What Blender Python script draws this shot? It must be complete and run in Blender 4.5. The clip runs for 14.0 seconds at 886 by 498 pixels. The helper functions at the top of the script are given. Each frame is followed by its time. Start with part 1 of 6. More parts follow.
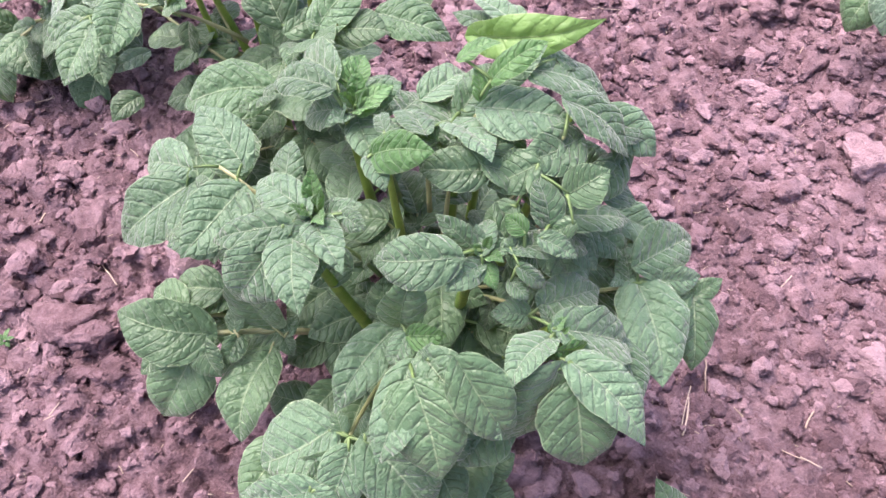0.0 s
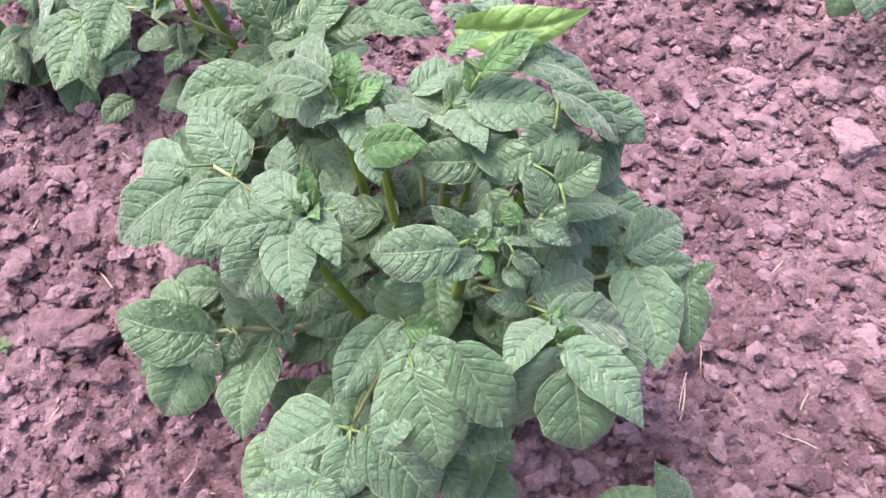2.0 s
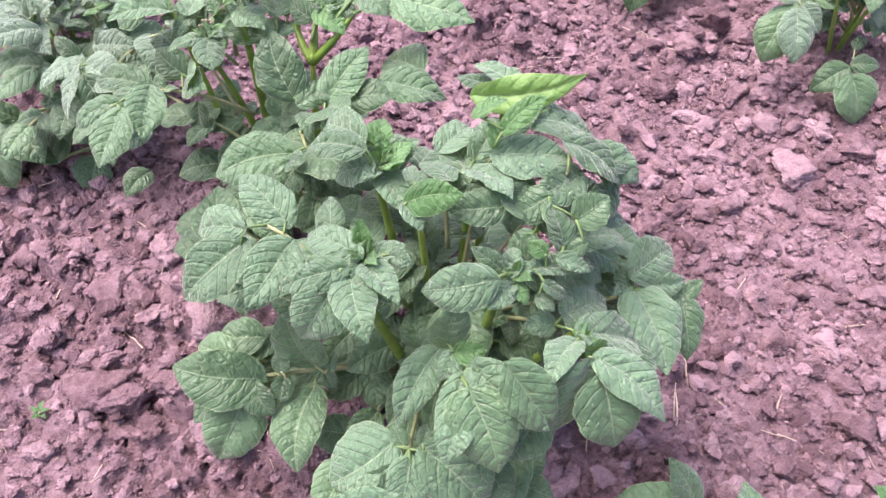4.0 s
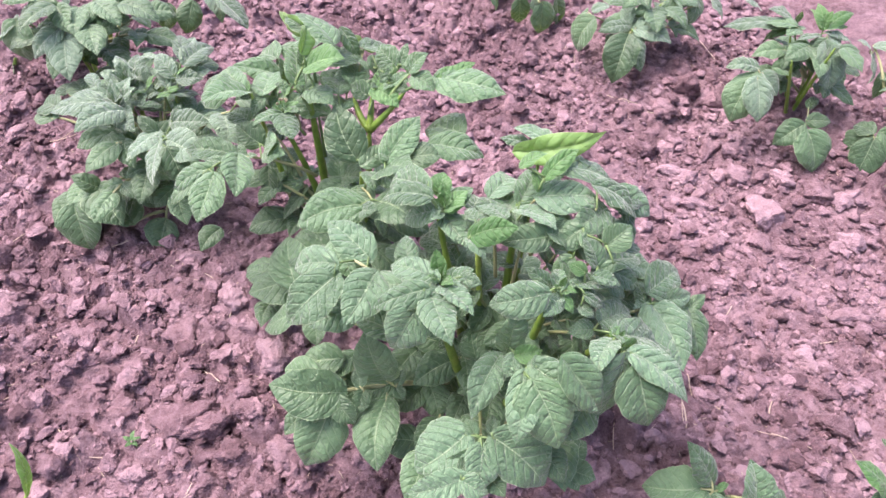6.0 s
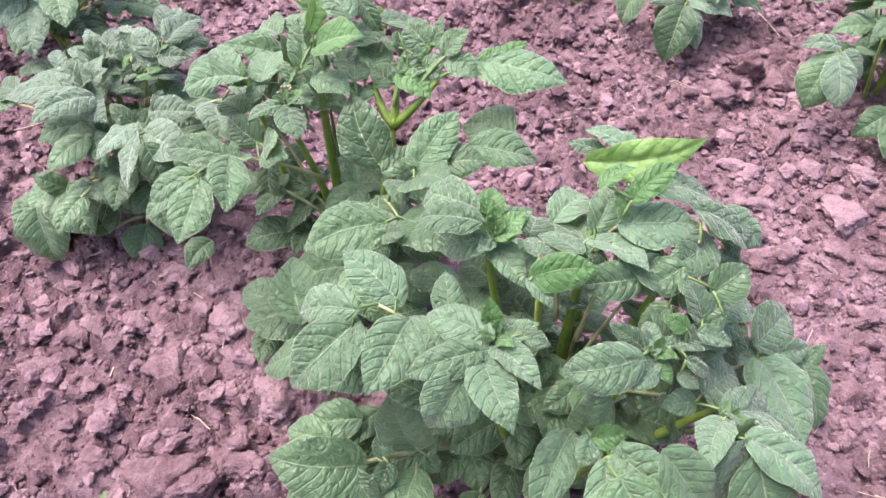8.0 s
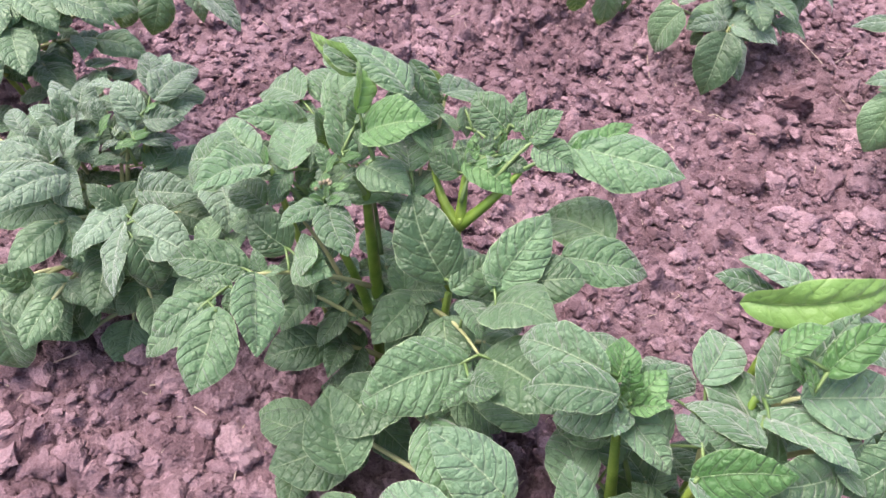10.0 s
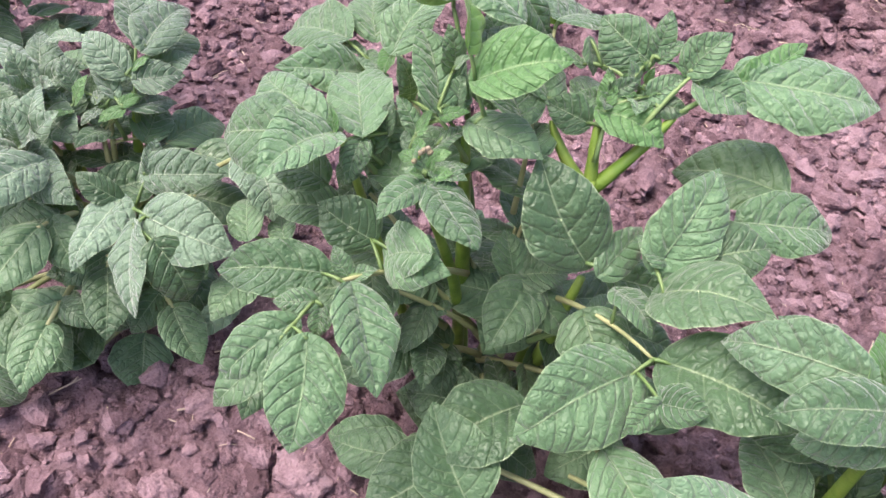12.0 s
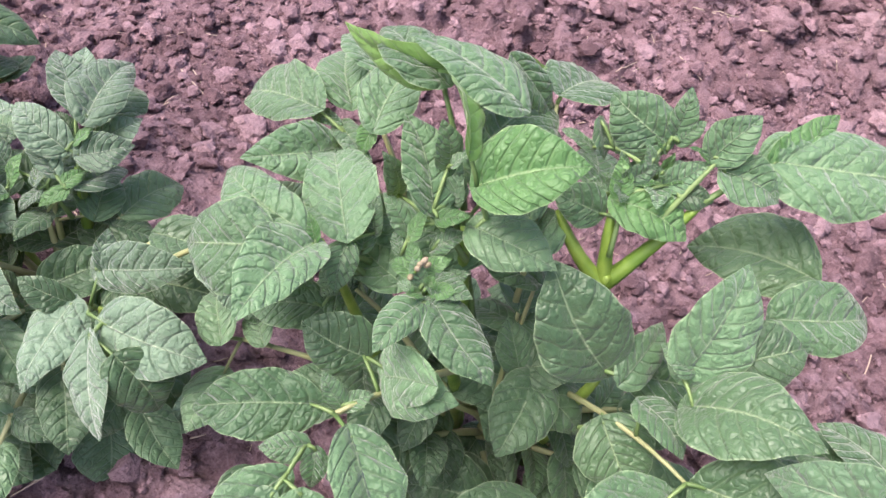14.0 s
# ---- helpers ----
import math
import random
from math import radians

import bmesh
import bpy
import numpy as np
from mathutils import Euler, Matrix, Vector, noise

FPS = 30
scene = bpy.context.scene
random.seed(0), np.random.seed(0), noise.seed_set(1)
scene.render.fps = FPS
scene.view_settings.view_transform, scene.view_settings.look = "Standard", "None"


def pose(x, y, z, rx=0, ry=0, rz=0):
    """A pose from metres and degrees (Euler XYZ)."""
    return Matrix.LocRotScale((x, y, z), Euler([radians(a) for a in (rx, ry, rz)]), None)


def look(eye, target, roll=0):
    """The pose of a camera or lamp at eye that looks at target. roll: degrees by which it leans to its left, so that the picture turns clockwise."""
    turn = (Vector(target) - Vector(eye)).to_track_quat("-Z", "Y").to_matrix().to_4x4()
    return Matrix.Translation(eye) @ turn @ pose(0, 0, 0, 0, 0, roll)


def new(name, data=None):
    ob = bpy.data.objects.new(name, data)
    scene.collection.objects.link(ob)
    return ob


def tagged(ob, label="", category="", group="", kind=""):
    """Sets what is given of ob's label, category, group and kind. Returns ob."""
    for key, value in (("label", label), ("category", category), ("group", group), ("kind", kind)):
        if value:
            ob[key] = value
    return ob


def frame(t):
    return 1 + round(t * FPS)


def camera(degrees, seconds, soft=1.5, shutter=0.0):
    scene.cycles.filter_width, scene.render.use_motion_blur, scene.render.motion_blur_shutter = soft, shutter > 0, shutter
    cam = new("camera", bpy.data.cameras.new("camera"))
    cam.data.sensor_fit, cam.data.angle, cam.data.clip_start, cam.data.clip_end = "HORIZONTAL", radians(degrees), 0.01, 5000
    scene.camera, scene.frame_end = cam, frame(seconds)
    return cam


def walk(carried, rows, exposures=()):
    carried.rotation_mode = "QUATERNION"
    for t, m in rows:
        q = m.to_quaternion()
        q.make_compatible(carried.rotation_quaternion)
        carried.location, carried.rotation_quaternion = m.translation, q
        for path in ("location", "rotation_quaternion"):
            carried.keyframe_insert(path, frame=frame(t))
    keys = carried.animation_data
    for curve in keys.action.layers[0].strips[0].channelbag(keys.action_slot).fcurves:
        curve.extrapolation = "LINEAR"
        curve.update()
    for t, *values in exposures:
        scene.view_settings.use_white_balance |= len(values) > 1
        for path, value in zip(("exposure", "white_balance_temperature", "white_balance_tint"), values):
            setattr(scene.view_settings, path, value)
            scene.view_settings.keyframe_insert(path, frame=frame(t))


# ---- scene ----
cam = camera(60.8, 14.0, soft=1.5)
PATH = [
    (0, (0.0, -0.005, 0.631), (0.121, 1.137, -1.007), 7.4),
    (0.5, (-0.006, -0.006, 0.634), (0.13, 1.145, -0.995), 7.1),
    (1, (-0.003, -0.007, 0.632), (0.14, 1.139, -1.001), 6.8),
    (1.5, (-0.001, -0.01, 0.633), (0.138, 1.132, -1.003), 6.5),
    (2, (-0.002, -0.011, 0.632), (0.139, 1.128, -1.006), 6.6),
    (4.3, (-0.087, -0.071, 0.697), (0.239, 1.192, -0.819), 7.2),
    (4.5, (-0.101, -0.085, 0.709), (0.247, 1.201, -0.782), 7.1),
    (5, (-0.136, -0.122, 0.728), (0.224, 1.2, -0.729), 7.0),
    (5.5, (-0.151, -0.14, 0.744), (0.224, 1.206, -0.686), 7.3),
    (6, (-0.16, -0.148, 0.748), (0.212, 1.206, -0.676), 6.9),
    (6.5, (-0.16, -0.115, 0.735), (0.196, 1.222, -0.71), 6.2),
    (7, (-0.161, -0.046, 0.693), (0.185, 1.254, -0.786), 7.4),
    (7.5, (-0.162, -0.014, 0.669), (0.176, 1.277, -0.821), 7.6),
    (8, (-0.158, -0.003, 0.666), (0.195, 1.299, -0.81), 7.2),
    (8.5, (-0.167, 0.012, 0.663), (0.205, 1.314, -0.809), 7.9),
    (9, (-0.185, 0.059, 0.652), (0.194, 1.359, -0.821), 8.4),
    (9.2, (-0.19, 0.086, 0.645), (0.208, 1.39, -0.819), 8.7),
    (11.3, (-0.263, 0.257, 0.58), (0.283, 1.345, -1.007), 13.1),
    (11.5, (-0.274, 0.268, 0.566), (0.292, 1.335, -1.028), 13.4),
    (12, (-0.279, 0.293, 0.546), (0.327, 1.35, -1.04), 12.5),
    (12.5, (-0.273, 0.317, 0.538), (0.389, 1.371, -1.028), 12.2),
    (13, (-0.282, 0.329, 0.533), (0.427, 1.35, -1.034), 12.8),
    (13.5, (-0.273, 0.366, 0.538), (0.417, 1.315, -1.082), 14.5),
    (14, (-0.264, 0.381, 0.552), (0.403, 1.302, -1.093), 14.5),
]
walk(cam, [(t, look(eye, target, roll)) for t, eye, target, roll in PATH], exposures=[(0.0, 1.82, 6600, 20), (7.0, 1.87, 6600, 20), (8.0, 1.79, 6620, 17), (11.5, 1.60, 6740, 14), (14.0, 1.60, 6720, 14)])

# ---------------------------------------------------------------- light
world = bpy.data.worlds.new("overcast_sky")
scene.world = world
world.use_nodes = True
wn = world.node_tree.nodes
wl = world.node_tree.links
SUN_EL, SUN_ROT = radians(62), radians(295)
sky = wn.new("ShaderNodeTexSky")
sky.sky_type = "NISHITA"
sky.sun_disc = False
sky.sun_elevation, sky.sun_rotation = SUN_EL, SUN_ROT
sky.air_density, sky.dust_density, sky.ozone_density = 0.8, 5.0, 0.8
wl.new(sky.outputs[0], wn["Background"].inputs[0])
wn["Background"].inputs[1].default_value = 0.125
sun = new("sun", bpy.data.lights.new("sun", "SUN"))
sun.data.energy, sun.data.angle, sun.data.color = 1.5, radians(40), (1.0, 0.97, 0.96)
toward = Vector((math.sin(SUN_ROT) * math.cos(SUN_EL), math.cos(SUN_ROT) * math.cos(SUN_EL), math.sin(SUN_EL)))
sun.matrix_world = look(toward * 20, (0, 0, 0))


# ---------------------------------------------------------------- materials
def material(name):
    m = bpy.data.materials.new(name)
    m.use_nodes = True
    t = m.node_tree
    return m, t.nodes, t.links, t.nodes["Principled BSDF"]


def add(nodes, kind, **values):
    n = nodes.new("ShaderNode" + kind)
    for k, v in values.items():
        if k in n.inputs:
            n.inputs[k].default_value = v
    return n


def math_node(nodes, links, op, a, b=None, clamp=False):
    n = nodes.new("ShaderNodeMath")
    n.operation, n.use_clamp = op, clamp
    for i, v in enumerate((a, b)):
        if v is None:
            continue
        if isinstance(v, (int, float)):
            n.inputs[i].default_value = v
        else:
            links.new(v, n.inputs[i])
    return n.outputs[0]


def mix_colour(nodes, links, fac, a, b, blend="MIX"):
    n = nodes.new("ShaderNodeMix")
    n.data_type, n.blend_type = "RGBA", blend
    for socket, v in ((n.inputs[0], fac), (n.inputs[6], a), (n.inputs[7], b)):
        if isinstance(v, (int, float)):
            socket.default_value = v
        elif isinstance(v, tuple):
            socket.default_value = (*v, 1)
        else:
            links.new(v, socket)
    return n.outputs[2]


def ramp(nodes, links, value, *stops):
    n = nodes.new("ShaderNodeValToRGB")
    e = n.color_ramp.elements
    while len(e) < len(stops):
        e.new(0.5)
    for el, (p, c) in zip(e, stops):
        el.position, el.color = p, (*c, 1) if len(c) == 3 else c
    links.new(value, n.inputs[0])
    return n.outputs[0]


def leaf_material(name, dark, light, vein, gloss, through_light, pucker_depth, fuzz=0.25):
    """Potato leaf: pale midrib and edge, sunken side veins that arch towards the tip, small puckers between them."""
    m, nodes, links, bsdf = material(name)
    uv, vein_uv = add(nodes, "UVMap"), add(nodes, "UVMap")
    uv.uv_map, vein_uv.uv_map = "UVMap", "veins"
    sep, vsep = add(nodes, "SeparateXYZ"), add(nodes, "SeparateXYZ")
    links.new(uv.outputs[0], sep.inputs[0])
    links.new(vein_uv.outputs[0], vsep.inputs[0])
    across = math_node(nodes, links, "SUBTRACT", sep.outputs[1], 0.5)
    side = math_node(nodes, links, "ABSOLUTE", across)
    out = math_node(nodes, links, "MULTIPLY", side, 2.0)
    info = add(nodes, "ObjectInfo")
    pos = add(nodes, "TexCoord")
    wob = add(nodes, "TexNoise", Scale=90.0, Detail=3.0)
    links.new(pos.outputs["Object"], wob.inputs["Vector"])
    shake = math_node(nodes, links, "SUBTRACT", wob.outputs[0], 0.5)
    phase = math_node(nodes, links, "ADD", vsep.outputs[0], math_node(nodes, links, "MULTIPLY", shake, 0.30))
    tri = math_node(nodes, links, "ABSOLUTE", math_node(nodes, links, "SUBTRACT", math_node(nodes, links, "FRACT", phase), 0.5))
    away = math_node(nodes, links, "SUBTRACT", 0.5, tri)
    groove = math_node(nodes, links, "SUBTRACT", 1.0, math_node(nodes, links, "MULTIPLY", away, 7.5), True)
    core = math_node(nodes, links, "SUBTRACT", 1.0, math_node(nodes, links, "MULTIPLY", away, 15.0), True)
    core = math_node(nodes, links, "MULTIPLY", core, math_node(nodes, links, "SUBTRACT", 1.0, out, True))
    midrib = math_node(nodes, links, "SUBTRACT", 1.0, math_node(nodes, links, "MULTIPLY", side, 52.0), True)
    # a net of fine creases between the side veins, puffed out between them
    net = None
    for scale, steep in ((130.0, 5.0), (250.0, 3.6)):
        n = add(nodes, "TexNoise", Scale=scale, Detail=1.5, Roughness=0.45)
        links.new(pos.outputs["Object"], n.inputs["Vector"])
        wall = math_node(nodes, links, "ABSOLUTE", math_node(nodes, links, "SUBTRACT", n.outputs[0], 0.5))
        puff = math_node(nodes, links, "POWER", math_node(nodes, links, "MULTIPLY", wall, steep, True), 0.6)
        net = puff if net is None else math_node(nodes, links, "ADD", net, math_node(nodes, links, "MULTIPLY", puff, 0.6))
    pucker = add(nodes, "TexNoise", Scale=300.0, Detail=3.0, Roughness=0.5)
    links.new(pos.outputs["Object"], pucker.inputs["Vector"])
    blot = add(nodes, "TexNoise", Scale=48.0, Detail=5.0, Roughness=0.62)
    links.new(pos.outputs["Object"], blot.inputs["Vector"])
    tone = math_node(nodes, links, "ADD", math_node(nodes, links, "MULTIPLY", blot.outputs[0], 0.75),
                     math_node(nodes, links, "MULTIPLY", math_node(nodes, links, "SUBTRACT", info.outputs["Random"], 0.5), 0.65))
    col = ramp(nodes, links, tone, (0.05, dark), (0.75, light))
    # Side veins darkened slightly: crease shade put into the colour.
    col = mix_colour(nodes, links, math_node(nodes, links, "MULTIPLY", groove, 0.08), col, dark)
    col = mix_colour(nodes, links, math_node(nodes, links, "MULTIPLY", core, 0.26), col, vein)
    col = mix_colour(nodes, links, math_node(nodes, links, "MULTIPLY", midrib, 0.62), col, vein)
    edge = math_node(nodes, links, "MULTIPLY", math_node(nodes, links, "SUBTRACT", side, 0.478, True), 50.0, True)
    col = mix_colour(nodes, links, math_node(nodes, links, "MULTIPLY", edge, 0.55), col, vein)
    links.new(col, bsdf.inputs["Base Color"])
    rough = math_node(nodes, links, "ADD", gloss, math_node(nodes, links, "MULTIPLY", math_node(nodes, links, "SUBTRACT", blot.outputs[0], 0.5), 0.3))
    links.new(rough, bsdf.inputs["Roughness"])
    bsdf.inputs["Specular IOR Level"].default_value = 0.5
    bsdf.inputs["Sheen Weight"].default_value = fuzz
    bsdf.inputs["Sheen Roughness"].default_value = 0.55
    relief = math_node(nodes, links, "ADD", net, math_node(nodes, links, "MULTIPLY", pucker.outputs[0], 0.6))
    relief = math_node(nodes, links, "SUBTRACT", relief, math_node(nodes, links, "MULTIPLY", groove, 0.75))
    relief = math_node(nodes, links, "ADD", relief, math_node(nodes, links, "MULTIPLY", midrib, 0.5))
    bump = add(nodes, "Bump", Strength=1.0, Distance=pucker_depth)
    links.new(relief, bump.inputs["Height"])
    links.new(bump.outputs[0], bsdf.inputs["Normal"])
    back = add(nodes, "BsdfTranslucent")
    links.new(mix_colour(nodes, links, 0.55, col, (0.30, 0.52, 0.02)), back.inputs[0])
    mixer = add(nodes, "MixShader")
    mixer.inputs[0].default_value = through_light
    links.new(bsdf.outputs[0], mixer.inputs[1])
    links.new(back.outputs[0], mixer.inputs[2])
    links.new(mixer.outputs[0], nodes["Material Output"].inputs[0])
    return m


LEAF = leaf_material("potato_leaf", (0.025, 0.077, 0.026), (0.106, 0.202, 0.110), (0.34, 0.43, 0.27), 0.47, 0.15, 0.00105, 0.36)
# Paler, greyer leaf colour for plants c to h.
LEAF_GREYER = leaf_material("potato_leaf_greyer", (0.034, 0.083, 0.039), (0.135, 0.224, 0.141), (0.36, 0.44, 0.30), 0.49, 0.15, 0.00100, 0.45)
# Slightly greener leaf colour for plant b.
LEAF_GREENER = leaf_material("potato_leaf_greener", (0.027, 0.083, 0.028), (0.103, 0.208, 0.097), (0.32, 0.43, 0.24), 0.46, 0.17, 0.00105, 0.34)
# Lower leaves' own darker green, with shade under the crowns put into it.
LEAF_LOW_SHADED = leaf_material("potato_leaf_lower_shaded", (0.025, 0.067, 0.025), (0.085, 0.166, 0.078), (0.32, 0.41, 0.24), 0.41, 0.13, 0.00075, 0.22)
LEAF_YOUNG = leaf_material("potato_leaf_young", (0.028, 0.107, 0.020), (0.104, 0.234, 0.078), (0.34, 0.46, 0.24), 0.47, 0.22, 0.00090, 0.18)
# Paler undersides, with light coming through the blade brightened into the colour.
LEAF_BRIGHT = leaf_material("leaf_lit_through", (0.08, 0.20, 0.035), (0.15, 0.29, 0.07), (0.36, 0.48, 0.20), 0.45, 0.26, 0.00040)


def plain_material(name, a, b, scale, rough, bump_height, bump_scale):
    m, nodes, links, bsdf = material(name)
    pos = add(nodes, "TexCoord")
    info = add(nodes, "ObjectInfo")
    n = add(nodes, "TexNoise", Scale=scale, Detail=5.0)
    links.new(pos.outputs["Object"], n.inputs["Vector"])
    t = math_node(nodes, links, "ADD", n.outputs[0], math_node(nodes, links, "MULTIPLY", math_node(nodes, links, "SUBTRACT", info.outputs["Random"], 0.5), 0.35))
    links.new(ramp(nodes, links, t, (0.25, a), (0.8, b)), bsdf.inputs["Base Color"])
    bsdf.inputs["Roughness"].default_value = rough
    n2 = add(nodes, "TexNoise", Scale=bump_scale, Detail=4.0)
    links.new(pos.outputs["Object"], n2.inputs["Vector"])
    bump = add(nodes, "Bump", Strength=0.6, Distance=bump_height)
    links.new(n2.outputs[0], bump.inputs["Height"])
    links.new(bump.outputs[0], bsdf.inputs["Normal"])
    return m


STEM = plain_material("potato_stem", (0.10, 0.19, 0.022), (0.24, 0.34, 0.06), 90, 0.45, 0.0006, 400)
STALK = plain_material("upper_leaf_stalk", (0.085, 0.15, 0.045), (0.17, 0.25, 0.09), 60, 0.5, 0.0004, 500)
RACHIS = plain_material("leaf_stalk", (0.19, 0.22, 0.09), (0.34, 0.34, 0.18), 60, 0.5, 0.0004, 500)
STRAW = plain_material("dry_straw", (0.34, 0.25, 0.20), (0.56, 0.45, 0.38), 40, 0.7, 0.0005, 300)


def soil_material(name, wet, mid, dry, use_island):
    """Dry crumbly loam: pale crust on the clods, ground colour darkened for shaded gaps, random tones, fine grit."""
    m, nodes, links, bsdf = material(name)
    geo = add(nodes, "NewGeometry")
    big = add(nodes, "TexNoise", Scale=7.0, Detail=4.0, Roughness=0.6)
    mid_n = add(nodes, "TexNoise", Scale=70.0, Detail=6.0, Roughness=0.65)
    fine = add(nodes, "TexNoise", Scale=520.0, Detail=6.0, Roughness=0.7)
    for n in (big, mid_n, fine):
        links.new(geo.outputs["Position"], n.inputs["Vector"])
    t = math_node(nodes, links, "ADD", math_node(nodes, links, "MULTIPLY", big.outputs[0], 0.35), math_node(nodes, links, "MULTIPLY", mid_n.outputs[0], 0.40))
    t = math_node(nodes, links, "ADD", t, math_node(nodes, links, "MULTIPLY", fine.outputs[0], 0.25))
    if use_island:
        own = geo.outputs["Random Per Island"]
    else:
        own = add(nodes, "ObjectInfo").outputs["Random"]
    t = math_node(nodes, links, "ADD", t, math_node(nodes, links, "MULTIPLY", math_node(nodes, links, "SUBTRACT", own, 0.5), 0.20))
    links.new(ramp(nodes, links, t, (0.39, wet), (0.5, mid), (0.61, dry)), bsdf.inputs["Base Color"])
    bsdf.inputs["Roughness"].default_value = 0.92
    bsdf.inputs["Specular IOR Level"].default_value = 0.25
    grit = add(nodes, "TexVoronoi", Scale=330.0)
    links.new(geo.outputs["Position"], grit.inputs["Vector"])
    h = math_node(nodes, links, "ADD", math_node(nodes, links, "MULTIPLY", mid_n.outputs[0], 0.9), math_node(nodes, links, "MULTIPLY", fine.outputs[0], 0.6))
    h = math_node(nodes, links, "SUBTRACT", h, math_node(nodes, links, "MULTIPLY", grit.outputs[0], 0.35))
    bump = add(nodes, "Bump", Strength=1.0, Distance=0.006)
    links.new(h, bump.inputs["Height"])
    links.new(bump.outputs[0], bsdf.inputs["Normal"])
    return m


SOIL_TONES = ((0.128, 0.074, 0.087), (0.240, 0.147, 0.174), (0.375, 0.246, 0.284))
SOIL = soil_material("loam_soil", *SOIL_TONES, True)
# Finer ground soil, its colour darkened further for shade between the clods.
SOIL_SHADED = soil_material("loam_ground_shaded", (0.102, 0.059, 0.069), (0.210, 0.129, 0.152), (0.335, 0.219, 0.253), True)
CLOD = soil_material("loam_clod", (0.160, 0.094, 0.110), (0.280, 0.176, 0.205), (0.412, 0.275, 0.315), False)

# ---------------------------------------------------------------- building helpers
WORLD_OF = {}


def part(name, mesh, mat, parent, m, label=""):
    """One mesh as a part under a thing or a part, standing at the world pose m."""
    ob = new(name, mesh)
    if mat is not None and not mesh.materials:
        mesh.materials.append(mat)
    ob.parent = parent
    if parent is not None:
        ob.matrix_parent_inverse = WORLD_OF[parent].inverted()
    ob.matrix_basis = m
    WORLD_OF[ob] = m
    if label:
        tagged(ob, label)
    return ob


def mesh_of(name, verts, faces, uvs=None, smooth=True):
    me = bpy.data.meshes.new(name)
    me.from_pydata([tuple(v) for v in verts], [], [tuple(f) for f in faces])
    if uvs is not None:
        layer = me.uv_layers.new(name="UVMap")
        idx = np.empty(len(me.loops), dtype=np.int32)
        me.loops.foreach_get("vertex_index", idx)
        layer.data.foreach_set("uv", np.asarray(uvs, dtype=np.float32)[idx].ravel())
    if smooth:
        me.polygons.foreach_set("use_smooth", [True] * len(me.polygons))
    me.update()
    return me


def tube(name, points, radii, origin, sides=8, rng=None):
    """A tapering, slightly uneven round stalk along the points, closed at both ends."""
    pts = [Vector(p) - Vector(origin) for p in points]
    verts, faces = [], []
    side = Vector((1, 0, 0))
    for i, p in enumerate(pts):
        d = (pts[min(i + 1, len(pts) - 1)] - pts[max(i - 1, 0)]).normalized()
        side = (side - d * side.dot(d))
        if side.length < 1e-4:
            side = d.orthogonal()
        side.normalize()
        other = d.cross(side)
        for k in range(sides):
            a = 2 * math.pi * k / sides
            r = radii[i] * (1 + 0.10 * math.cos(3 * a) + (rng.uniform(-0.05, 0.05) if rng else 0))
            verts.append(p + (side * math.cos(a) + other * math.sin(a)) * r)
    for i in range(len(pts) - 1):
        for k in range(sides):
            faces.append((i * sides + k, i * sides + (k + 1) % sides, (i + 1) * sides + (k + 1) % sides, (i + 1) * sides + k))
    faces.append(tuple(range(sides))[::-1])
    faces.append(tuple(range((len(pts) - 1) * sides, len(pts) * sides)))
    return verts, faces


def bend(a, b, lift=0.0, n=7, side=(0, 0, 0)):
    a, b = Vector(a), Vector(b)
    return [a.lerp(b, i / (n - 1)) + (Vector((0, 0, lift)) + Vector(side)) * (4 * (i / (n - 1)) * (1 - i / (n - 1))) for i in range(n)]


# ---------------------------------------------------------------- ground
ROW_A = (Vector((-0.12, 0.49)), Vector((-0.66, 0.75)).normalized())
ROW_B = (Vector((0.69, 0.82)), Vector((-0.62, 0.78)).normalized())


def ridge(x, y, row, height, width):
    o, d = row
    off = (x - o.x) * d.y - (y - o.y) * d.x
    return height * np.exp(-(off / width) ** 2)


def base_height(x, y):
    """Hilled rows with a trodden furrow between them."""
    x, y = np.asarray(x, float), np.asarray(y, float)
    h = ridge(x, y, ROW_A, 0.075, 0.15) + ridge(x, y, ROW_B, 0.06, 0.16)
    return h - 0.028 + 0.012 * np.sin(3.1 * x + 0.7) * np.cos(2.7 * y + 0.4)


def hash3(ix, iy, k):
    v = np.sin(ix * 127.1 + iy * 311.7 + k * 74.7) * 43758.5453
    return v - np.floor(v)


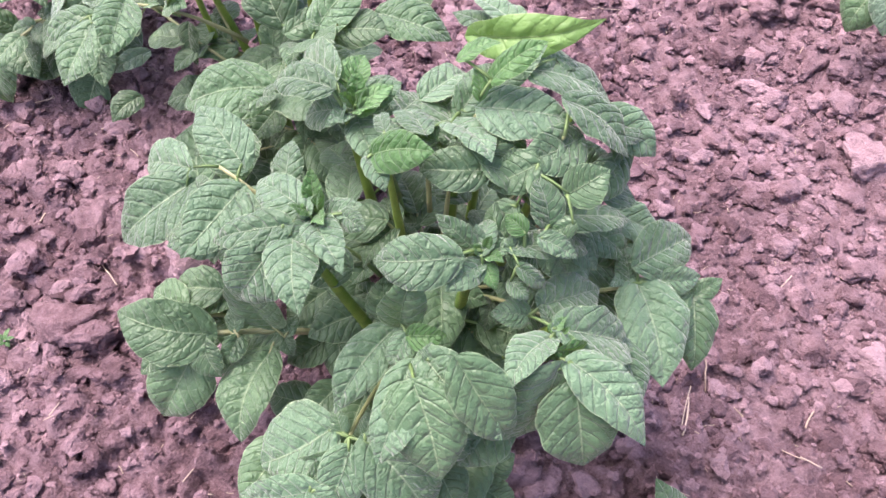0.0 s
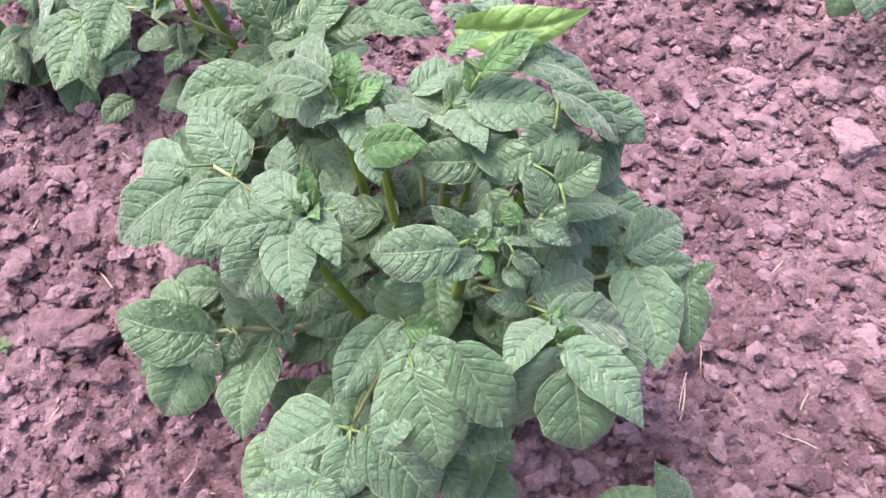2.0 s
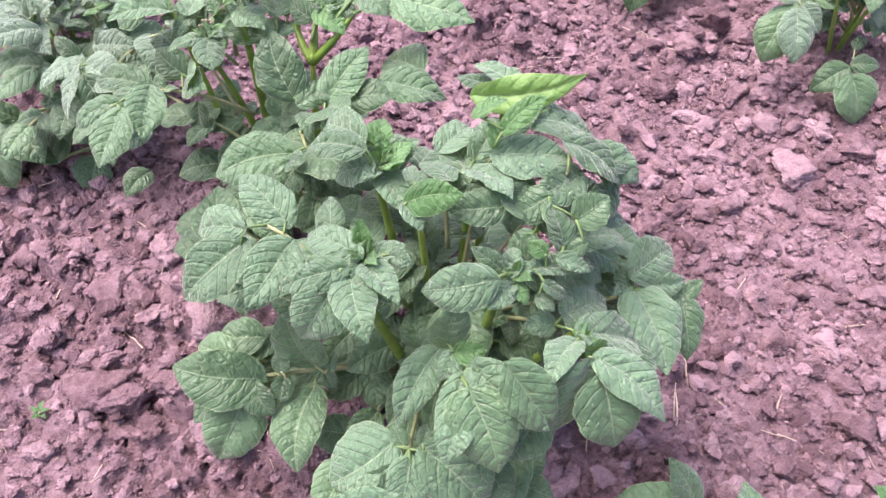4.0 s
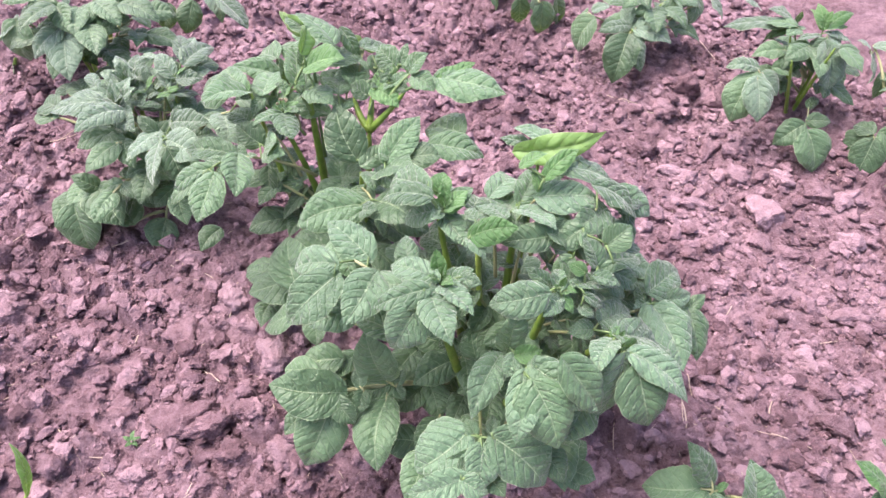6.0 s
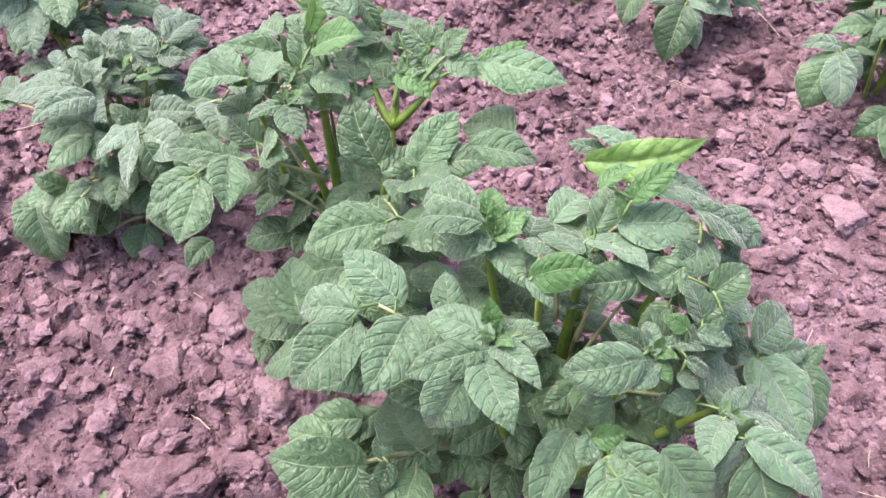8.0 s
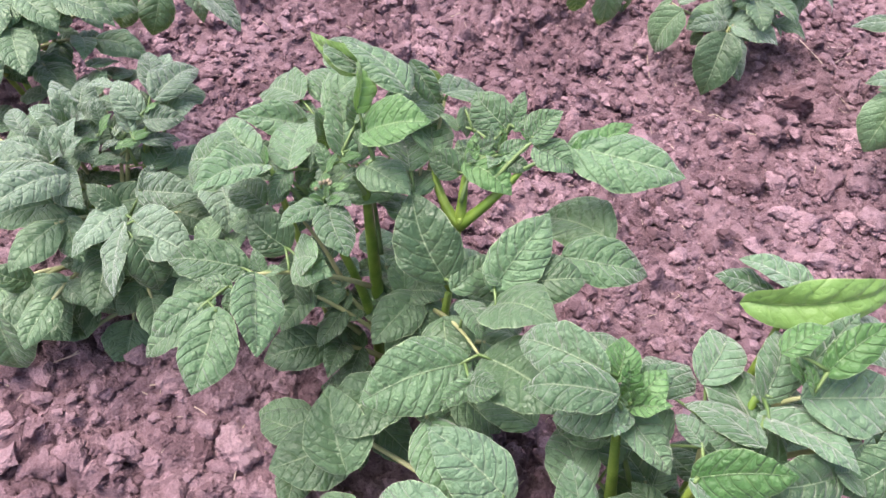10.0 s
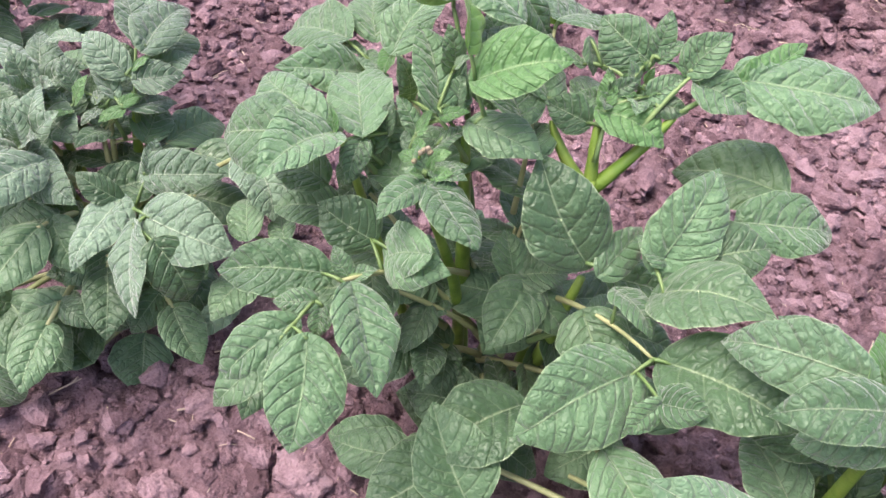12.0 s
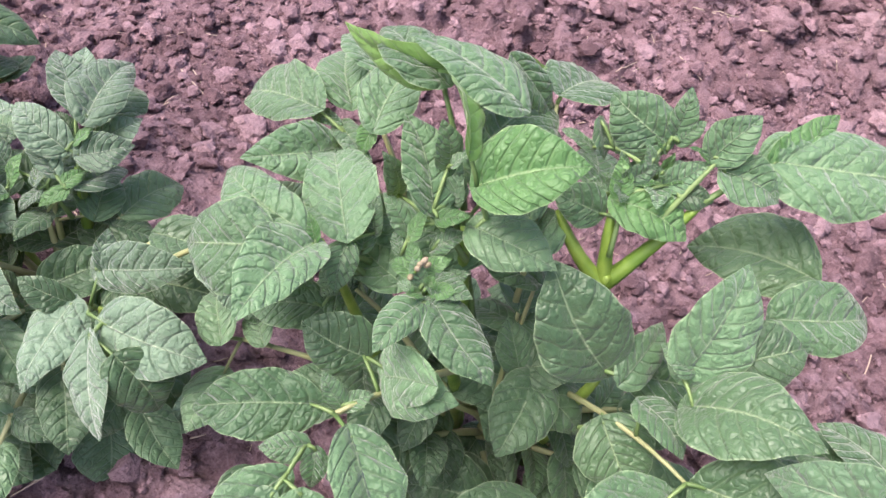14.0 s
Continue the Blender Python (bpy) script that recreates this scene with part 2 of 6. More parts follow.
def broken(x, y, cell, k):
    """Packed angular lumps: tilted tops with gaps between them. Returns the height in units of the cell."""
    wx = x + 0.22 * cell * np.sin(y / cell * 2.9 + k) + 0.10 * cell * np.sin(y / cell * 7.3 + x / cell * 3.1)
    wy = y + 0.22 * cell * np.sin(x / cell * 3.3 + 2 * k) + 0.10 * cell * np.sin(x / cell * 6.7 - y / cell * 2.3)
    gx, gy = np.floor(wx / cell), np.floor(wy / cell)
    f1, f2, top = np.full_like(x, 9.0), np.full_like(x, 9.0), np.zeros_like(x)
    for dx in (-1, 0, 1):
        for dy in (-1, 0, 1):
            cx, cy = gx + dx, gy + dy
            rx, ry = wx / cell - cx - hash3(cx, cy, k), wy / cell - cy - hash3(cx, cy, k + 1)
            d = np.hypot(rx, ry)
            h = 0.15 + 0.85 * hash3(cx, cy, k + 2) ** 1.4
            h = h + 0.55 * (hash3(cx, cy, k + 3) - 0.5) * rx + 0.55 * (hash3(cx, cy, k + 4) - 0.5) * ry - 0.25 * d * d
            near = d < f1
            f2 = np.where(near, f1, np.minimum(f2, d))
            top = np.where(near, h, top)
            f1 = np.where(near, d, f1)
    gap = np.clip((f2 - f1) / 0.30, 0, 1)
    return top * gap * gap * (3 - 2 * gap)


def soil_height(x, y):
    x, y = np.asarray(x, float), np.asarray(y, float)
    near = np.clip(1.6 - np.hypot(x - 0.1, y - 0.6) / 1.3, 0, 1)
    heap = np.clip(0.62 + 0.55 * np.sin(5.1 * x + 2.0 * y + 1.0) * np.sin(4.3 * y - 2.6 * x + 0.5), 0.12, 1)
    heap = heap * (1 - 0.35 * np.exp(-(((x - 0.40) / 0.12) ** 2 + ((y - 0.22) / 0.14) ** 2))) * (1 - 0.6 * np.exp(-(((x - 0.36) / 0.14) ** 2 + ((y - 0.98) / 0.12) ** 2)))
    return base_height(x, y) + near * (heap * (0.027 * broken(x, y, 0.046, 1) + 0.014 * broken(x + 0.3, y + 0.1, 0.023, 11)) + 0.0055 * broken(x, y + 0.2, 0.0115, 23))


def graded(lo, hi, step, reach):
    mid = list(np.arange(lo, hi, step))
    out, s, a, b = [], step, lo, mid[-1]
    left, right = [], []
    while s < reach:
        s *= 1.35
        a, b = a - s, b + s
        left.append(a), right.append(b)
    return np.array(left[::-1] + mid + right)


gx, gy = graded(-0.75, 1.0, 0.0046, 60), graded(-0.05, 1.45, 0.0046, 60)
GX, GY = np.meshgrid(gx, gy)
GZ = soil_height(GX, GY)
nx, ny = len(gx), len(gy)
co = np.stack([GX, GY, GZ], -1).reshape(-1, 3)
i0 = (np.arange(ny - 1)[:, None] * nx + np.arange(nx - 1)[None, :]).ravel()
quads = np.stack([i0, i0 + 1, i0 + nx + 1, i0 + nx], -1)
me = bpy.data.meshes.new("ground")
me.vertices.add(len(co)), me.loops.add(quads.size), me.polygons.add(len(quads))
me.vertices.foreach_set("co", co.ravel())
me.loops.foreach_set("vertex_index", quads.ravel().astype(np.int32))
me.polygons.foreach_set("loop_start", np.arange(0, quads.size, 4, dtype=np.int32))
me.polygons.foreach_set("use_smooth", np.ones(len(quads), dtype=bool))
me.update(calc_edges=True)
me.materials.append(SOIL_SHADED)
ground = tagged(new("ground", me), "dry crumbly reddish brown garden soil with hilled rows", "soil", kind="structure")
WORLD_OF[ground] = Matrix.Identity(4)

# ---------------------------------------------------------------- soil clods
clod_rng = random.Random(5)


def ball(level):
    bm = bmesh.new()
    bmesh.ops.create_icosphere(bm, subdivisions=level, radius=1.0)
    v = np.array([tuple(q.co) for q in bm.verts])
    f = np.array([[q.index for q in p.verts] for p in bm.faces])
    bm.free()
    return v, f


def lump(v, seed, cuts, rough, grain=0.0):
    """A broken lump: a ball cut flat on several sides and roughened."""
    rng = np.random.default_rng(seed)
    p = v * np.array([1.0, rng.uniform(0.68, 0.95), rng.uniform(0.5, 0.72)])
    for _ in range(cuts):
        n = rng.normal(size=3)
        n /= np.linalg.norm(n)
        d = rng.uniform(0.34, 0.70)
        over = np.clip(p @ n - d, 0, None)
        p = p - over[:, None] * n * 0.92
    off = Vector(rng.uniform(-50, 50, 3))
    k = np.array([noise.fractal(Vector(q) * 2.1 + off, 1.0, 2.0, 4) for q in p])
    fine = np.array([noise.fractal(Vector(q) * 8.0 + off, 0.8, 2.0, 3) for q in p]) if grain else 0 * k
    return p * (1 + rough * k + grain * fine)[:, None]


BALL3, BALL2, BALL1, BALL0 = ball(4), ball(3), ball(2), ball(1)
CLOD_MESHES = [mesh_of("clod", lump(BALL3[0], 100 + i, 8, 0.30, 0.17), BALL3[1]) for i in range(12)]
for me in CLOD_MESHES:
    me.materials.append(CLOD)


def clod(x, y, size, flat=1.0, turn=None):
    z = max(float(soil_height(x, y)), float(base_height(x, y)) + 0.006) + size * 0.02 * flat
    m = Matrix.Translation((x, y, z)) @ Euler((clod_rng.uniform(-0.35, 0.35), clod_rng.uniform(-0.35, 0.35), clod_rng.uniform(0, 6.3) if turn is None else turn)).to_matrix().to_4x4()
    m = m @ Matrix.Diagonal((size * 0.58, size * 0.58, size * 0.58 * flat, 1))
    return part("clod", clod_rng.choice(CLOD_MESHES), CLOD, ground, m)


for x, y, s in ((-0.301, 0.439, 0.060), (-0.356, 0.411, 0.040), (-0.435, 0.471, 0.046), (-0.315, 0.375, 0.039), (-0.294, 0.336, 0.069), (-0.196, 0.392, 0.064), (-0.505, 0.510, 0.051), (-0.268, 0.324, 0.051), (-0.399, 0.503, 0.030), (-0.367, 0.369, 0.041), (-0.224, 0.327, 0.039), (-0.464, 0.705, 0.038), (-0.402, 0.396, 0.025), (-0.479, 0.471, 0.030), (-0.332, 0.497, 0.026), (-0.294, 0.551, 0.034), (-0.236, 0.530, 0.031), (0.566, 0.606, 0.074), (0.525, 0.547, 0.038), (0.453, 0.553, 0.044), (0.418, 0.342, 0.049), (0.557, 0.686, 0.054), (0.540, 0.899, 0.077), (0.660, 0.626, 0.054), (0.566, 0.743, 0.044), (0.529, 0.756, 0.046), (0.461, 0.232, 0.055), (0.467, 0.774, 0.041), (0.371, 0.703, 0.039), (0.466, 0.708, 0.046), (0.420, 0.778, 0.051), (0.535, 0.413, 0.038)):
    clod(x, y, s, 0.8)
for x, y, s in ((0.562, 0.521, 0.037), (0.501, 0.442, 0.039), (0.582, 0.392, 0.053), (0.420, 0.468, 0.037), (0.366, 0.546, 0.034), (0.404, 0.542, 0.031), (0.425, 0.411, 0.031), (0.477, 0.330, 0.040), (0.373, 0.289, 0.033), (0.459, 0.644, 0.041), (0.379, 0.630, 0.036), (0.617, 0.668, 0.049), (0.665, 0.523, 0.057), (0.485, 0.859, 0.052), (0.469, 0.280, 0.036), (0.121, 0.176, 0.035), (-0.541, 0.868, 0.049), (-0.548, 0.822, 0.040), (-0.526, 0.725, 0.035), (-0.501, 0.700, 0.034), (-0.203, 0.506, 0.021), (0.407, 0.857, 0.036), (0.285, 1.038, 0.032), (0.315, 0.954, 0.037), (0.153, 0.872, 0.035), (0.211, 0.907, 0.032), (0.570, 0.854, 0.053), (0.691, 0.600, 0.050), (-0.478, 0.330, 0.035), (-0.430, 0.304, 0.041), (-0.346, 0.284, 0.033), (-0.248, 0.368, 0.029)):
    clod(x, y, s, 0.8)
spots = []
while len(spots) < 236:
    x, y = clod_rng.uniform(-0.62, 0.80), clod_rng.uniform(0.12, 1.20)
    if 0.27 < x < 0.52 and (y < 0.36 or y > 0.86) and clod_rng.random() < 0.75:
        continue
    s = 0.013 + 0.030 * clod_rng.random() ** 2.2
    if all((x - a) ** 2 + (y - b) ** 2 > (0.42 * (s + c)) ** 2 for a, b, c in spots):
        spots.append((x, y, s))
        clod(x, y, s, clod_rng.uniform(0.65, 0.95))


def crumbs(count, lo, hi, power, region, seed, templates):
    """Many small crumbs in one mesh."""
    rng = np.random.default_rng(seed)
    x0, x1, y0, y1 = region
    xs, ys = rng.uniform(x0, x1, count), rng.uniform(y0, y1, count)
    size = lo + (hi - lo) * rng.random(count) ** power
    zs = soil_height(xs, ys)
    vs, fs, n, flat = [], [], 0, np.array([1.05, 1.0, 0.75])
    for x, y, z, s in zip(xs, ys, zs, size):
        v, f = templates[rng.integers(len(templates))]
        a = rng.uniform(0, 6.3)
        c, d = math.cos(a), math.sin(a)
        tilt = rng.uniform(-0.5, 0.5)
        r = np.array([[c, -d, 0], [d, c, 0], [0, 0, 1]]) @ np.array([[1, 0, 0], [0, math.cos(tilt), -math.sin(tilt)], [0, math.sin(tilt), math.cos(tilt)]])
        vs.append((v * flat) @ r.T * s * 0.5 + (x, y, z + s * 0.19))
        fs.append(f + n)
        n += len(v)
    return np.concatenate(vs), np.concatenate(fs)


def quick_mesh(name, v, f, mat, smooth=True):
    me = bpy.data.meshes.new(name)
    me.vertices.add(len(v)), me.loops.add(f.size), me.polygons.add(len(f))
    me.vertices.foreach_set("co", v.astype(np.float32).ravel())
    me.loops.foreach_set("vertex_index", f.astype(np.int32).ravel())
    me.polygons.foreach_set("loop_start", np.arange(0, f.size, 3, dtype=np.int32))
    me.polygons.foreach_set("use_smooth", np.full(len(f), smooth))
    me.update(calc_edges=True)
    me.materials.append(mat)
    return me


SMALL = [(lump(BALL1[0], 400 + i, 5, 0.48, 0.26), BALL1[1]) for i in range(14)]
TINY = [(lump(BALL0[0], 500 + i, 2, 0.25), BALL0[1]) for i in range(12)]
VIEW, NEAR = (-0.68, 0.92, 0.02, 1.42), (-0.62, 0.72, 0.10, 1.15)
for name, data in (("soil_lumps", crumbs(5200, 0.011, 0.030, 1.7, VIEW, 1, SMALL)), ("soil_crumbs", crumbs(8500, 0.006, 0.016, 1.5, VIEW, 3, SMALL)), ("soil_grit", crumbs(18000, 0.0028, 0.0070, 1.5, NEAR, 2, TINY))):
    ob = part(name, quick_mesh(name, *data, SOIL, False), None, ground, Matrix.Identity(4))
    tagged(ob, "small loose crumbs of dry reddish brown soil", kind="stuff")

# ---------------------------------------------------------------- potato plants
leaf_rng = np.random.default_rng(7)


def leaflet_mesh(length, width, bulge, fold, wave, nu=28, nv=16):
    """A broad egg-shaped leaflet along +x with a drawn-out tip, raised a little on both sides of its midrib, quilted between the side veins, with a wavy edge."""
    rng = leaf_rng
    u = np.linspace(0, 1, nu)
    s = np.linspace(-1, 1, nv + 1)
    U, S = np.meshgrid(u, s, indexing="ij")
    A = np.abs(S)
    p, q = rng.uniform(0.48, 0.58), rng.uniform(0.76, 0.96)
    peak = p / (p + q)
    prof = np.power(U, p) * np.power(1 - U, q) / (peak ** p * (1 - peak) ** q)
    prof = prof * (1 - 0.22 * np.clip((U - 0.78) / 0.22, 0, 1))
    wide = 0.50 * width * prof * (1 + 0.035 * np.sin(11 * U + rng.uniform(0, 6)) * (1 - U) + 0.02 * np.sin(27 * U + S + rng.uniform(0, 6)))
    curve = rng.uniform(-0.06, 0.06)
    Y = S * wide * length * (1 + rng.uniform(-0.10, 0.10) * np.sign(S)) + curve * length * np.sin(math.pi * U)
    X = U * length - 0.07 * length * A * (1 - U) ** 4
    Z = bulge * rng.uniform(0.7, 2.0) * length * 4 * U * (1 - U)
    rise = fold * rng.uniform(0.5, 1.2)
    roll = rng.uniform(0.25, 0.9)
    Z = Z + 0.5 * width * length * prof * (1.35 * rise * A - 0.42 * roll * A ** 2.8)
    Z = Z + 0.08 * rng.normal() * length * S * prof * 0.5
    Z = Z - rng.uniform(0.0, 0.12) * length * np.clip((U - 0.66) / 0.34, 0, 1) ** 2
    Z = Z + wave * length * A ** 2 * (np.sin(8 * U + rng.uniform(0, 6) + S * rng.uniform(0.5, 1.5)) + 0.5 * np.sin(17 * U + rng.uniform(0, 6) - S)) * prof
    veins = rng.uniform(5.6, 7.4)
    phase = veins * (U ** 0.92) - veins * 0.46 * width * prof * (0.55 * A + 0.45 * A * A) + rng.uniform(0, 1) + 0.38 * (S > 0)
    phase = phase + 0.12 * np.sin(5 * U + 3 * S + rng.uniform(0, 6))
    soft = np.sin(math.pi * np.clip(A, 0.0, 1.0) ** 0.75) ** 0.8
    Z = Z + 0.024 * length * (np.abs(np.sin(math.pi * phase)) ** 0.8) * soft * np.minimum(prof, 1.0)
    Z = Z + 0.008 * length * np.sin(29 * U + 9 * S + rng.uniform(0, 6)) * np.sin(17 * S + 7 * U + rng.uniform(0, 6)) * soft * prof
    verts = np.stack([X, Y, Z], -1).reshape(-1, 3)
    n1 = nv + 1
    faces = [(i * n1 + j, (i + 1) * n1 + j, (i + 1) * n1 + j + 1, i * n1 + j + 1) for i in range(nu - 1) for j in range(nv)]
    uvs = np.stack([U, 0.5 + 0.5 * S], -1).reshape(-1, 2)
    me = mesh_of("leaflet", verts, faces, uvs)
    # the side veins' own counting, which jumps across the midrib
    mid = nv // 2
    left = phase[:, mid] + 0.38
    idx = np.empty(len(me.loops), dtype=np.int32)
    me.loops.foreach_get("vertex_index", idx)
    val = phase.ravel()[idx].astype(np.float32)
    col_of_face = np.repeat(np.arange(len(faces)) % nv, 4)
    on_rib = (idx % n1 == mid) & (col_of_face >= mid)
    val[on_rib] = left[idx[on_rib] // n1]
    layer = me.uv_layers.new(name="veins")
    layer.data.foreach_set("uv", np.stack([val, A.ravel()[idx].astype(np.float32)], -1).ravel())
    return me


PLANTS, LEAF_OF = {}, {}


def plant(name_key, base, label, group="potato plants in the hilled rows"):
    z = float(base_height(base[0], base[1]))
    ob = tagged(new("potato_plant"), label, "potato plant", group)
    ob.matrix_basis = Matrix.Translation((base[0], base[1], z))
    WORLD_OF[ob] = ob.matrix_basis.copy()
    PLANTS[ob] = Vector((base[0], base[1], z))
    return ob


def stem(p, top, radius=0.0055, start=(0, 0, 0), lift=0.0, side=(0, 0, 0)):
    a = PLANTS[p] + Vector(start) - Vector((0, 0, 0.02))
    pts = bend(a, top, lift, 9, side)
    verts, faces = tube("stem", pts, [radius * (1 - 0.06 * i - 0.005 * max(i - 5, 0) ** 2 * 4) for i in range(9)], a, 9, random)
    return part("stem", mesh_of("stem", verts, faces), STEM, p, Matrix.Translation(a))


def leaf(p, start, joint, lift=0.012, radius=0.0023, label=""):
    """A compound leaf: its stalk, from the stem to where the end leaflets meet."""
    a = Vector(start)
    span = (Vector(joint) - a).length
    radius = radius * min(1.0, 0.55 + span * 6) * (1.0 if Vector(joint).z < 0.17 else 0.75)
    pts = bend(a, joint, min(lift, 0.08 * span), 8)
    verts, faces = tube("stalk", pts, [radius * (1.25 - 0.085 * i) for i in range(8)], a, 7, random)
    lf = part("leaf", mesh_of("leaf_stalk", verts, faces), RACHIS if Vector(joint).z < 0.17 or span > 0.06 else STALK, p, Matrix.Translation(a), label)
    WORLD_OF[(lf, "way")] = [Vector(q) for q in pts[2:]]
    WORLD_OF[(lf, "plant")], WORLD_OF[(lf, "look")] = PLANTS[p], LEAF_OF.get(p, LEAF)
    return lf


def leaflet(lf, base, tip, w=0.66, up=None, roll=0.0, bulge=0.05, fold=0.26, wave=0.032, mat=None, fine=None):
    """One leaflet from its foot to its tip; up: the way its face looks."""
    b, t = Vector(base), Vector(tip)
    axis = (t - b)
    length = axis.length
    axis.normalize()
    centre = WORLD_OF[(lf, "plant")]
    if up is None:
        out = Vector(((b + t).x / 2 - centre.x, (b + t).y / 2 - centre.y, 0))
        out = out.normalized() * 0.35 if out.length > 1e-4 else Vector((0, 0, 0))
        up = Vector((out.x, out.y - 0.25, 1.0))
    up = Vector(up)
    z = (up - axis * up.dot(axis))
    z = z.normalized() if z.length > 1e-3 else axis.orthogonal().normalized()
    y = z.cross(axis)
    m = Matrix((axis, y, z)).transposed().to_4x4()
    m.translation = b
    m = m @ Matrix.Rotation(radians(roll), 4, "X")
    me = leaflet_mesh(length, w, bulge, fold, wave, *(fine or ((34, 16) if length > 0.034 else (20, 10))))
    ob = part("leaflet", me, mat or WORLD_OF[(lf, "look")], lf, m)
    way = WORLD_OF[(lf, "way")]
    j = min(way, key=lambda q: (q - b).length)
    if 0.003 < (b - j).length < 0.028:
        pts = bend(j, b + axis * length * 0.05 + z * 0.0005, 0.001, 5)
        verts, faces = tube("petiole", pts, [0.0012, 0.0011, 0.0010, 0.0009, 0.0007], b, 6)
        part("leaflet_stalk", mesh_of("leaflet_stalk", verts, faces), RACHIS if b.z < 0.17 else STALK, lf, Matrix.Translation(b))
    way.append(b)
    return ob


def rosette(p, at, size=0.022, n=9, lean=(0, 0, 1), seed=1, mat=None):
    """A shoot tip: small folded young leaflets standing round the bud."""
    rng = random.Random(seed)
    lean = Vector(lean).normalized()
    at = Vector(at)
    lf = leaf(p, at - lean * 0.03, at, 0.0, 0.0022)
    side = lean.orthogonal().normalized()
    other = lean.cross(side)
    for i in range(n):
        a = 2.4 * i + rng.uniform(-0.3, 0.3)
        k = i / max(n - 1, 1)
        out = side * math.cos(a) + other * math.sin(a)
        tilt = 0.40 + 1.05 * k
        d = (lean * math.cos(tilt) + out * math.sin(tilt)).normalized()
        ln = size * (0.65 + 1.0 * k) * rng.uniform(0.85, 1.15)
        b = at + out * 0.002 - lean * 0.012 * k
        leaflet(lf, b, b + d * ln, rng.uniform(0.50, 0.62), up=lean * 1.0 - out * 0.35, bulge=0.02, fold=0.40, wave=0.05, mat=mat or (LEAF_YOUNG if k < 0.5 else None), fine=(14, 8))
    return lf


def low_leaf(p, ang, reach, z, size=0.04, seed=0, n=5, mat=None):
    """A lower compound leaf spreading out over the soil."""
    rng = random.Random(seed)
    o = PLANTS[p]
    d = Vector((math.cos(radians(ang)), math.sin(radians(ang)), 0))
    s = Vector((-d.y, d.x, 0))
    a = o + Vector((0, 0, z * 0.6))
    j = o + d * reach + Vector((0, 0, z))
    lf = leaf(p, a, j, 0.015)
    leaflet(lf, j, j + d * size * 1.15 + Vector((0, 0, -0.012)), 0.68, mat=mat or LEAF_LOW_SHADED)
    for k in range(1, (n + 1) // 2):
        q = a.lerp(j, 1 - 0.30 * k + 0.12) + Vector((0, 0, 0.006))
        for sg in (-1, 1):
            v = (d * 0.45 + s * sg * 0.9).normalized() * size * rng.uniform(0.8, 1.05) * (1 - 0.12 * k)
            leaflet(lf, q, q + v + Vector((0, 0, rng.uniform(-0.018, 0.004))), 0.66, mat=mat or LEAF_LOW_SHADED)
    return lf

# the full plant beside the furrow
plant_a = plant("a", (0.030, 0.290), "bushy green potato plant with puckered leaves on the hilled row")
stem(plant_a, (-0.057, 0.243, 0.280), 0.0055, (-0.015, -0.010, 0.000))
stem(plant_a, (-0.037, 0.335, 0.290), 0.0055, (-0.010, 0.020, 0.000))
stem(plant_a, (0.034, 0.325, 0.302), 0.006, (0.010, 0.015, 0.000))
stem(plant_a, (0.043, 0.232, 0.290), 0.006, (0.010, -0.015, 0.000))
stem(plant_a, (0.094, 0.206, 0.260), 0.005, (0.020, -0.020, 0.000))
stem(plant_a, (0.014, 0.185, 0.250), 0.005, (0.000, -0.030, 0.000))
stem(plant_a, (0.096, 0.304, 0.324), 0.005, (0.025, 0.010, 0.000))
stem(plant_a, (0.059, 0.359, 0.319), 0.0045, (0.015, 0.020, 0.000))
stem(plant_a, (-0.010, 0.294, 0.297), 0.0045, (0.000, 0.010, 0.000))
lf = leaf(plant_a, (-0.035, 0.277, 0.190), (-0.114, 0.308, 0.262))
leaflet(lf, (-0.099, 0.311, 0.259), (-0.134, 0.351, 0.272), w=0.65, up=(-0.04, -0.34, 0.94))
leaflet(lf, (-0.130, 0.303, 0.265), (-0.168, 0.322, 0.242), w=0.61, up=(-0.62, -0.42, 0.66))
leaflet(lf, (-0.130, 0.297, 0.257), (-0.176, 0.273, 0.226), w=0.72, up=(-0.30, -0.50, 0.81))
leaflet(lf, (-0.097, 0.290, 0.263), (-0.129, 0.247, 0.248), w=0.72, up=(0.05, -0.36, 0.93))
leaflet(lf, (-0.070, 0.287, 0.270), (-0.068, 0.318, 0.281))
lf = leaf(plant_a, (-0.045, 0.262, 0.240), (-0.064, 0.244, 0.288))
leaflet(lf, (-0.051, 0.255, 0.289), (-0.086, 0.286, 0.277), w=0.50, up=(-0.58, -0.37, 0.72))
leaflet(lf, (-0.061, 0.245, 0.289), (-0.107, 0.243, 0.274), w=0.50, up=(-0.27, -0.34, 0.90))
leaflet(lf, (-0.070, 0.236, 0.278), (-0.093, 0.219, 0.246), w=0.90, up=(-0.15, -0.82, 0.56))
leaflet(lf, (-0.058, 0.243, 0.285), (-0.051, 0.192, 0.285), w=0.58, up=(-0.21, -0.01, 0.98))
leaflet(lf, (-0.049, 0.254, 0.283), (-0.029, 0.215, 0.291), w=0.50, up=(-0.18, 0.11, 0.98))
leaflet(lf, (-0.032, 0.253, 0.292), (-0.018, 0.240, 0.296), w=0.75, up=(-0.55, -0.35, 0.76))
rosette(plant_a, (-0.048, 0.257, 0.289), 0.020, 8, (-0.2, -0.3, 1), 3)
lf = leaf(plant_a, (-0.030, 0.340, 0.250), (-0.037, 0.333, 0.294))
leaflet(lf, (-0.042, 0.353, 0.301), (-0.073, 0.398, 0.275), w=0.50, up=(-0.60, 0.04, 0.80))
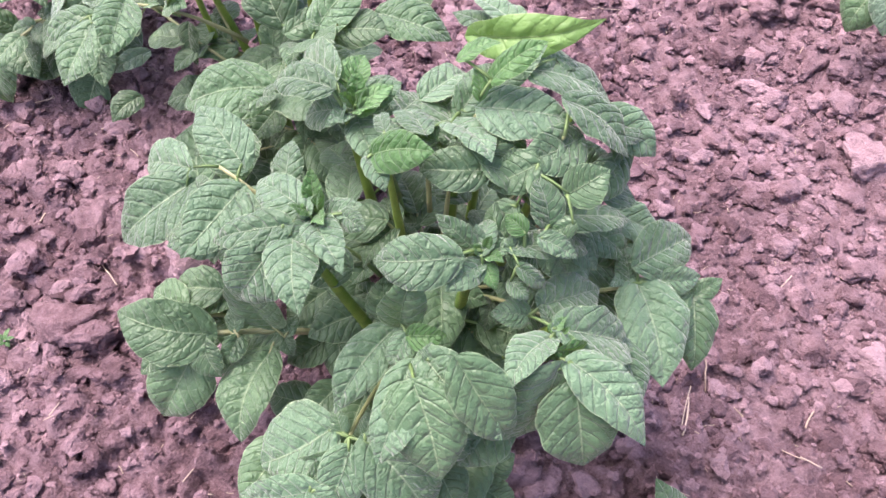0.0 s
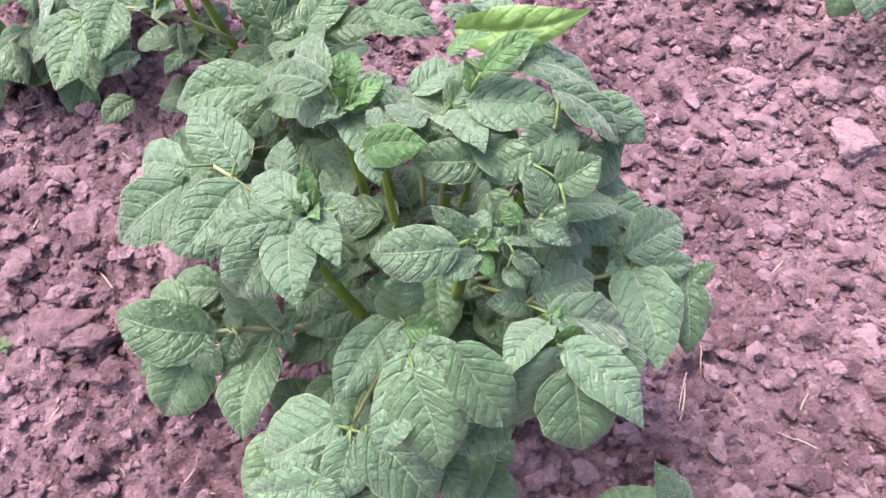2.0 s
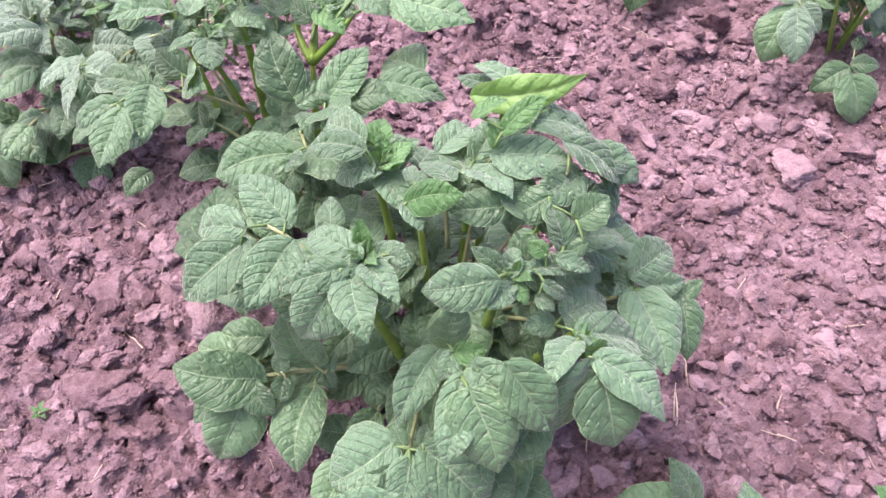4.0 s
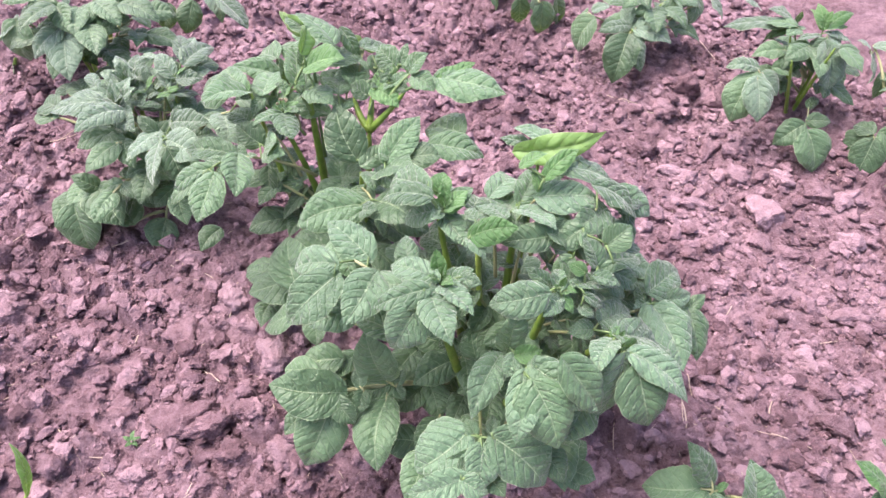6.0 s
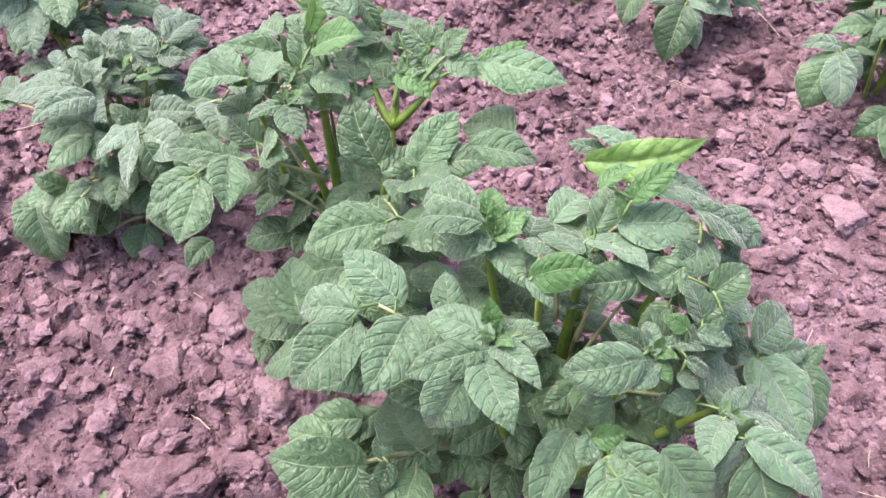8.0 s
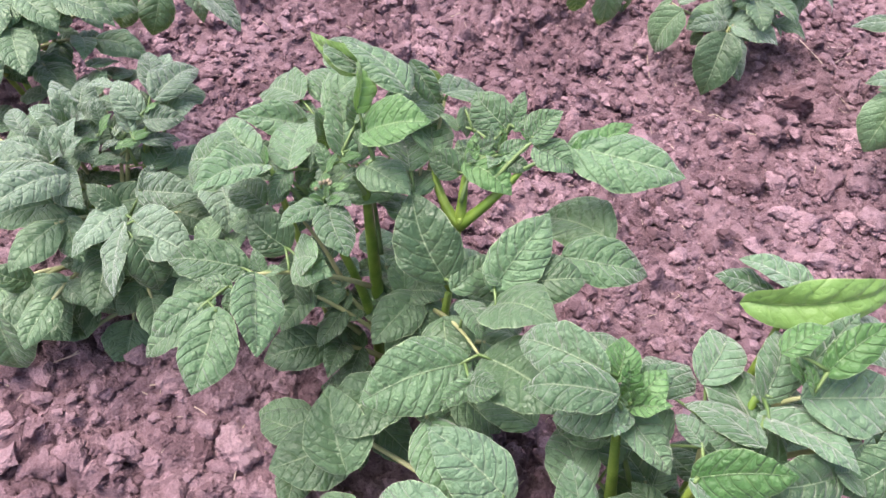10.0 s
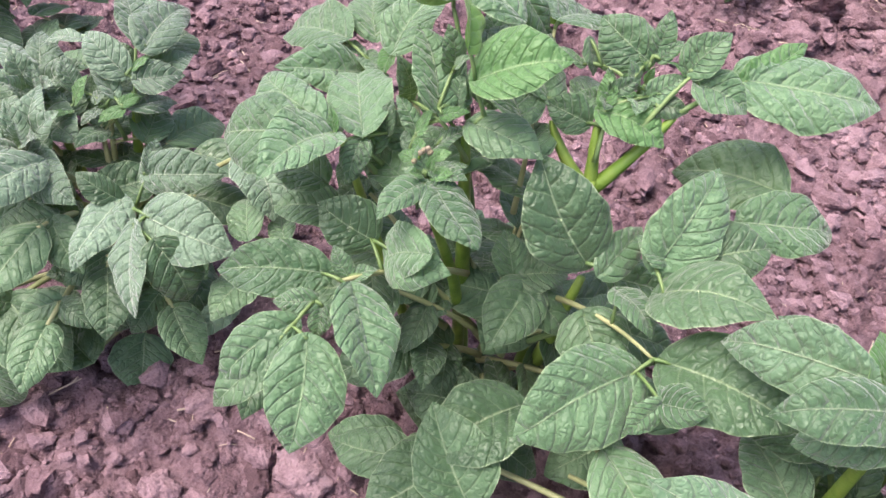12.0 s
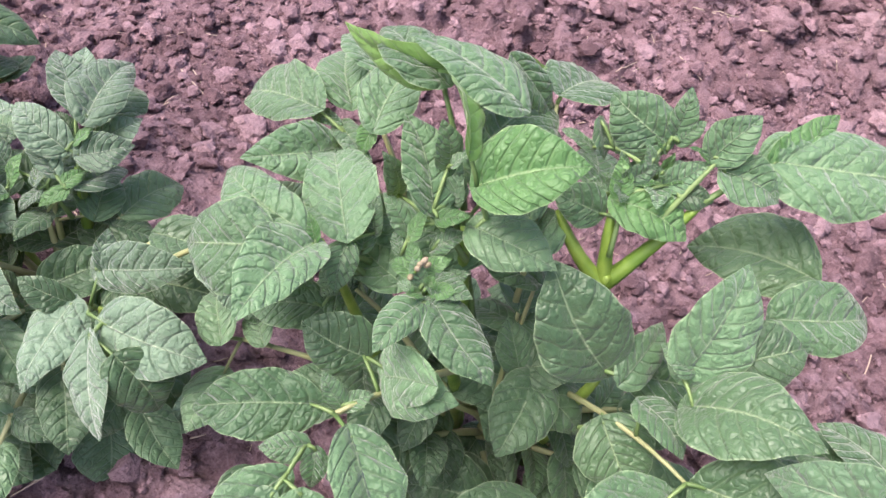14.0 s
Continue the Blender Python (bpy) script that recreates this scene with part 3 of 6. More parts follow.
leaflet(lf, (-0.044, 0.337, 0.306), (-0.085, 0.356, 0.293), w=0.57, up=(-0.30, -0.02, 0.95))
leaflet(lf, (-0.035, 0.349, 0.297), (-0.026, 0.369, 0.307), w=0.90, up=(-0.06, -0.42, 0.90), mat=LEAF_YOUNG, fold=0.3)
leaflet(lf, (-0.029, 0.336, 0.288), (-0.007, 0.349, 0.301), w=0.68, up=(-0.30, -0.40, 0.87), mat=LEAF_YOUNG, fold=0.3)
leaflet(lf, (-0.037, 0.331, 0.294), (-0.066, 0.347, 0.268), w=0.57, up=(-0.71, -0.19, 0.68))
rosette(plant_a, (-0.030, 0.337, 0.293), 0.022, 8, (0, -0.3, 1), 4)
lf = leaf(plant_a, (0.035, 0.330, 0.260), (0.046, 0.314, 0.318))
leaflet(lf, (0.045, 0.311, 0.322), (0.099, 0.302, 0.325), w=0.64, up=(-0.12, -0.36, 0.93))
leaflet(lf, (0.034, 0.322, 0.306), (0.054, 0.353, 0.320), w=0.64, up=(-0.07, -0.37, 0.93))
leaflet(lf, (0.048, 0.316, 0.321), (0.056, 0.354, 0.316), w=0.31, mat=LEAF_YOUNG, up=(0, -0.6, 0.8))
leaflet(lf, (0.054, 0.327, 0.322), (0.082, 0.342, 0.345), w=0.5)
leaflet(lf, (0.027, 0.311, 0.309), (0.050, 0.271, 0.324), w=0.57)
leaflet(lf, (0.013, 0.295, 0.315), (-0.002, 0.333, 0.294), w=0.45)
lf = leaf(plant_a, (0.000, 0.300, 0.250), (-0.012, 0.292, 0.298))
leaflet(lf, (-0.017, 0.290, 0.300), (0.018, 0.274, 0.323), w=0.57, up=(-0.63, -0.41, 0.66), mat=LEAF_YOUNG)
leaflet(lf, (-0.020, 0.289, 0.299), (-0.008, 0.268, 0.295), w=0.61, up=(0.23, -0.08, 0.97))
leaflet(lf, (0.049, 0.276, 0.308), (0.010, 0.278, 0.304), w=0.7, mat=LEAF_LOW_SHADED)
leaflet(lf, (-0.010, 0.303, 0.306), (-0.014, 0.324, 0.302), w=0.51)
lf = leaf(plant_a, (0.060, 0.320, 0.250), (0.064, 0.353, 0.324))
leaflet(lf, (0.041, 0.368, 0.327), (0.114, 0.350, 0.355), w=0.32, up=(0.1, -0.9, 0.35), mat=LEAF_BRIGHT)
leaflet(lf, (0.071, 0.363, 0.336), (0.041, 0.390, 0.338), w=0.5)
leaflet(lf, (0.059, 0.372, 0.325), (0.028, 0.387, 0.329), w=0.55)
leaflet(lf, (0.060, 0.359, 0.318), (0.042, 0.368, 0.318), w=0.5, mat=LEAF_YOUNG)
leaflet(lf, (0.072, 0.333, 0.333), (0.130, 0.332, 0.307), w=0.61, up=(0.40, -0.14, 0.91))
leaflet(lf, (0.090, 0.345, 0.333), (0.107, 0.343, 0.323), w=0.52, mat=LEAF_LOW_SHADED)
lf = leaf(plant_a, (0.090, 0.310, 0.250), (0.091, 0.289, 0.325))
leaflet(lf, (0.091, 0.306, 0.336), (0.133, 0.292, 0.307), w=0.56)
leaflet(lf, (0.114, 0.318, 0.313), (0.156, 0.303, 0.298), w=0.60, up=(0.08, -0.61, 0.79))
leaflet(lf, (0.084, 0.247, 0.297), (0.075, 0.270, 0.313), w=0.71, up=(0.09, -0.52, 0.85))
leaflet(lf, (0.078, 0.238, 0.297), (0.100, 0.229, 0.292), w=0.52, up=(0.09, -0.24, 0.97))
leaflet(lf, (0.102, 0.295, 0.318), (0.065, 0.278, 0.311), w=0.70)
leaflet(lf, (0.092, 0.290, 0.319), (0.108, 0.278, 0.291), w=0.75)
leaflet(lf, (0.135, 0.305, 0.291), (0.107, 0.278, 0.282), w=0.63)
leaflet(lf, (0.058, 0.302, 0.319), (0.071, 0.285, 0.304), w=0.8, mat=LEAF_LOW_SHADED)
leaflet(lf, (0.047, 0.277, 0.311), (0.083, 0.278, 0.285), w=0.56, mat=LEAF_LOW_SHADED)
leaflet(lf, (0.078, 0.279, 0.305), (0.098, 0.264, 0.275), w=0.62)
leaflet(lf, (0.091, 0.265, 0.283), (0.140, 0.271, 0.277), w=0.58, up=(0.12, 0.05, 0.99))
leaflet(lf, (0.131, 0.325, 0.298), (0.138, 0.296, 0.281), w=0.6, mat=LEAF_LOW_SHADED)
leaflet(lf, (0.068, 0.281, 0.294), (0.096, 0.281, 0.270), w=0.58, mat=LEAF_LOW_SHADED)
lf = leaf(plant_a, (0.070, 0.280, 0.220), (0.071, 0.236, 0.287))
leaflet(lf, (0.070, 0.239, 0.300), (0.059, 0.250, 0.301), w=0.83, up=(-0.35, -0.47, 0.81), mat=LEAF_YOUNG)
leaflet(lf, (0.062, 0.234, 0.292), (0.120, 0.256, 0.263), w=0.28)
leaflet(lf, (0.077, 0.226, 0.281), (0.063, 0.234, 0.291), w=0.6)
leaflet(lf, (0.066, 0.223, 0.291), (0.084, 0.218, 0.279), w=0.51)
leaflet(lf, (0.107, 0.268, 0.260), (0.126, 0.253, 0.246), w=0.8, mat=LEAF_LOW_SHADED)
leaflet(lf, (0.094, 0.264, 0.266), (0.118, 0.275, 0.268), w=0.63, mat=LEAF_LOW_SHADED)
leaflet(lf, (0.063, 0.220, 0.281), (0.073, 0.209, 0.279), w=0.8)
lf = leaf(plant_a, (0.036, 0.236, 0.255), (0.043, 0.230, 0.294))
leaflet(lf, (0.033, 0.222, 0.298), (-0.014, 0.226, 0.286), w=0.65, up=(-0.25, -0.50, 0.83))
leaflet(lf, (0.042, 0.233, 0.291), (0.020, 0.247, 0.303), w=0.51, up=(0.01, -0.63, 0.78))
leaflet(lf, (0.046, 0.228, 0.293), (0.052, 0.255, 0.292), w=0.50, up=(0.06, 0.04, 1.00))
leaflet(lf, (0.048, 0.226, 0.288), (0.027, 0.207, 0.288), w=0.59, up=(0.28, -0.29, 0.92))
leaflet(lf, (0.049, 0.225, 0.288), (0.055, 0.212, 0.282), w=0.67, up=(-0.15, -0.47, 0.87), mat=LEAF_YOUNG)
rosette(plant_a, (0.047, 0.230, 0.294), 0.015, 7, (0, -0.3, 1), 6)
lf = leaf(plant_a, (0.085, 0.210, 0.220), (0.089, 0.181, 0.266))
leaflet(lf, (0.086, 0.192, 0.267), (0.060, 0.159, 0.271), w=0.55, up=(-0.15, 0.22, 0.96))
leaflet(lf, (0.090, 0.198, 0.267), (0.148, 0.210, 0.229), w=0.50, up=(0.57, -0.20, 0.80))
leaflet(lf, (0.096, 0.177, 0.269), (0.139, 0.140, 0.245), w=0.50, up=(0.23, -0.34, 0.91))
leaflet(lf, (0.089, 0.174, 0.270), (0.070, 0.152, 0.217), w=0.66, up=(0.19, -0.93, 0.32))
leaflet(lf, (0.099, 0.167, 0.263), (0.109, 0.135, 0.222), w=0.85, up=(-0.12, -0.80, 0.59), mat=LEAF_LOW_SHADED)
leaflet(lf, (0.088, 0.182, 0.271), (0.109, 0.192, 0.260), w=0.53, up=(0.56, -0.78, 0.30), mat=LEAF_YOUNG)
leaflet(lf, (0.077, 0.210, 0.260), (0.054, 0.210, 0.260), w=0.77, up=(-0.02, -0.56, 0.83))
leaflet(lf, (0.083, 0.214, 0.265), (0.127, 0.243, 0.240), w=0.53)
leaflet(lf, (0.088, 0.203, 0.262), (0.082, 0.215, 0.266), w=0.6)
leaflet(lf, (0.086, 0.197, 0.267), (0.096, 0.205, 0.269), w=0.56, mat=LEAF_YOUNG)
leaflet(lf, (0.088, 0.192, 0.262), (0.095, 0.174, 0.264), w=0.6, mat=LEAF_LOW_SHADED)
rosette(plant_a, (0.092, 0.194, 0.268), 0.011, 6, (0.1, -0.3, 1), 9)
lf = leaf(plant_a, (0.090, 0.250, 0.200), (0.154, 0.252, 0.229))
leaflet(lf, (0.151, 0.259, 0.243), (0.197, 0.290, 0.237), w=0.62, up=(0.23, -0.16, 0.96))
leaflet(lf, (0.154, 0.252, 0.233), (0.167, 0.190, 0.213), w=0.69, up=(0.08, -0.29, 0.95))
leaflet(lf, (0.193, 0.249, 0.224), (0.194, 0.208, 0.199), w=0.64, up=(0.13, -0.52, 0.84), mat=LEAF_LOW_SHADED)
leaflet(lf, (0.169, 0.255, 0.234), (0.196, 0.258, 0.236), w=0.70, up=(0.01, -0.57, 0.82))
leaflet(lf, (0.192, 0.249, 0.222), (0.211, 0.258, 0.234), w=0.62, up=(-0.27, -0.53, 0.80), mat=LEAF_LOW_SHADED)
leaflet(lf, (0.149, 0.251, 0.232), (0.147, 0.275, 0.238), w=0.67, up=(0.17, -0.22, 0.96))
leaflet(lf, (0.150, 0.260, 0.230), (0.135, 0.247, 0.236), w=0.43)
leaflet(lf, (0.160, 0.255, 0.233), (0.172, 0.258, 0.236), w=0.7)
lf = leaf(plant_a, (0.012, 0.200, 0.200), (0.020, 0.182, 0.256))
leaflet(lf, (-0.001, 0.211, 0.234), (-0.033, 0.166, 0.215), w=0.50, up=(-0.12, -0.31, 0.94))
leaflet(lf, (0.010, 0.181, 0.251), (-0.006, 0.131, 0.229), w=0.5)
leaflet(lf, (0.017, 0.184, 0.256), (0.059, 0.139, 0.250), w=0.51, up=(-0.41, -0.48, 0.78))
leaflet(lf, (0.012, 0.165, 0.260), (0.029, 0.126, 0.221), w=0.81, up=(-0.08, -0.72, 0.68), mat=LEAF_LOW_SHADED)
leaflet(lf, (0.020, 0.181, 0.256), (0.021, 0.190, 0.262), w=0.8)
leaflet(lf, (0.008, 0.200, 0.249), (0.030, 0.198, 0.255), w=0.70, up=(-0.28, -0.48, 0.83), mat=LEAF_YOUNG)
leaflet(lf, (0.008, 0.201, 0.249), (-0.002, 0.187, 0.237), w=0.8)
leaflet(lf, (0.003, 0.207, 0.249), (0.009, 0.217, 0.289), w=0.69, up=(0.07, -0.97, 0.24), mat=LEAF_LOW_SHADED)
leaflet(lf, (0.033, 0.168, 0.283), (0.068, 0.142, 0.237), w=0.52, mat=LEAF_LOW_SHADED)
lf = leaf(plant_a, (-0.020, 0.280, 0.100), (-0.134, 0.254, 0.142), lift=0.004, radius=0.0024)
leaflet(lf, (-0.130, 0.253, 0.142), (-0.197, 0.263, 0.152), w=0.70, up=(0.06, -0.53, 0.85), mat=LEAF_LOW_SHADED)
leaflet(lf, (-0.142, 0.247, 0.130), (-0.170, 0.211, 0.084), w=0.77, up=(-0.08, -0.76, 0.64), mat=LEAF_LOW_SHADED)
leaflet(lf, (-0.089, 0.248, 0.128), (-0.106, 0.187, 0.109), w=0.67, up=(-0.26, -0.22, 0.94), mat=LEAF_LOW_SHADED)
leaflet(lf, (-0.088, 0.262, 0.140), (-0.108, 0.274, 0.203), w=0.62, mat=LEAF_LOW_SHADED)
leaflet(lf, (-0.042, 0.268, 0.116), (-0.037, 0.237, 0.098), mat=LEAF_LOW_SHADED, w=0.85)
leaflet(lf, (-0.042, 0.267, 0.115), (-0.041, 0.297, 0.135), mat=LEAF_LOW_SHADED, w=0.85)
leaflet(lf, (-0.110, 0.252, 0.142), (-0.119, 0.234, 0.131), w=0.77, up=(0.05, -0.56, 0.83), mat=LEAF_LOW_SHADED)
leaflet(lf, (-0.114, 0.255, 0.144), (-0.112, 0.272, 0.155), mat=LEAF_LOW_SHADED, w=0.8)
leaflet(lf, (-0.079, 0.257, 0.135), (-0.071, 0.245, 0.128), mat=LEAF_LOW_SHADED, w=0.8)
leaflet(lf, (-0.077, 0.259, 0.136), (-0.070, 0.270, 0.144), mat=LEAF_LOW_SHADED, w=0.8)
leaflet(lf, (-0.136, 0.248, 0.139), (-0.121, 0.227, 0.127), mat=LEAF_LOW_SHADED, w=0.8)
leaflet(lf, (-0.006, 0.251, 0.178), (-0.008, 0.275, 0.194), mat=LEAF_LOW_SHADED, w=0.85)
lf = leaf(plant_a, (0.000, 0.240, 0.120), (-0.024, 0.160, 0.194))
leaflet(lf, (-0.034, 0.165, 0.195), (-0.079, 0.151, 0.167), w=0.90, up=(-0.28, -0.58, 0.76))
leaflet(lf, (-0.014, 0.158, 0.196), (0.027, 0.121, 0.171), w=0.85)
leaflet(lf, (-0.028, 0.151, 0.188), (-0.057, 0.149, 0.181), w=0.50, up=(-0.05, -0.87, 0.48), mat=LEAF_LOW_SHADED)
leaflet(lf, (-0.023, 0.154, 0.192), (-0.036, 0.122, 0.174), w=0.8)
leaflet(lf, (-0.028, 0.162, 0.194), (-0.034, 0.176, 0.200), w=0.8, mat=LEAF_LOW_SHADED)
leaflet(lf, (-0.015, 0.161, 0.197), (-0.011, 0.173, 0.205), w=0.8, mat=LEAF_LOW_SHADED)
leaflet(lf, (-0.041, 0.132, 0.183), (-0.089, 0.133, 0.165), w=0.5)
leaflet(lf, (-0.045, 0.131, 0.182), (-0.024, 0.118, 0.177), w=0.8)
leaflet(lf, (-0.045, 0.136, 0.184), (-0.032, 0.149, 0.187), w=0.6, mat=LEAF_LOW_SHADED)
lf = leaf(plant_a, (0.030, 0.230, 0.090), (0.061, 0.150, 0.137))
leaflet(lf, (0.060, 0.156, 0.139), (0.084, 0.169, 0.147), mat=LEAF_LOW_SHADED, w=0.85)
leaflet(lf, (0.061, 0.152, 0.138), (0.059, 0.180, 0.147), mat=LEAF_LOW_SHADED, w=0.85)
leaflet(lf, (0.062, 0.150, 0.137), (0.085, 0.137, 0.136), mat=LEAF_LOW_SHADED, w=0.85)
leaflet(lf, (0.061, 0.150, 0.137), (0.048, 0.146, 0.134), mat=LEAF_LOW_SHADED, w=0.85)
leaflet(lf, (0.060, 0.147, 0.136), (0.068, 0.131, 0.132), mat=LEAF_LOW_SHADED, w=0.85)
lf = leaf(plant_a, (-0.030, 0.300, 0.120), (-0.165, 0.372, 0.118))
leaflet(lf, (-0.164, 0.372, 0.121), (-0.204, 0.386, 0.079), w=0.60, mat=LEAF_LOW_SHADED)
leaflet(lf, (-0.184, 0.445, 0.101), (-0.223, 0.479, 0.078), w=0.59, mat=LEAF_LOW_SHADED)
leaflet(lf, (-0.167, 0.399, 0.131), (-0.172, 0.454, 0.154), mat=LEAF_LOW_SHADED, w=0.8)
leaflet(lf, (-0.150, 0.366, 0.120), (-0.150, 0.338, 0.103), mat=LEAF_LOW_SHADED, w=0.85)
low_leaf(plant_a, 200, 0.05, 0.1, 0.042, 11)
low_leaf(plant_a, 250, 0.055, 0.09, 0.045, 12)
low_leaf(plant_a, 300, 0.05, 0.12, 0.042, 13)
low_leaf(plant_a, 340, 0.06, 0.15, 0.042, 14)
low_leaf(plant_a, 20, 0.05, 0.12, 0.042, 15)
low_leaf(plant_a, 60, 0.055, 0.14, 0.042, 16)
low_leaf(plant_a, 110, 0.05, 0.14, 0.042, 17)
low_leaf(plant_a, 150, 0.05, 0.12, 0.042, 18)
low_leaf(plant_a, 320, 0.09, 0.17, 0.04, 19)
low_leaf(plant_a, 270, 0.03, 0.16, 0.04, 20)
low_leaf(plant_a, 170, 0.04, 0.18, 0.04, 21)
low_leaf(plant_a, 30, 0.06, 0.19, 0.04, 22)
low_leaf(plant_a, 350, 0.1, 0.1, 0.04, 23)
lf = leaf(plant_a, (0.050, 0.310, 0.250), (0.069, 0.290, 0.304))
leaflet(lf, (0.077, 0.276, 0.315), (0.050, 0.273, 0.297), w=0.8, mat=LEAF_LOW_SHADED)
leaflet(lf, (0.075, 0.273, 0.312), (0.087, 0.251, 0.297), w=0.62, mat=LEAF_LOW_SHADED)
leaflet(lf, (0.063, 0.286, 0.317), (0.052, 0.282, 0.306), w=0.8, mat=LEAF_LOW_SHADED)
leaflet(lf, (0.093, 0.260, 0.309), (0.114, 0.266, 0.325), w=0.95, up=(-0.37, -0.62, 0.70), mat=LEAF_LOW_SHADED)
leaflet(lf, (0.049, 0.315, 0.340), (0.077, 0.323, 0.363), w=0.5, mat=LEAF_YOUNG)
leaflet(lf, (0.030, 0.327, 0.343), (0.052, 0.330, 0.356), w=0.6, mat=LEAF_YOUNG)
leaflet(lf, (0.019, 0.297, 0.307), (-0.009, 0.311, 0.308), w=0.8, fold=0.2)
leaflet(lf, (0.043, 0.309, 0.330), (0.040, 0.323, 0.341), w=0.6, mat=LEAF_YOUNG)
leaflet(lf, (0.067, 0.260, 0.296), (0.048, 0.256, 0.282), w=0.7, mat=LEAF_LOW_SHADED)
leaflet(lf, (0.098, 0.246, 0.301), (0.082, 0.245, 0.290), w=0.7, mat=LEAF_LOW_SHADED)
leaflet(lf, (0.057, 0.264, 0.294), (0.068, 0.243, 0.281), w=0.7, mat=LEAF_LOW_SHADED)
lf = leaf(plant_a, (-0.030, 0.300, 0.130), (-0.100, 0.400, 0.120))
leaflet(lf, (-0.093, 0.504, 0.150), (-0.146, 0.536, 0.147), w=0.7, mat=LEAF_LOW_SHADED)
leaflet(lf, (-0.080, 0.534, 0.150), (-0.126, 0.532, 0.140), w=0.8, mat=LEAF_LOW_SHADED)
leaflet(lf, (-0.121, 0.439, 0.150), (-0.181, 0.429, 0.140), w=0.8, mat=LEAF_LOW_SHADED)
leaflet(lf, (-0.148, 0.454, 0.150), (-0.161, 0.453, 0.140), w=0.8, mat=LEAF_LOW_SHADED)
leaflet(lf, (-0.033, 0.403, 0.150), (-0.065, 0.442, 0.140), w=0.71, mat=LEAF_LOW_SHADED)
leaflet(lf, (0.048, 0.386, 0.150), (0.028, 0.432, 0.140), w=0.67, mat=LEAF_LOW_SHADED)
leaflet(lf, (0.020, 0.328, 0.150), (0.061, 0.363, 0.140), w=0.60, mat=LEAF_LOW_SHADED)
leaflet(lf, (0.030, 0.423, 0.150), (0.035, 0.381, 0.140), w=0.8, mat=LEAF_LOW_SHADED)
lf = leaf(plant_a, (-0.030, 0.310, 0.100), (-0.158, 0.437, 0.110))
leaflet(lf, (-0.133, 0.457, 0.109), (-0.172, 0.487, 0.101), w=0.85, up=(-0.35, -0.21, 0.91), mat=LEAF_LOW_SHADED)
leaflet(lf, (-0.156, 0.437, 0.110), (-0.219, 0.422, 0.100), w=0.85, mat=LEAF_LOW_SHADED)
leaflet(lf, (-0.136, 0.441, 0.110), (-0.111, 0.410, 0.100), w=0.8, mat=LEAF_LOW_SHADED)
leaflet(lf, (-0.056, 0.416, 0.110), (-0.106, 0.411, 0.100), w=0.8, mat=LEAF_LOW_SHADED)
leaflet(lf, (-0.116, 0.462, 0.110), (-0.109, 0.500, 0.100), w=0.43, mat=LEAF_LOW_SHADED)
leaflet(lf, (-0.157, 0.449, 0.110), (-0.146, 0.434, 0.100), w=0.8, mat=LEAF_LOW_SHADED)
leaflet(lf, (-0.171, 0.450, 0.110), (-0.193, 0.439, 0.100), w=0.8, mat=LEAF_LOW_SHADED)
leaflet(lf, (-0.155, 0.427, 0.110), (-0.154, 0.410, 0.100), w=0.9, mat=LEAF_LOW_SHADED)

# the tall plant behind it
plant_b = plant("b", (-0.115, 0.500), "tall green potato plant with thick pale stems on the hilled row")
LEAF_OF[plant_b] = LEAF_GREENER
stem(plant_b, (-0.139, 0.541, 0.278), 0.0066, (0.005, 0.022, 0))
stem(plant_b, (-0.170, 0.515, 0.262), 0.005, (-0.002, 0.020, 0), side=(0.012, 0, 0))
stem(plant_b, (-0.090, 0.470, 0.225), 0.006, (0.036, -0.014, 0))
stem(plant_b, (-0.078, 0.504, 0.262), 0.0055, (0.038, -0.002, 0))
stem(plant_b, (-0.073, 0.524, 0.287), 0.0043, (0.037, 0.004, 0.228), side=(0, 0, 0))
stem(plant_b, (-0.091, 0.538, 0.277), 0.0043, (0.037, 0.004, 0.228), side=(-0.003, 0, 0))
stem(plant_b, (-0.041, 0.506, 0.302), 0.0043, (0.037, 0.004, 0.228), side=(0.002, 0, 0))
stem(plant_b, (-0.200, 0.562, 0.268), 0.0045, (-0.02, 0.015, 0))
lf = leaf(plant_b, (-0.135, 0.510, 0.190), (-0.216, 0.495, 0.234))
leaflet(lf, (-0.221, 0.503, 0.231), (-0.272, 0.524, 0.224), w=0.57, up=(-0.24, -0.27, 0.93))
leaflet(lf, (-0.215, 0.480, 0.249), (-0.218, 0.428, 0.238), w=0.62, up=(0.42, 0.16, 0.89))
leaflet(lf, (-0.240, 0.466, 0.236), (-0.259, 0.425, 0.210), w=0.72, up=(-0.17, -0.20, 0.96))
leaflet(lf, (-0.243, 0.477, 0.235), (-0.283, 0.465, 0.216), w=0.52, up=(-0.26, -0.45, 0.85))
leaflet(lf, (-0.231, 0.485, 0.236), (-0.251, 0.493, 0.233), w=0.63, up=(-0.25, -0.32, 0.91))
leaflet(lf, (-0.193, 0.516, 0.233), (-0.217, 0.537, 0.246), w=0.89, up=(-0.09, -0.57, 0.81), mat=LEAF_LOW_SHADED)
leaflet(lf, (-0.187, 0.507, 0.233), (-0.171, 0.474, 0.253), w=0.75, up=(-0.80, -0.06, 0.59))
leaflet(lf, (-0.211, 0.498, 0.230), (-0.215, 0.514, 0.239), w=0.6)
leaflet(lf, (-0.212, 0.498, 0.230), (-0.196, 0.498, 0.233), w=0.6)
leaflet(lf, (-0.228, 0.483, 0.235), (-0.235, 0.470, 0.227), w=0.7)
leaflet(lf, (-0.251, 0.471, 0.233), (-0.288, 0.460, 0.205), mat=LEAF_LOW_SHADED, w=0.5)
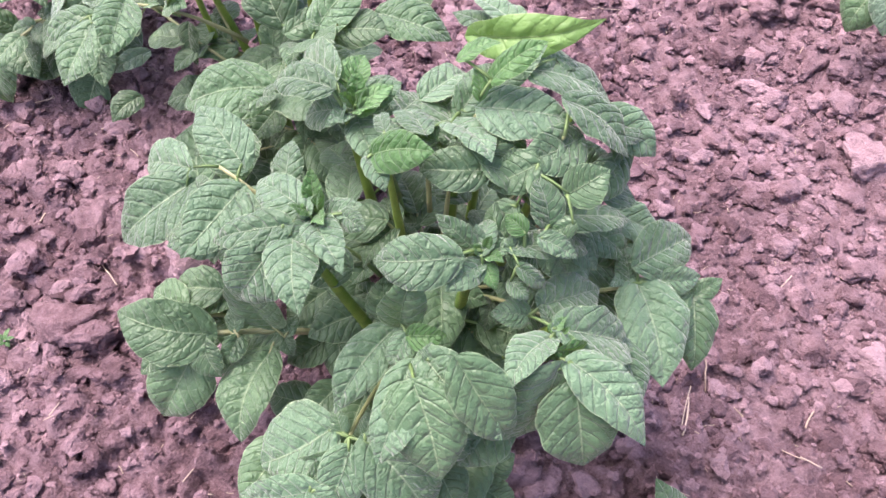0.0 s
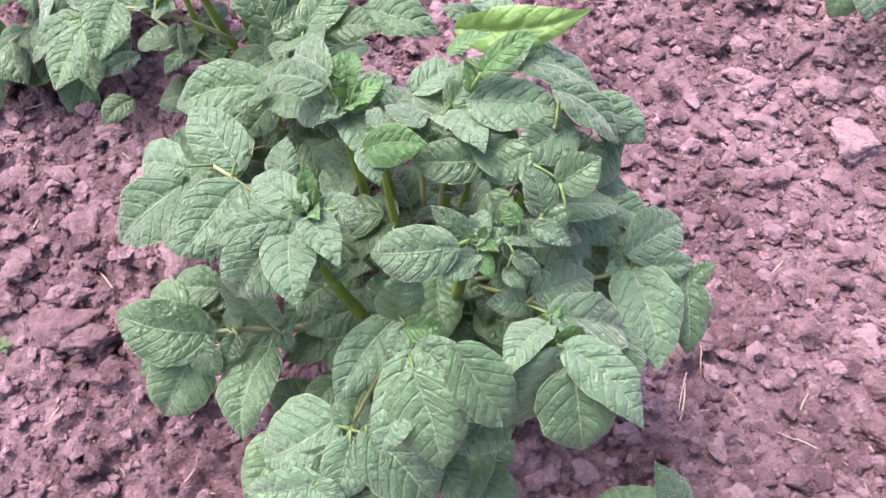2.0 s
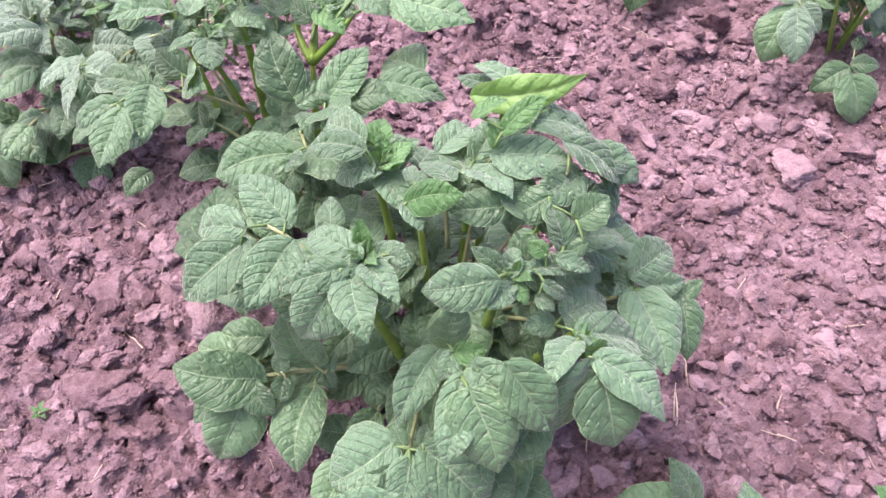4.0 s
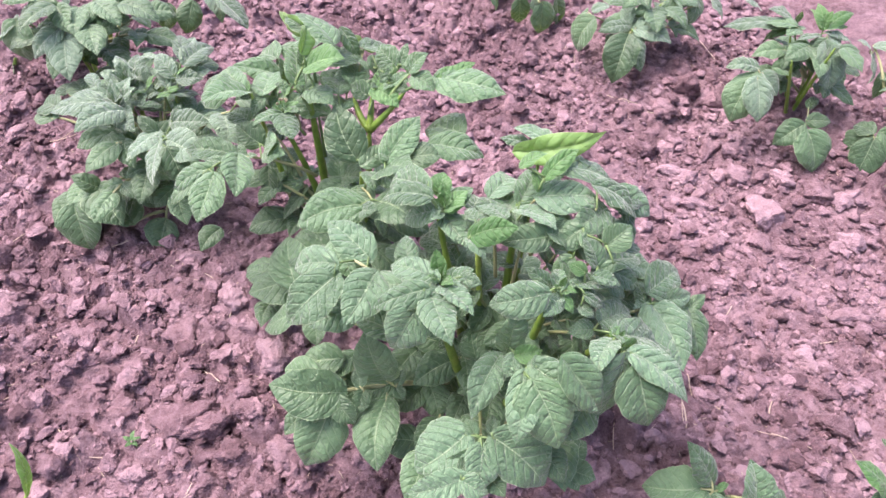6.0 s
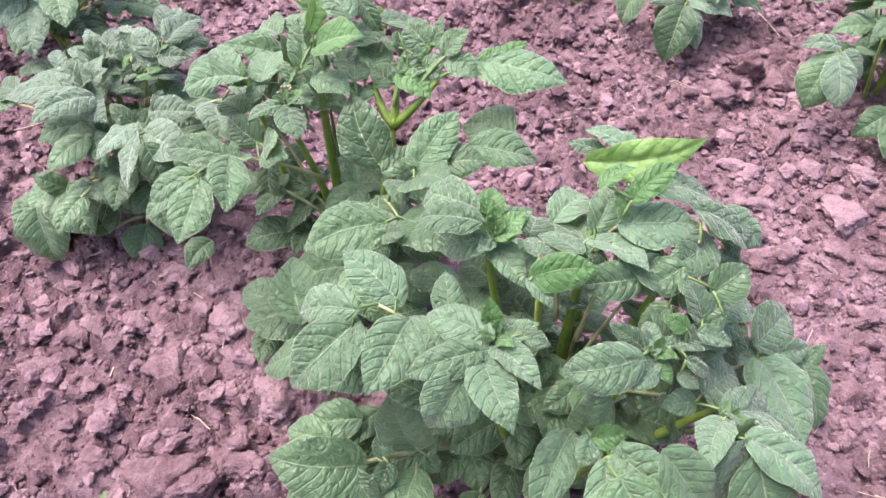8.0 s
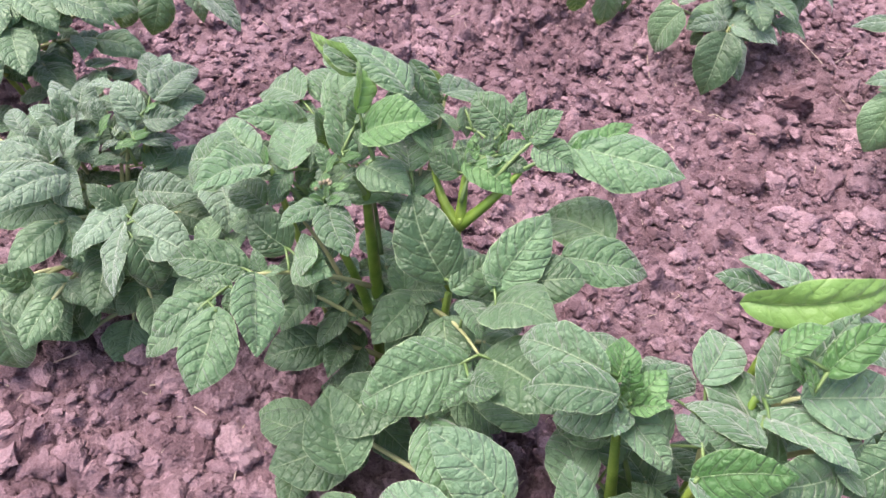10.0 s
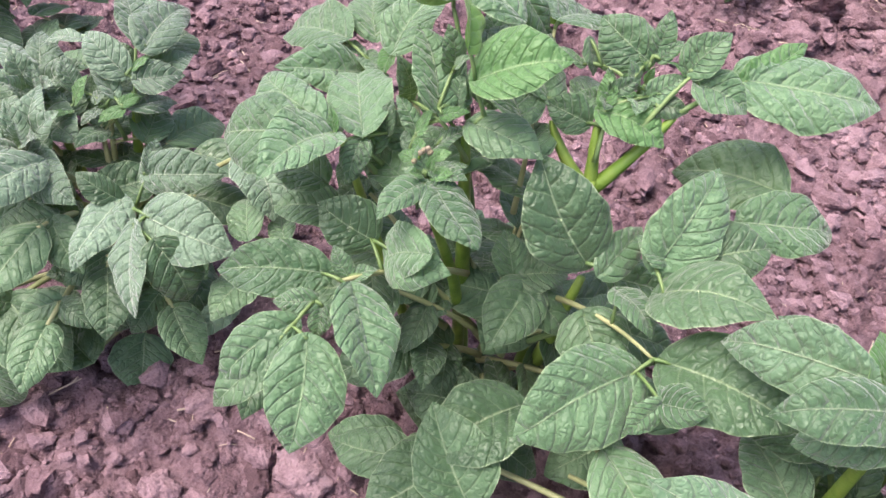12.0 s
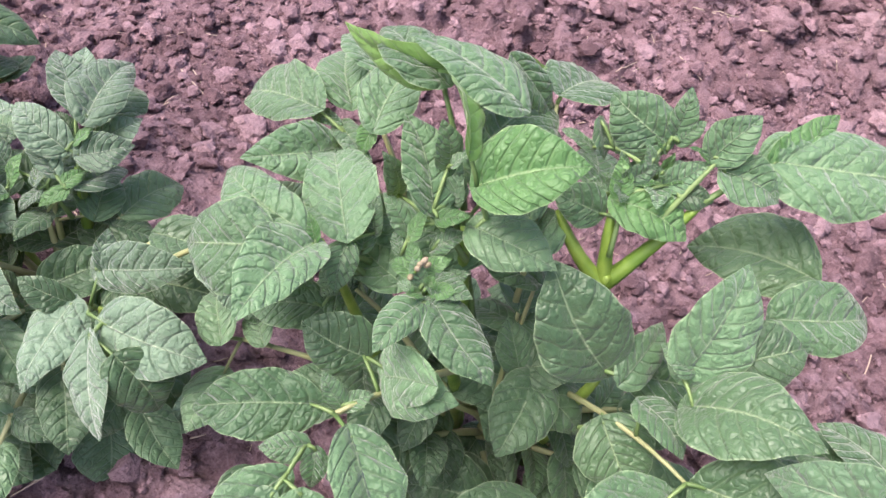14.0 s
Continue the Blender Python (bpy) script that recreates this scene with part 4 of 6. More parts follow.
leaflet(lf, (-0.188, 0.527, 0.191), (-0.185, 0.512, 0.157), w=0.69, mat=LEAF_LOW_SHADED)
leaflet(lf, (-0.177, 0.483, 0.259), (-0.190, 0.510, 0.214), w=0.50)
lf = leaf(plant_b, (-0.145, 0.520, 0.240), (-0.168, 0.513, 0.270))
leaflet(lf, (-0.165, 0.516, 0.271), (-0.159, 0.470, 0.274), w=0.56, up=(0.00, 0.06, 1.00))
leaflet(lf, (-0.169, 0.516, 0.272), (-0.198, 0.502, 0.270), w=0.52, up=(-0.05, -0.02, 1.00))
leaflet(lf, (-0.168, 0.513, 0.270), (-0.153, 0.507, 0.273), w=0.6)
rosette(plant_b, (-0.168, 0.519, 0.276), 0.014, 6, (-0.2, -0.3, 1), 21)
lf = leaf(plant_b, (-0.175, 0.555, 0.230), (-0.207, 0.564, 0.270))
leaflet(lf, (-0.203, 0.560, 0.270), (-0.248, 0.527, 0.282), w=0.54, up=(0.22, 0.07, 0.97))
leaflet(lf, (-0.221, 0.565, 0.270), (-0.257, 0.594, 0.248), w=0.85, up=(-0.66, -0.32, 0.68))
lf = leaf(plant_b, (-0.175, 0.560, 0.240), (-0.200, 0.561, 0.264))
leaflet(lf, (-0.208, 0.568, 0.273), (-0.228, 0.620, 0.265), w=0.50, up=(-0.34, 0.02, 0.94))
leaflet(lf, (-0.187, 0.563, 0.264), (-0.169, 0.632, 0.248), w=0.50, up=(-0.17, 0.28, 0.95))
leaflet(lf, (-0.187, 0.561, 0.262), (-0.199, 0.544, 0.250), w=0.69, up=(-0.36, -0.33, 0.88))
leaflet(lf, (-0.203, 0.560, 0.270), (-0.202, 0.573, 0.277), w=0.5, mat=LEAF_YOUNG)
leaflet(lf, (-0.173, 0.562, 0.260), (-0.168, 0.573, 0.275), w=0.5, mat=LEAF_LOW_SHADED)
leaflet(lf, (-0.180, 0.561, 0.250), (-0.172, 0.576, 0.265), w=0.5)
leaflet(lf, (-0.199, 0.563, 0.262), (-0.212, 0.557, 0.264), w=0.56)
leaflet(lf, (-0.188, 0.561, 0.249), (-0.203, 0.550, 0.240), w=0.7, mat=LEAF_LOW_SHADED)
lf = leaf(plant_b, (-0.150, 0.560, 0.220), (-0.161, 0.635, 0.248))
leaflet(lf, (-0.165, 0.630, 0.244), (-0.220, 0.621, 0.265), w=0.52, up=(0.37, -0.27, 0.89))
leaflet(lf, (-0.170, 0.651, 0.254), (-0.195, 0.708, 0.217), w=0.50, up=(-0.60, 0.24, 0.76))
leaflet(lf, (-0.153, 0.617, 0.269), (-0.115, 0.643, 0.286), w=0.67, up=(-0.35, -0.10, 0.93))
leaflet(lf, (-0.152, 0.619, 0.268), (-0.160, 0.614, 0.254), w=0.85, mat=LEAF_YOUNG)
leaflet(lf, (-0.150, 0.664, 0.239), (-0.159, 0.686, 0.253), w=0.42)
leaflet(lf, (-0.171, 0.657, 0.245), (-0.160, 0.640, 0.248), w=0.54)
leaflet(lf, (-0.161, 0.646, 0.244), (-0.161, 0.606, 0.257), w=0.37, mat=LEAF_LOW_SHADED)
leaflet(lf, (-0.159, 0.631, 0.247), (-0.161, 0.598, 0.258), w=0.37)
lf = leaf(plant_b, (-0.138, 0.535, 0.260), (-0.154, 0.549, 0.283))
leaflet(lf, (-0.152, 0.550, 0.286), (-0.152, 0.589, 0.310), w=0.63, up=(0.22, -0.50, 0.83))
leaflet(lf, (-0.159, 0.571, 0.273), (-0.167, 0.574, 0.303), w=0.44, mat=LEAF_LOW_SHADED, up=(0, -0.6, 0.8))
leaflet(lf, (-0.161, 0.552, 0.269), (-0.167, 0.570, 0.281), w=0.48)
leaflet(lf, (-0.163, 0.548, 0.271), (-0.153, 0.553, 0.286), w=0.5, mat=LEAF_YOUNG)
leaflet(lf, (-0.167, 0.530, 0.270), (-0.174, 0.544, 0.266), w=0.53, mat=LEAF_YOUNG)
leaflet(lf, (-0.164, 0.530, 0.271), (-0.150, 0.530, 0.275), w=0.6, mat=LEAF_YOUNG)
leaflet(lf, (-0.166, 0.532, 0.271), (-0.164, 0.546, 0.274), w=0.53, mat=LEAF_YOUNG)
leaflet(lf, (-0.163, 0.526, 0.271), (-0.152, 0.506, 0.280), w=0.54)
leaflet(lf, (-0.168, 0.522, 0.270), (-0.176, 0.530, 0.269), w=0.6)
leaflet(lf, (-0.152, 0.546, 0.285), (-0.141, 0.537, 0.294), w=0.58, mat=LEAF_YOUNG)
leaflet(lf, (-0.142, 0.561, 0.299), (-0.144, 0.569, 0.322), w=0.55, up=(0, -0.6, 0.8))
leaflet(lf, (-0.143, 0.557, 0.305), (-0.135, 0.556, 0.312), w=0.6)
leaflet(lf, (-0.141, 0.551, 0.285), (-0.138, 0.556, 0.302), w=0.6, mat=LEAF_LOW_SHADED)
leaflet(lf, (-0.155, 0.540, 0.269), (-0.140, 0.537, 0.281), w=0.6)
leaflet(lf, (-0.167, 0.545, 0.263), (-0.166, 0.557, 0.267), w=0.6)
lf = leaf(plant_b, (-0.130, 0.535, 0.280), (-0.140, 0.539, 0.307))
leaflet(lf, (-0.140, 0.540, 0.311), (-0.103, 0.520, 0.334), w=0.78, up=(-0.58, -0.17, 0.79), fold=0.34, mat=LEAF_YOUNG)
leaflet(lf, (-0.139, 0.537, 0.286), (-0.116, 0.502, 0.292), w=0.70, up=(-0.24, 0.00, 0.97), mat=LEAF_LOW_SHADED)
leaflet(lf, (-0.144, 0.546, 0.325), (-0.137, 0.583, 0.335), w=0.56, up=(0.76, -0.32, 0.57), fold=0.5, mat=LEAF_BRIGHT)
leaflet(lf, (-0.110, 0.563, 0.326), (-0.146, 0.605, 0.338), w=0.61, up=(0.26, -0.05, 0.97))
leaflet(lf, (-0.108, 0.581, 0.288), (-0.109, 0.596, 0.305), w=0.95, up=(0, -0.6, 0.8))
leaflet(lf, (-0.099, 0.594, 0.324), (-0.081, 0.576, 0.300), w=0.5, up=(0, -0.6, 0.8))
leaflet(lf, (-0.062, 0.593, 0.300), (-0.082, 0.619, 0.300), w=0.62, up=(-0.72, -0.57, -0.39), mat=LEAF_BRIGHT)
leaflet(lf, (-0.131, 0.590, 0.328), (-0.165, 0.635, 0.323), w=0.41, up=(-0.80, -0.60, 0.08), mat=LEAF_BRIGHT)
lf = leaf(plant_b, (-0.078, 0.509, 0.272), (-0.068, 0.526, 0.293))
leaflet(lf, (-0.072, 0.527, 0.291), (-0.049, 0.497, 0.289), w=0.71, up=(-0.31, -0.29, 0.91), mat=LEAF_YOUNG)
leaflet(lf, (-0.077, 0.525, 0.284), (-0.095, 0.543, 0.287), w=0.85, up=(-0.5, -0.6, 0.7))
leaflet(lf, (-0.052, 0.520, 0.302), (-0.035, 0.517, 0.316), w=0.6, up=(-0.5, -0.6, 0.7))
leaflet(lf, (-0.067, 0.530, 0.297), (-0.053, 0.528, 0.308), w=0.6, up=(-0.5, -0.6, 0.7))
leaflet(lf, (-0.070, 0.527, 0.292), (-0.066, 0.539, 0.306), w=0.55, up=(-0.5, -0.6, 0.7), mat=LEAF_YOUNG)
lf = leaf(plant_b, (-0.062, 0.508, 0.284), (-0.033, 0.516, 0.318))
leaflet(lf, (-0.033, 0.512, 0.315), (-0.014, 0.490, 0.312), w=0.81, up=(-0.29, -0.40, 0.87))
leaflet(lf, (-0.036, 0.518, 0.317), (-0.018, 0.519, 0.338), w=0.75, up=(-0.5, -0.6, 0.7))
leaflet(lf, (-0.050, 0.517, 0.301), (-0.037, 0.504, 0.304), w=0.7, up=(-0.5, -0.6, 0.7), mat=LEAF_LOW_SHADED)
leaflet(lf, (-0.036, 0.517, 0.316), (-0.042, 0.527, 0.318), w=0.6, mat=LEAF_YOUNG)
lf = leaf(plant_b, (-0.071, 0.523, 0.288), (-0.046, 0.536, 0.311))
leaflet(lf, (-0.045, 0.535, 0.311), (-0.063, 0.562, 0.322), w=0.85, up=(-0.5, -0.6, 0.7))
leaflet(lf, (-0.044, 0.536, 0.314), (-0.035, 0.546, 0.334), w=0.5, up=(-0.5, -0.6, 0.7))
leaflet(lf, (-0.065, 0.546, 0.303), (-0.049, 0.543, 0.316), w=0.65, up=(-0.5, -0.6, 0.7), mat=LEAF_LOW_SHADED)
leaflet(lf, (-0.069, 0.558, 0.312), (-0.068, 0.544, 0.298), w=0.8, mat=LEAF_LOW_SHADED)
leaflet(lf, (-0.046, 0.533, 0.308), (-0.050, 0.542, 0.314), w=0.6, mat=LEAF_YOUNG)
leaflet(lf, (-0.042, 0.533, 0.313), (-0.031, 0.533, 0.324), w=0.6, up=(-0.5, -0.6, 0.7))
leaflet(lf, (-0.073, 0.550, 0.301), (-0.084, 0.563, 0.305), w=0.6, mat=LEAF_LOW_SHADED)
rosette(plant_b, (-0.052, 0.525, 0.306), 0.013, 7, (0, -0.3, 1), 24)
rosette(plant_b, (-0.063, 0.531, 0.301), 0.011, 7, (0, -0.3, 1), 25)
lf = leaf(plant_b, (-0.041, 0.506, 0.302), (-0.006, 0.508, 0.312))
leaflet(lf, (-0.007, 0.511, 0.314), (0.058, 0.475, 0.317), w=0.59, up=(-0.17, -0.25, 0.95), fold=0.30)
leaflet(lf, (-0.007, 0.507, 0.312), (0.033, 0.516, 0.327), w=0.38, up=(0.1, -0.1, 1), mat=LEAF_YOUNG)
lf = leaf(plant_b, (-0.095, 0.475, 0.200), (-0.086, 0.409, 0.241), lift=0.006, radius=0.0019)
leaflet(lf, (-0.095, 0.467, 0.245), (-0.114, 0.507, 0.288), w=0.71, up=(-0.28, -0.76, 0.59), mat=LEAF_LOW_SHADED)
leaflet(lf, (-0.068, 0.449, 0.256), (-0.030, 0.475, 0.292), w=0.62, up=(-0.24, -0.65, 0.73))
leaflet(lf, (-0.021, 0.454, 0.272), (0.034, 0.438, 0.267), w=0.60, up=(0.00, -0.31, 0.95))
leaflet(lf, (-0.071, 0.437, 0.251), (-0.051, 0.394, 0.288), w=0.69, up=(-0.59, 0.36, 0.72), mat=LEAF_LOW_SHADED)
leaflet(lf, (-0.086, 0.449, 0.243), (-0.083, 0.418, 0.246), w=0.70, up=(0.04, 0.11, 0.99))
leaflet(lf, (-0.052, 0.444, 0.261), (-0.012, 0.436, 0.271), mat=LEAF_LOW_SHADED, w=0.8)
leaflet(lf, (0.014, 0.466, 0.271), (-0.015, 0.514, 0.244), w=0.69, up=(-0.53, 0.14, 0.84), mat=LEAF_LOW_SHADED)
leaflet(lf, (-0.063, 0.448, 0.260), (-0.072, 0.465, 0.262), w=0.9)
leaflet(lf, (-0.091, 0.459, 0.245), (-0.057, 0.476, 0.253), w=0.57, mat=LEAF_LOW_SHADED)
leaflet(lf, (-0.095, 0.407, 0.237), (-0.161, 0.396, 0.225), w=0.68, up=(-0.05, -0.57, 0.82))
leaflet(lf, (-0.081, 0.406, 0.241), (-0.052, 0.353, 0.262), w=0.71, up=(-0.53, 0.05, 0.85), mat=LEAF_LOW_SHADED)
leaflet(lf, (-0.099, 0.386, 0.248), (-0.087, 0.371, 0.262), w=0.83, up=(-0.76, 0.00, 0.65))
leaflet(lf, (-0.097, 0.385, 0.249), (-0.117, 0.380, 0.237), w=0.6)
leaflet(lf, (-0.097, 0.385, 0.249), (-0.096, 0.393, 0.251), w=0.8)
leaflet(lf, (-0.096, 0.452, 0.220), (-0.095, 0.416, 0.206), w=1.00, up=(-0.40, -0.34, 0.85), mat=LEAF_LOW_SHADED)
lf = leaf(plant_b, (-0.105, 0.485, 0.170), (-0.111, 0.497, 0.195), lift=0.004)
leaflet(lf, (-0.104, 0.491, 0.196), (-0.141, 0.462, 0.188), w=0.72, up=(-0.09, -0.17, 0.98), mat=LEAF_LOW_SHADED)
leaflet(lf, (-0.112, 0.497, 0.195), (-0.110, 0.522, 0.210), mat=LEAF_LOW_SHADED, w=0.8)
leaflet(lf, (-0.112, 0.498, 0.196), (-0.092, 0.456, 0.186), mat=LEAF_LOW_SHADED, w=0.7)
leaflet(lf, (-0.112, 0.498, 0.195), (-0.084, 0.486, 0.204), mat=LEAF_LOW_SHADED, w=0.9)
low_leaf(plant_b, 180, 0.05, 0.09, 0.045, 41)
low_leaf(plant_b, 310, 0.06, 0.08, 0.042, 42)
low_leaf(plant_b, 0, 0.06, 0.1, 0.045, 43)
low_leaf(plant_b, 40, 0.07, 0.1, 0.045, 44)
low_leaf(plant_b, 90, 0.05, 0.12, 0.045, 45)
low_leaf(plant_b, 140, 0.06, 0.12, 0.045, 46)
low_leaf(plant_b, 60, 0.03, 0.16, 0.04, 47)
low_leaf(plant_b, 160, 0.08, 0.13, 0.04, 48)
low_leaf(plant_b, 330, 0.07, 0.12, 0.042, 49)
lf = leaf(plant_b, (-0.140, 0.510, 0.130), (-0.239, 0.576, 0.170))
leaflet(lf, (-0.197, 0.565, 0.200), (-0.233, 0.580, 0.195), w=0.8, mat=LEAF_LOW_SHADED)
leaflet(lf, (-0.250, 0.573, 0.180), (-0.243, 0.611, 0.175), w=0.61, mat=LEAF_LOW_SHADED)
leaflet(lf, (-0.230, 0.564, 0.180), (-0.226, 0.592, 0.175), w=0.59, mat=LEAF_LOW_SHADED)
leaflet(lf, (-0.251, 0.570, 0.150), (-0.281, 0.546, 0.145), w=0.8, mat=LEAF_LOW_SHADED)
leaflet(lf, (-0.159, 0.549, 0.180), (-0.167, 0.583, 0.175), w=0.70, mat=LEAF_LOW_SHADED)
leaflet(lf, (-0.208, 0.576, 0.200), (-0.218, 0.601, 0.195), w=0.65, mat=LEAF_LOW_SHADED)
leaflet(lf, (-0.178, 0.577, 0.210), (-0.197, 0.569, 0.205), w=0.8, mat=LEAF_LOW_SHADED)
leaflet(lf, (-0.172, 0.565, 0.200), (-0.176, 0.593, 0.195), w=0.55, mat=LEAF_LOW_SHADED)
lf = leaf(plant_b, (-0.115, 0.490, 0.090), (-0.120, 0.467, 0.081))
leaflet(lf, (-0.119, 0.466, 0.085), (-0.173, 0.499, 0.077), w=0.75, mat=LEAF_LOW_SHADED)
leaflet(lf, (-0.104, 0.473, 0.085), (-0.100, 0.506, 0.077), w=0.71, mat=LEAF_LOW_SHADED)
leaflet(lf, (-0.183, 0.459, 0.085), (-0.225, 0.484, 0.077), w=0.75, mat=LEAF_LOW_SHADED)
leaflet(lf, (-0.159, 0.458, 0.085), (-0.141, 0.443, 0.077), w=0.8, mat=LEAF_LOW_SHADED)
leaflet(lf, (-0.128, 0.466, 0.085), (-0.109, 0.443, 0.077), w=0.7, mat=LEAF_LOW_SHADED)
lf = leaf(plant_b, (-0.110, 0.485, 0.120), (-0.074, 0.519, 0.136))
leaflet(lf, (-0.073, 0.520, 0.140), (-0.124, 0.485, 0.132), w=0.78, mat=LEAF_LOW_SHADED)
leaflet(lf, (-0.043, 0.513, 0.139), (-0.071, 0.479, 0.132), w=0.69, up=(-0.04, -0.16, 0.99), mat=LEAF_LOW_SHADED)
leaflet(lf, (-0.058, 0.551, 0.140), (-0.078, 0.579, 0.132), w=0.8, mat=LEAF_LOW_SHADED)
leaflet(lf, (-0.103, 0.527, 0.140), (-0.071, 0.566, 0.132), w=0.45, mat=LEAF_LOW_SHADED)

# the plant further along the row
plant_c = plant("c", (-0.325, 0.672), "spreading green potato plant with drooping lower leaves on the hilled row")
LEAF_OF[plant_c] = LEAF_GREYER
stem(plant_c, (-0.298, 0.712, 0.180), 0.0055, (0.005, 0.01, 0))
stem(plant_c, (-0.360, 0.690, 0.160), 0.005, (-0.01, 0, 0))
stem(plant_c, (-0.305, 0.625, 0.160), 0.005, (0.005, -0.01, 0))
stem(plant_c, (-0.355, 0.730, 0.165), 0.0045, (-0.005, 0.015, 0))
lf = leaf(plant_c, (-0.300, 0.705, 0.160), (-0.296, 0.714, 0.189))
leaflet(lf, (-0.289, 0.731, 0.206), (-0.291, 0.772, 0.218), w=0.60, up=(0.23, -0.27, 0.93))
leaflet(lf, (-0.286, 0.723, 0.205), (-0.250, 0.766, 0.206), w=0.60, up=(0.17, -0.14, 0.98))
leaflet(lf, (-0.281, 0.743, 0.204), (-0.275, 0.777, 0.211), w=0.55, up=(0, -0.6, 0.8))
leaflet(lf, (-0.290, 0.718, 0.186), (-0.255, 0.727, 0.194), w=0.62, up=(0, -0.6, 0.8))
leaflet(lf, (-0.300, 0.716, 0.191), (-0.320, 0.746, 0.208), w=0.63, up=(-0.03, -0.48, 0.88))
leaflet(lf, (-0.296, 0.711, 0.191), (-0.264, 0.708, 0.194), w=0.75, up=(-0.11, -0.41, 0.91))
leaflet(lf, (-0.303, 0.702, 0.176), (-0.270, 0.724, 0.159), w=0.56)
leaflet(lf, (-0.296, 0.717, 0.195), (-0.282, 0.720, 0.204), w=0.66, mat=LEAF_YOUNG)
leaflet(lf, (-0.293, 0.725, 0.194), (-0.300, 0.740, 0.201), w=0.56, mat=LEAF_LOW_SHADED)
lf = leaf(plant_c, (-0.310, 0.700, 0.150), (-0.318, 0.706, 0.181))
leaflet(lf, (-0.322, 0.745, 0.201), (-0.348, 0.762, 0.191), w=0.33)
leaflet(lf, (-0.333, 0.721, 0.180), (-0.336, 0.736, 0.198), w=0.62)
leaflet(lf, (-0.310, 0.708, 0.181), (-0.321, 0.736, 0.194), w=0.50)
leaflet(lf, (-0.336, 0.712, 0.176), (-0.324, 0.721, 0.192), w=0.55, mat=LEAF_YOUNG)
leaflet(lf, (-0.306, 0.699, 0.178), (-0.324, 0.695, 0.174), w=0.66, mat=LEAF_YOUNG)
leaflet(lf, (-0.308, 0.701, 0.180), (-0.293, 0.709, 0.179), w=0.62, mat=LEAF_YOUNG)
leaflet(lf, (-0.339, 0.711, 0.173), (-0.355, 0.694, 0.180), w=0.49, mat=LEAF_YOUNG)
leaflet(lf, (-0.320, 0.705, 0.176), (-0.335, 0.697, 0.172), w=0.6)
leaflet(lf, (-0.323, 0.706, 0.180), (-0.313, 0.715, 0.187), w=0.6)
leaflet(lf, (-0.342, 0.718, 0.174), (-0.352, 0.729, 0.178), w=0.54)
leaflet(lf, (-0.320, 0.698, 0.163), (-0.339, 0.677, 0.175), w=0.48, mat=LEAF_LOW_SHADED)
rosette(plant_c, (-0.359, 0.726, 0.178), 0.032, 9, (-0.1, -0.3, 1), 33, LEAF_GREYER)
rosette(plant_c, (-0.368, 0.671, 0.185), 0.030, 9, (-0.2, -0.3, 1), 34, LEAF_GREYER)
lf = leaf(plant_c, (-0.310, 0.640, 0.140), (-0.310, 0.615, 0.175))
leaflet(lf, (-0.301, 0.640, 0.177), (-0.252, 0.615, 0.192), w=0.51, up=(-0.42, -0.33, 0.84))
leaflet(lf, (-0.304, 0.605, 0.178), (-0.260, 0.564, 0.180), w=0.70, up=(-0.42, -0.40, 0.81))
leaflet(lf, (-0.316, 0.627, 0.173), (-0.352, 0.588, 0.166), w=0.58, up=(-0.27, 0.08, 0.96))
leaflet(lf, (-0.311, 0.600, 0.179), (-0.321, 0.552, 0.153), w=0.50, up=(-0.55, -0.31, 0.78))
leaflet(lf, (-0.301, 0.581, 0.182), (-0.289, 0.560, 0.145), mat=LEAF_LOW_SHADED, w=0.75)
leaflet(lf, (-0.297, 0.638, 0.178), (-0.289, 0.654, 0.192), w=0.6)
leaflet(lf, (-0.317, 0.626, 0.172), (-0.338, 0.640, 0.188), w=0.6, mat=LEAF_LOW_SHADED)
lf = leaf(plant_c, (-0.340, 0.680, 0.130), (-0.380, 0.671, 0.185))
leaflet(lf, (-0.378, 0.671, 0.186), (-0.444, 0.672, 0.174))
leaflet(lf, (-0.357, 0.654, 0.186), (-0.404, 0.612, 0.193), w=0.5)
leaflet(lf, (-0.395, 0.718, 0.176), (-0.410, 0.754, 0.176), w=0.43)
leaflet(lf, (-0.358, 0.725, 0.178), (-0.378, 0.781, 0.185), w=0.34)
lf = leaf(plant_c, (-0.340, 0.660, 0.080), (-0.401, 0.625, 0.092))
leaflet(lf, (-0.402, 0.626, 0.093), (-0.373, 0.576, 0.072), w=0.87, mat=LEAF_LOW_SHADED)
leaflet(lf, (-0.430, 0.607, 0.080), (-0.422, 0.584, 0.020), w=0.85, mat=LEAF_LOW_SHADED)
leaflet(lf, (-0.346, 0.597, 0.098), (-0.332, 0.590, 0.084), w=0.7, mat=LEAF_LOW_SHADED)
leaflet(lf, (-0.400, 0.625, 0.092), (-0.430, 0.629, 0.110), w=0.7, mat=LEAF_LOW_SHADED)
lf = leaf(plant_c, (-0.325, 0.640, 0.050), (-0.327, 0.601, 0.048))
leaflet(lf, (-0.327, 0.603, 0.050), (-0.340, 0.575, 0.021), w=1.00, up=(-0.00, -0.71, 0.71), mat=LEAF_LOW_SHADED)
low_leaf(plant_c, 190, 0.05, 0.1, 0.042, 61)
low_leaf(plant_c, 225, 0.06, 0.11, 0.042, 62)
low_leaf(plant_c, 260, 0.06, 0.08, 0.04, 63)
low_leaf(plant_c, 300, 0.05, 0.09, 0.04, 64)
low_leaf(plant_c, 330, 0.06, 0.1, 0.04, 65)
low_leaf(plant_c, 30, 0.05, 0.1, 0.042, 66)
low_leaf(plant_c, 90, 0.05, 0.1, 0.042, 67)
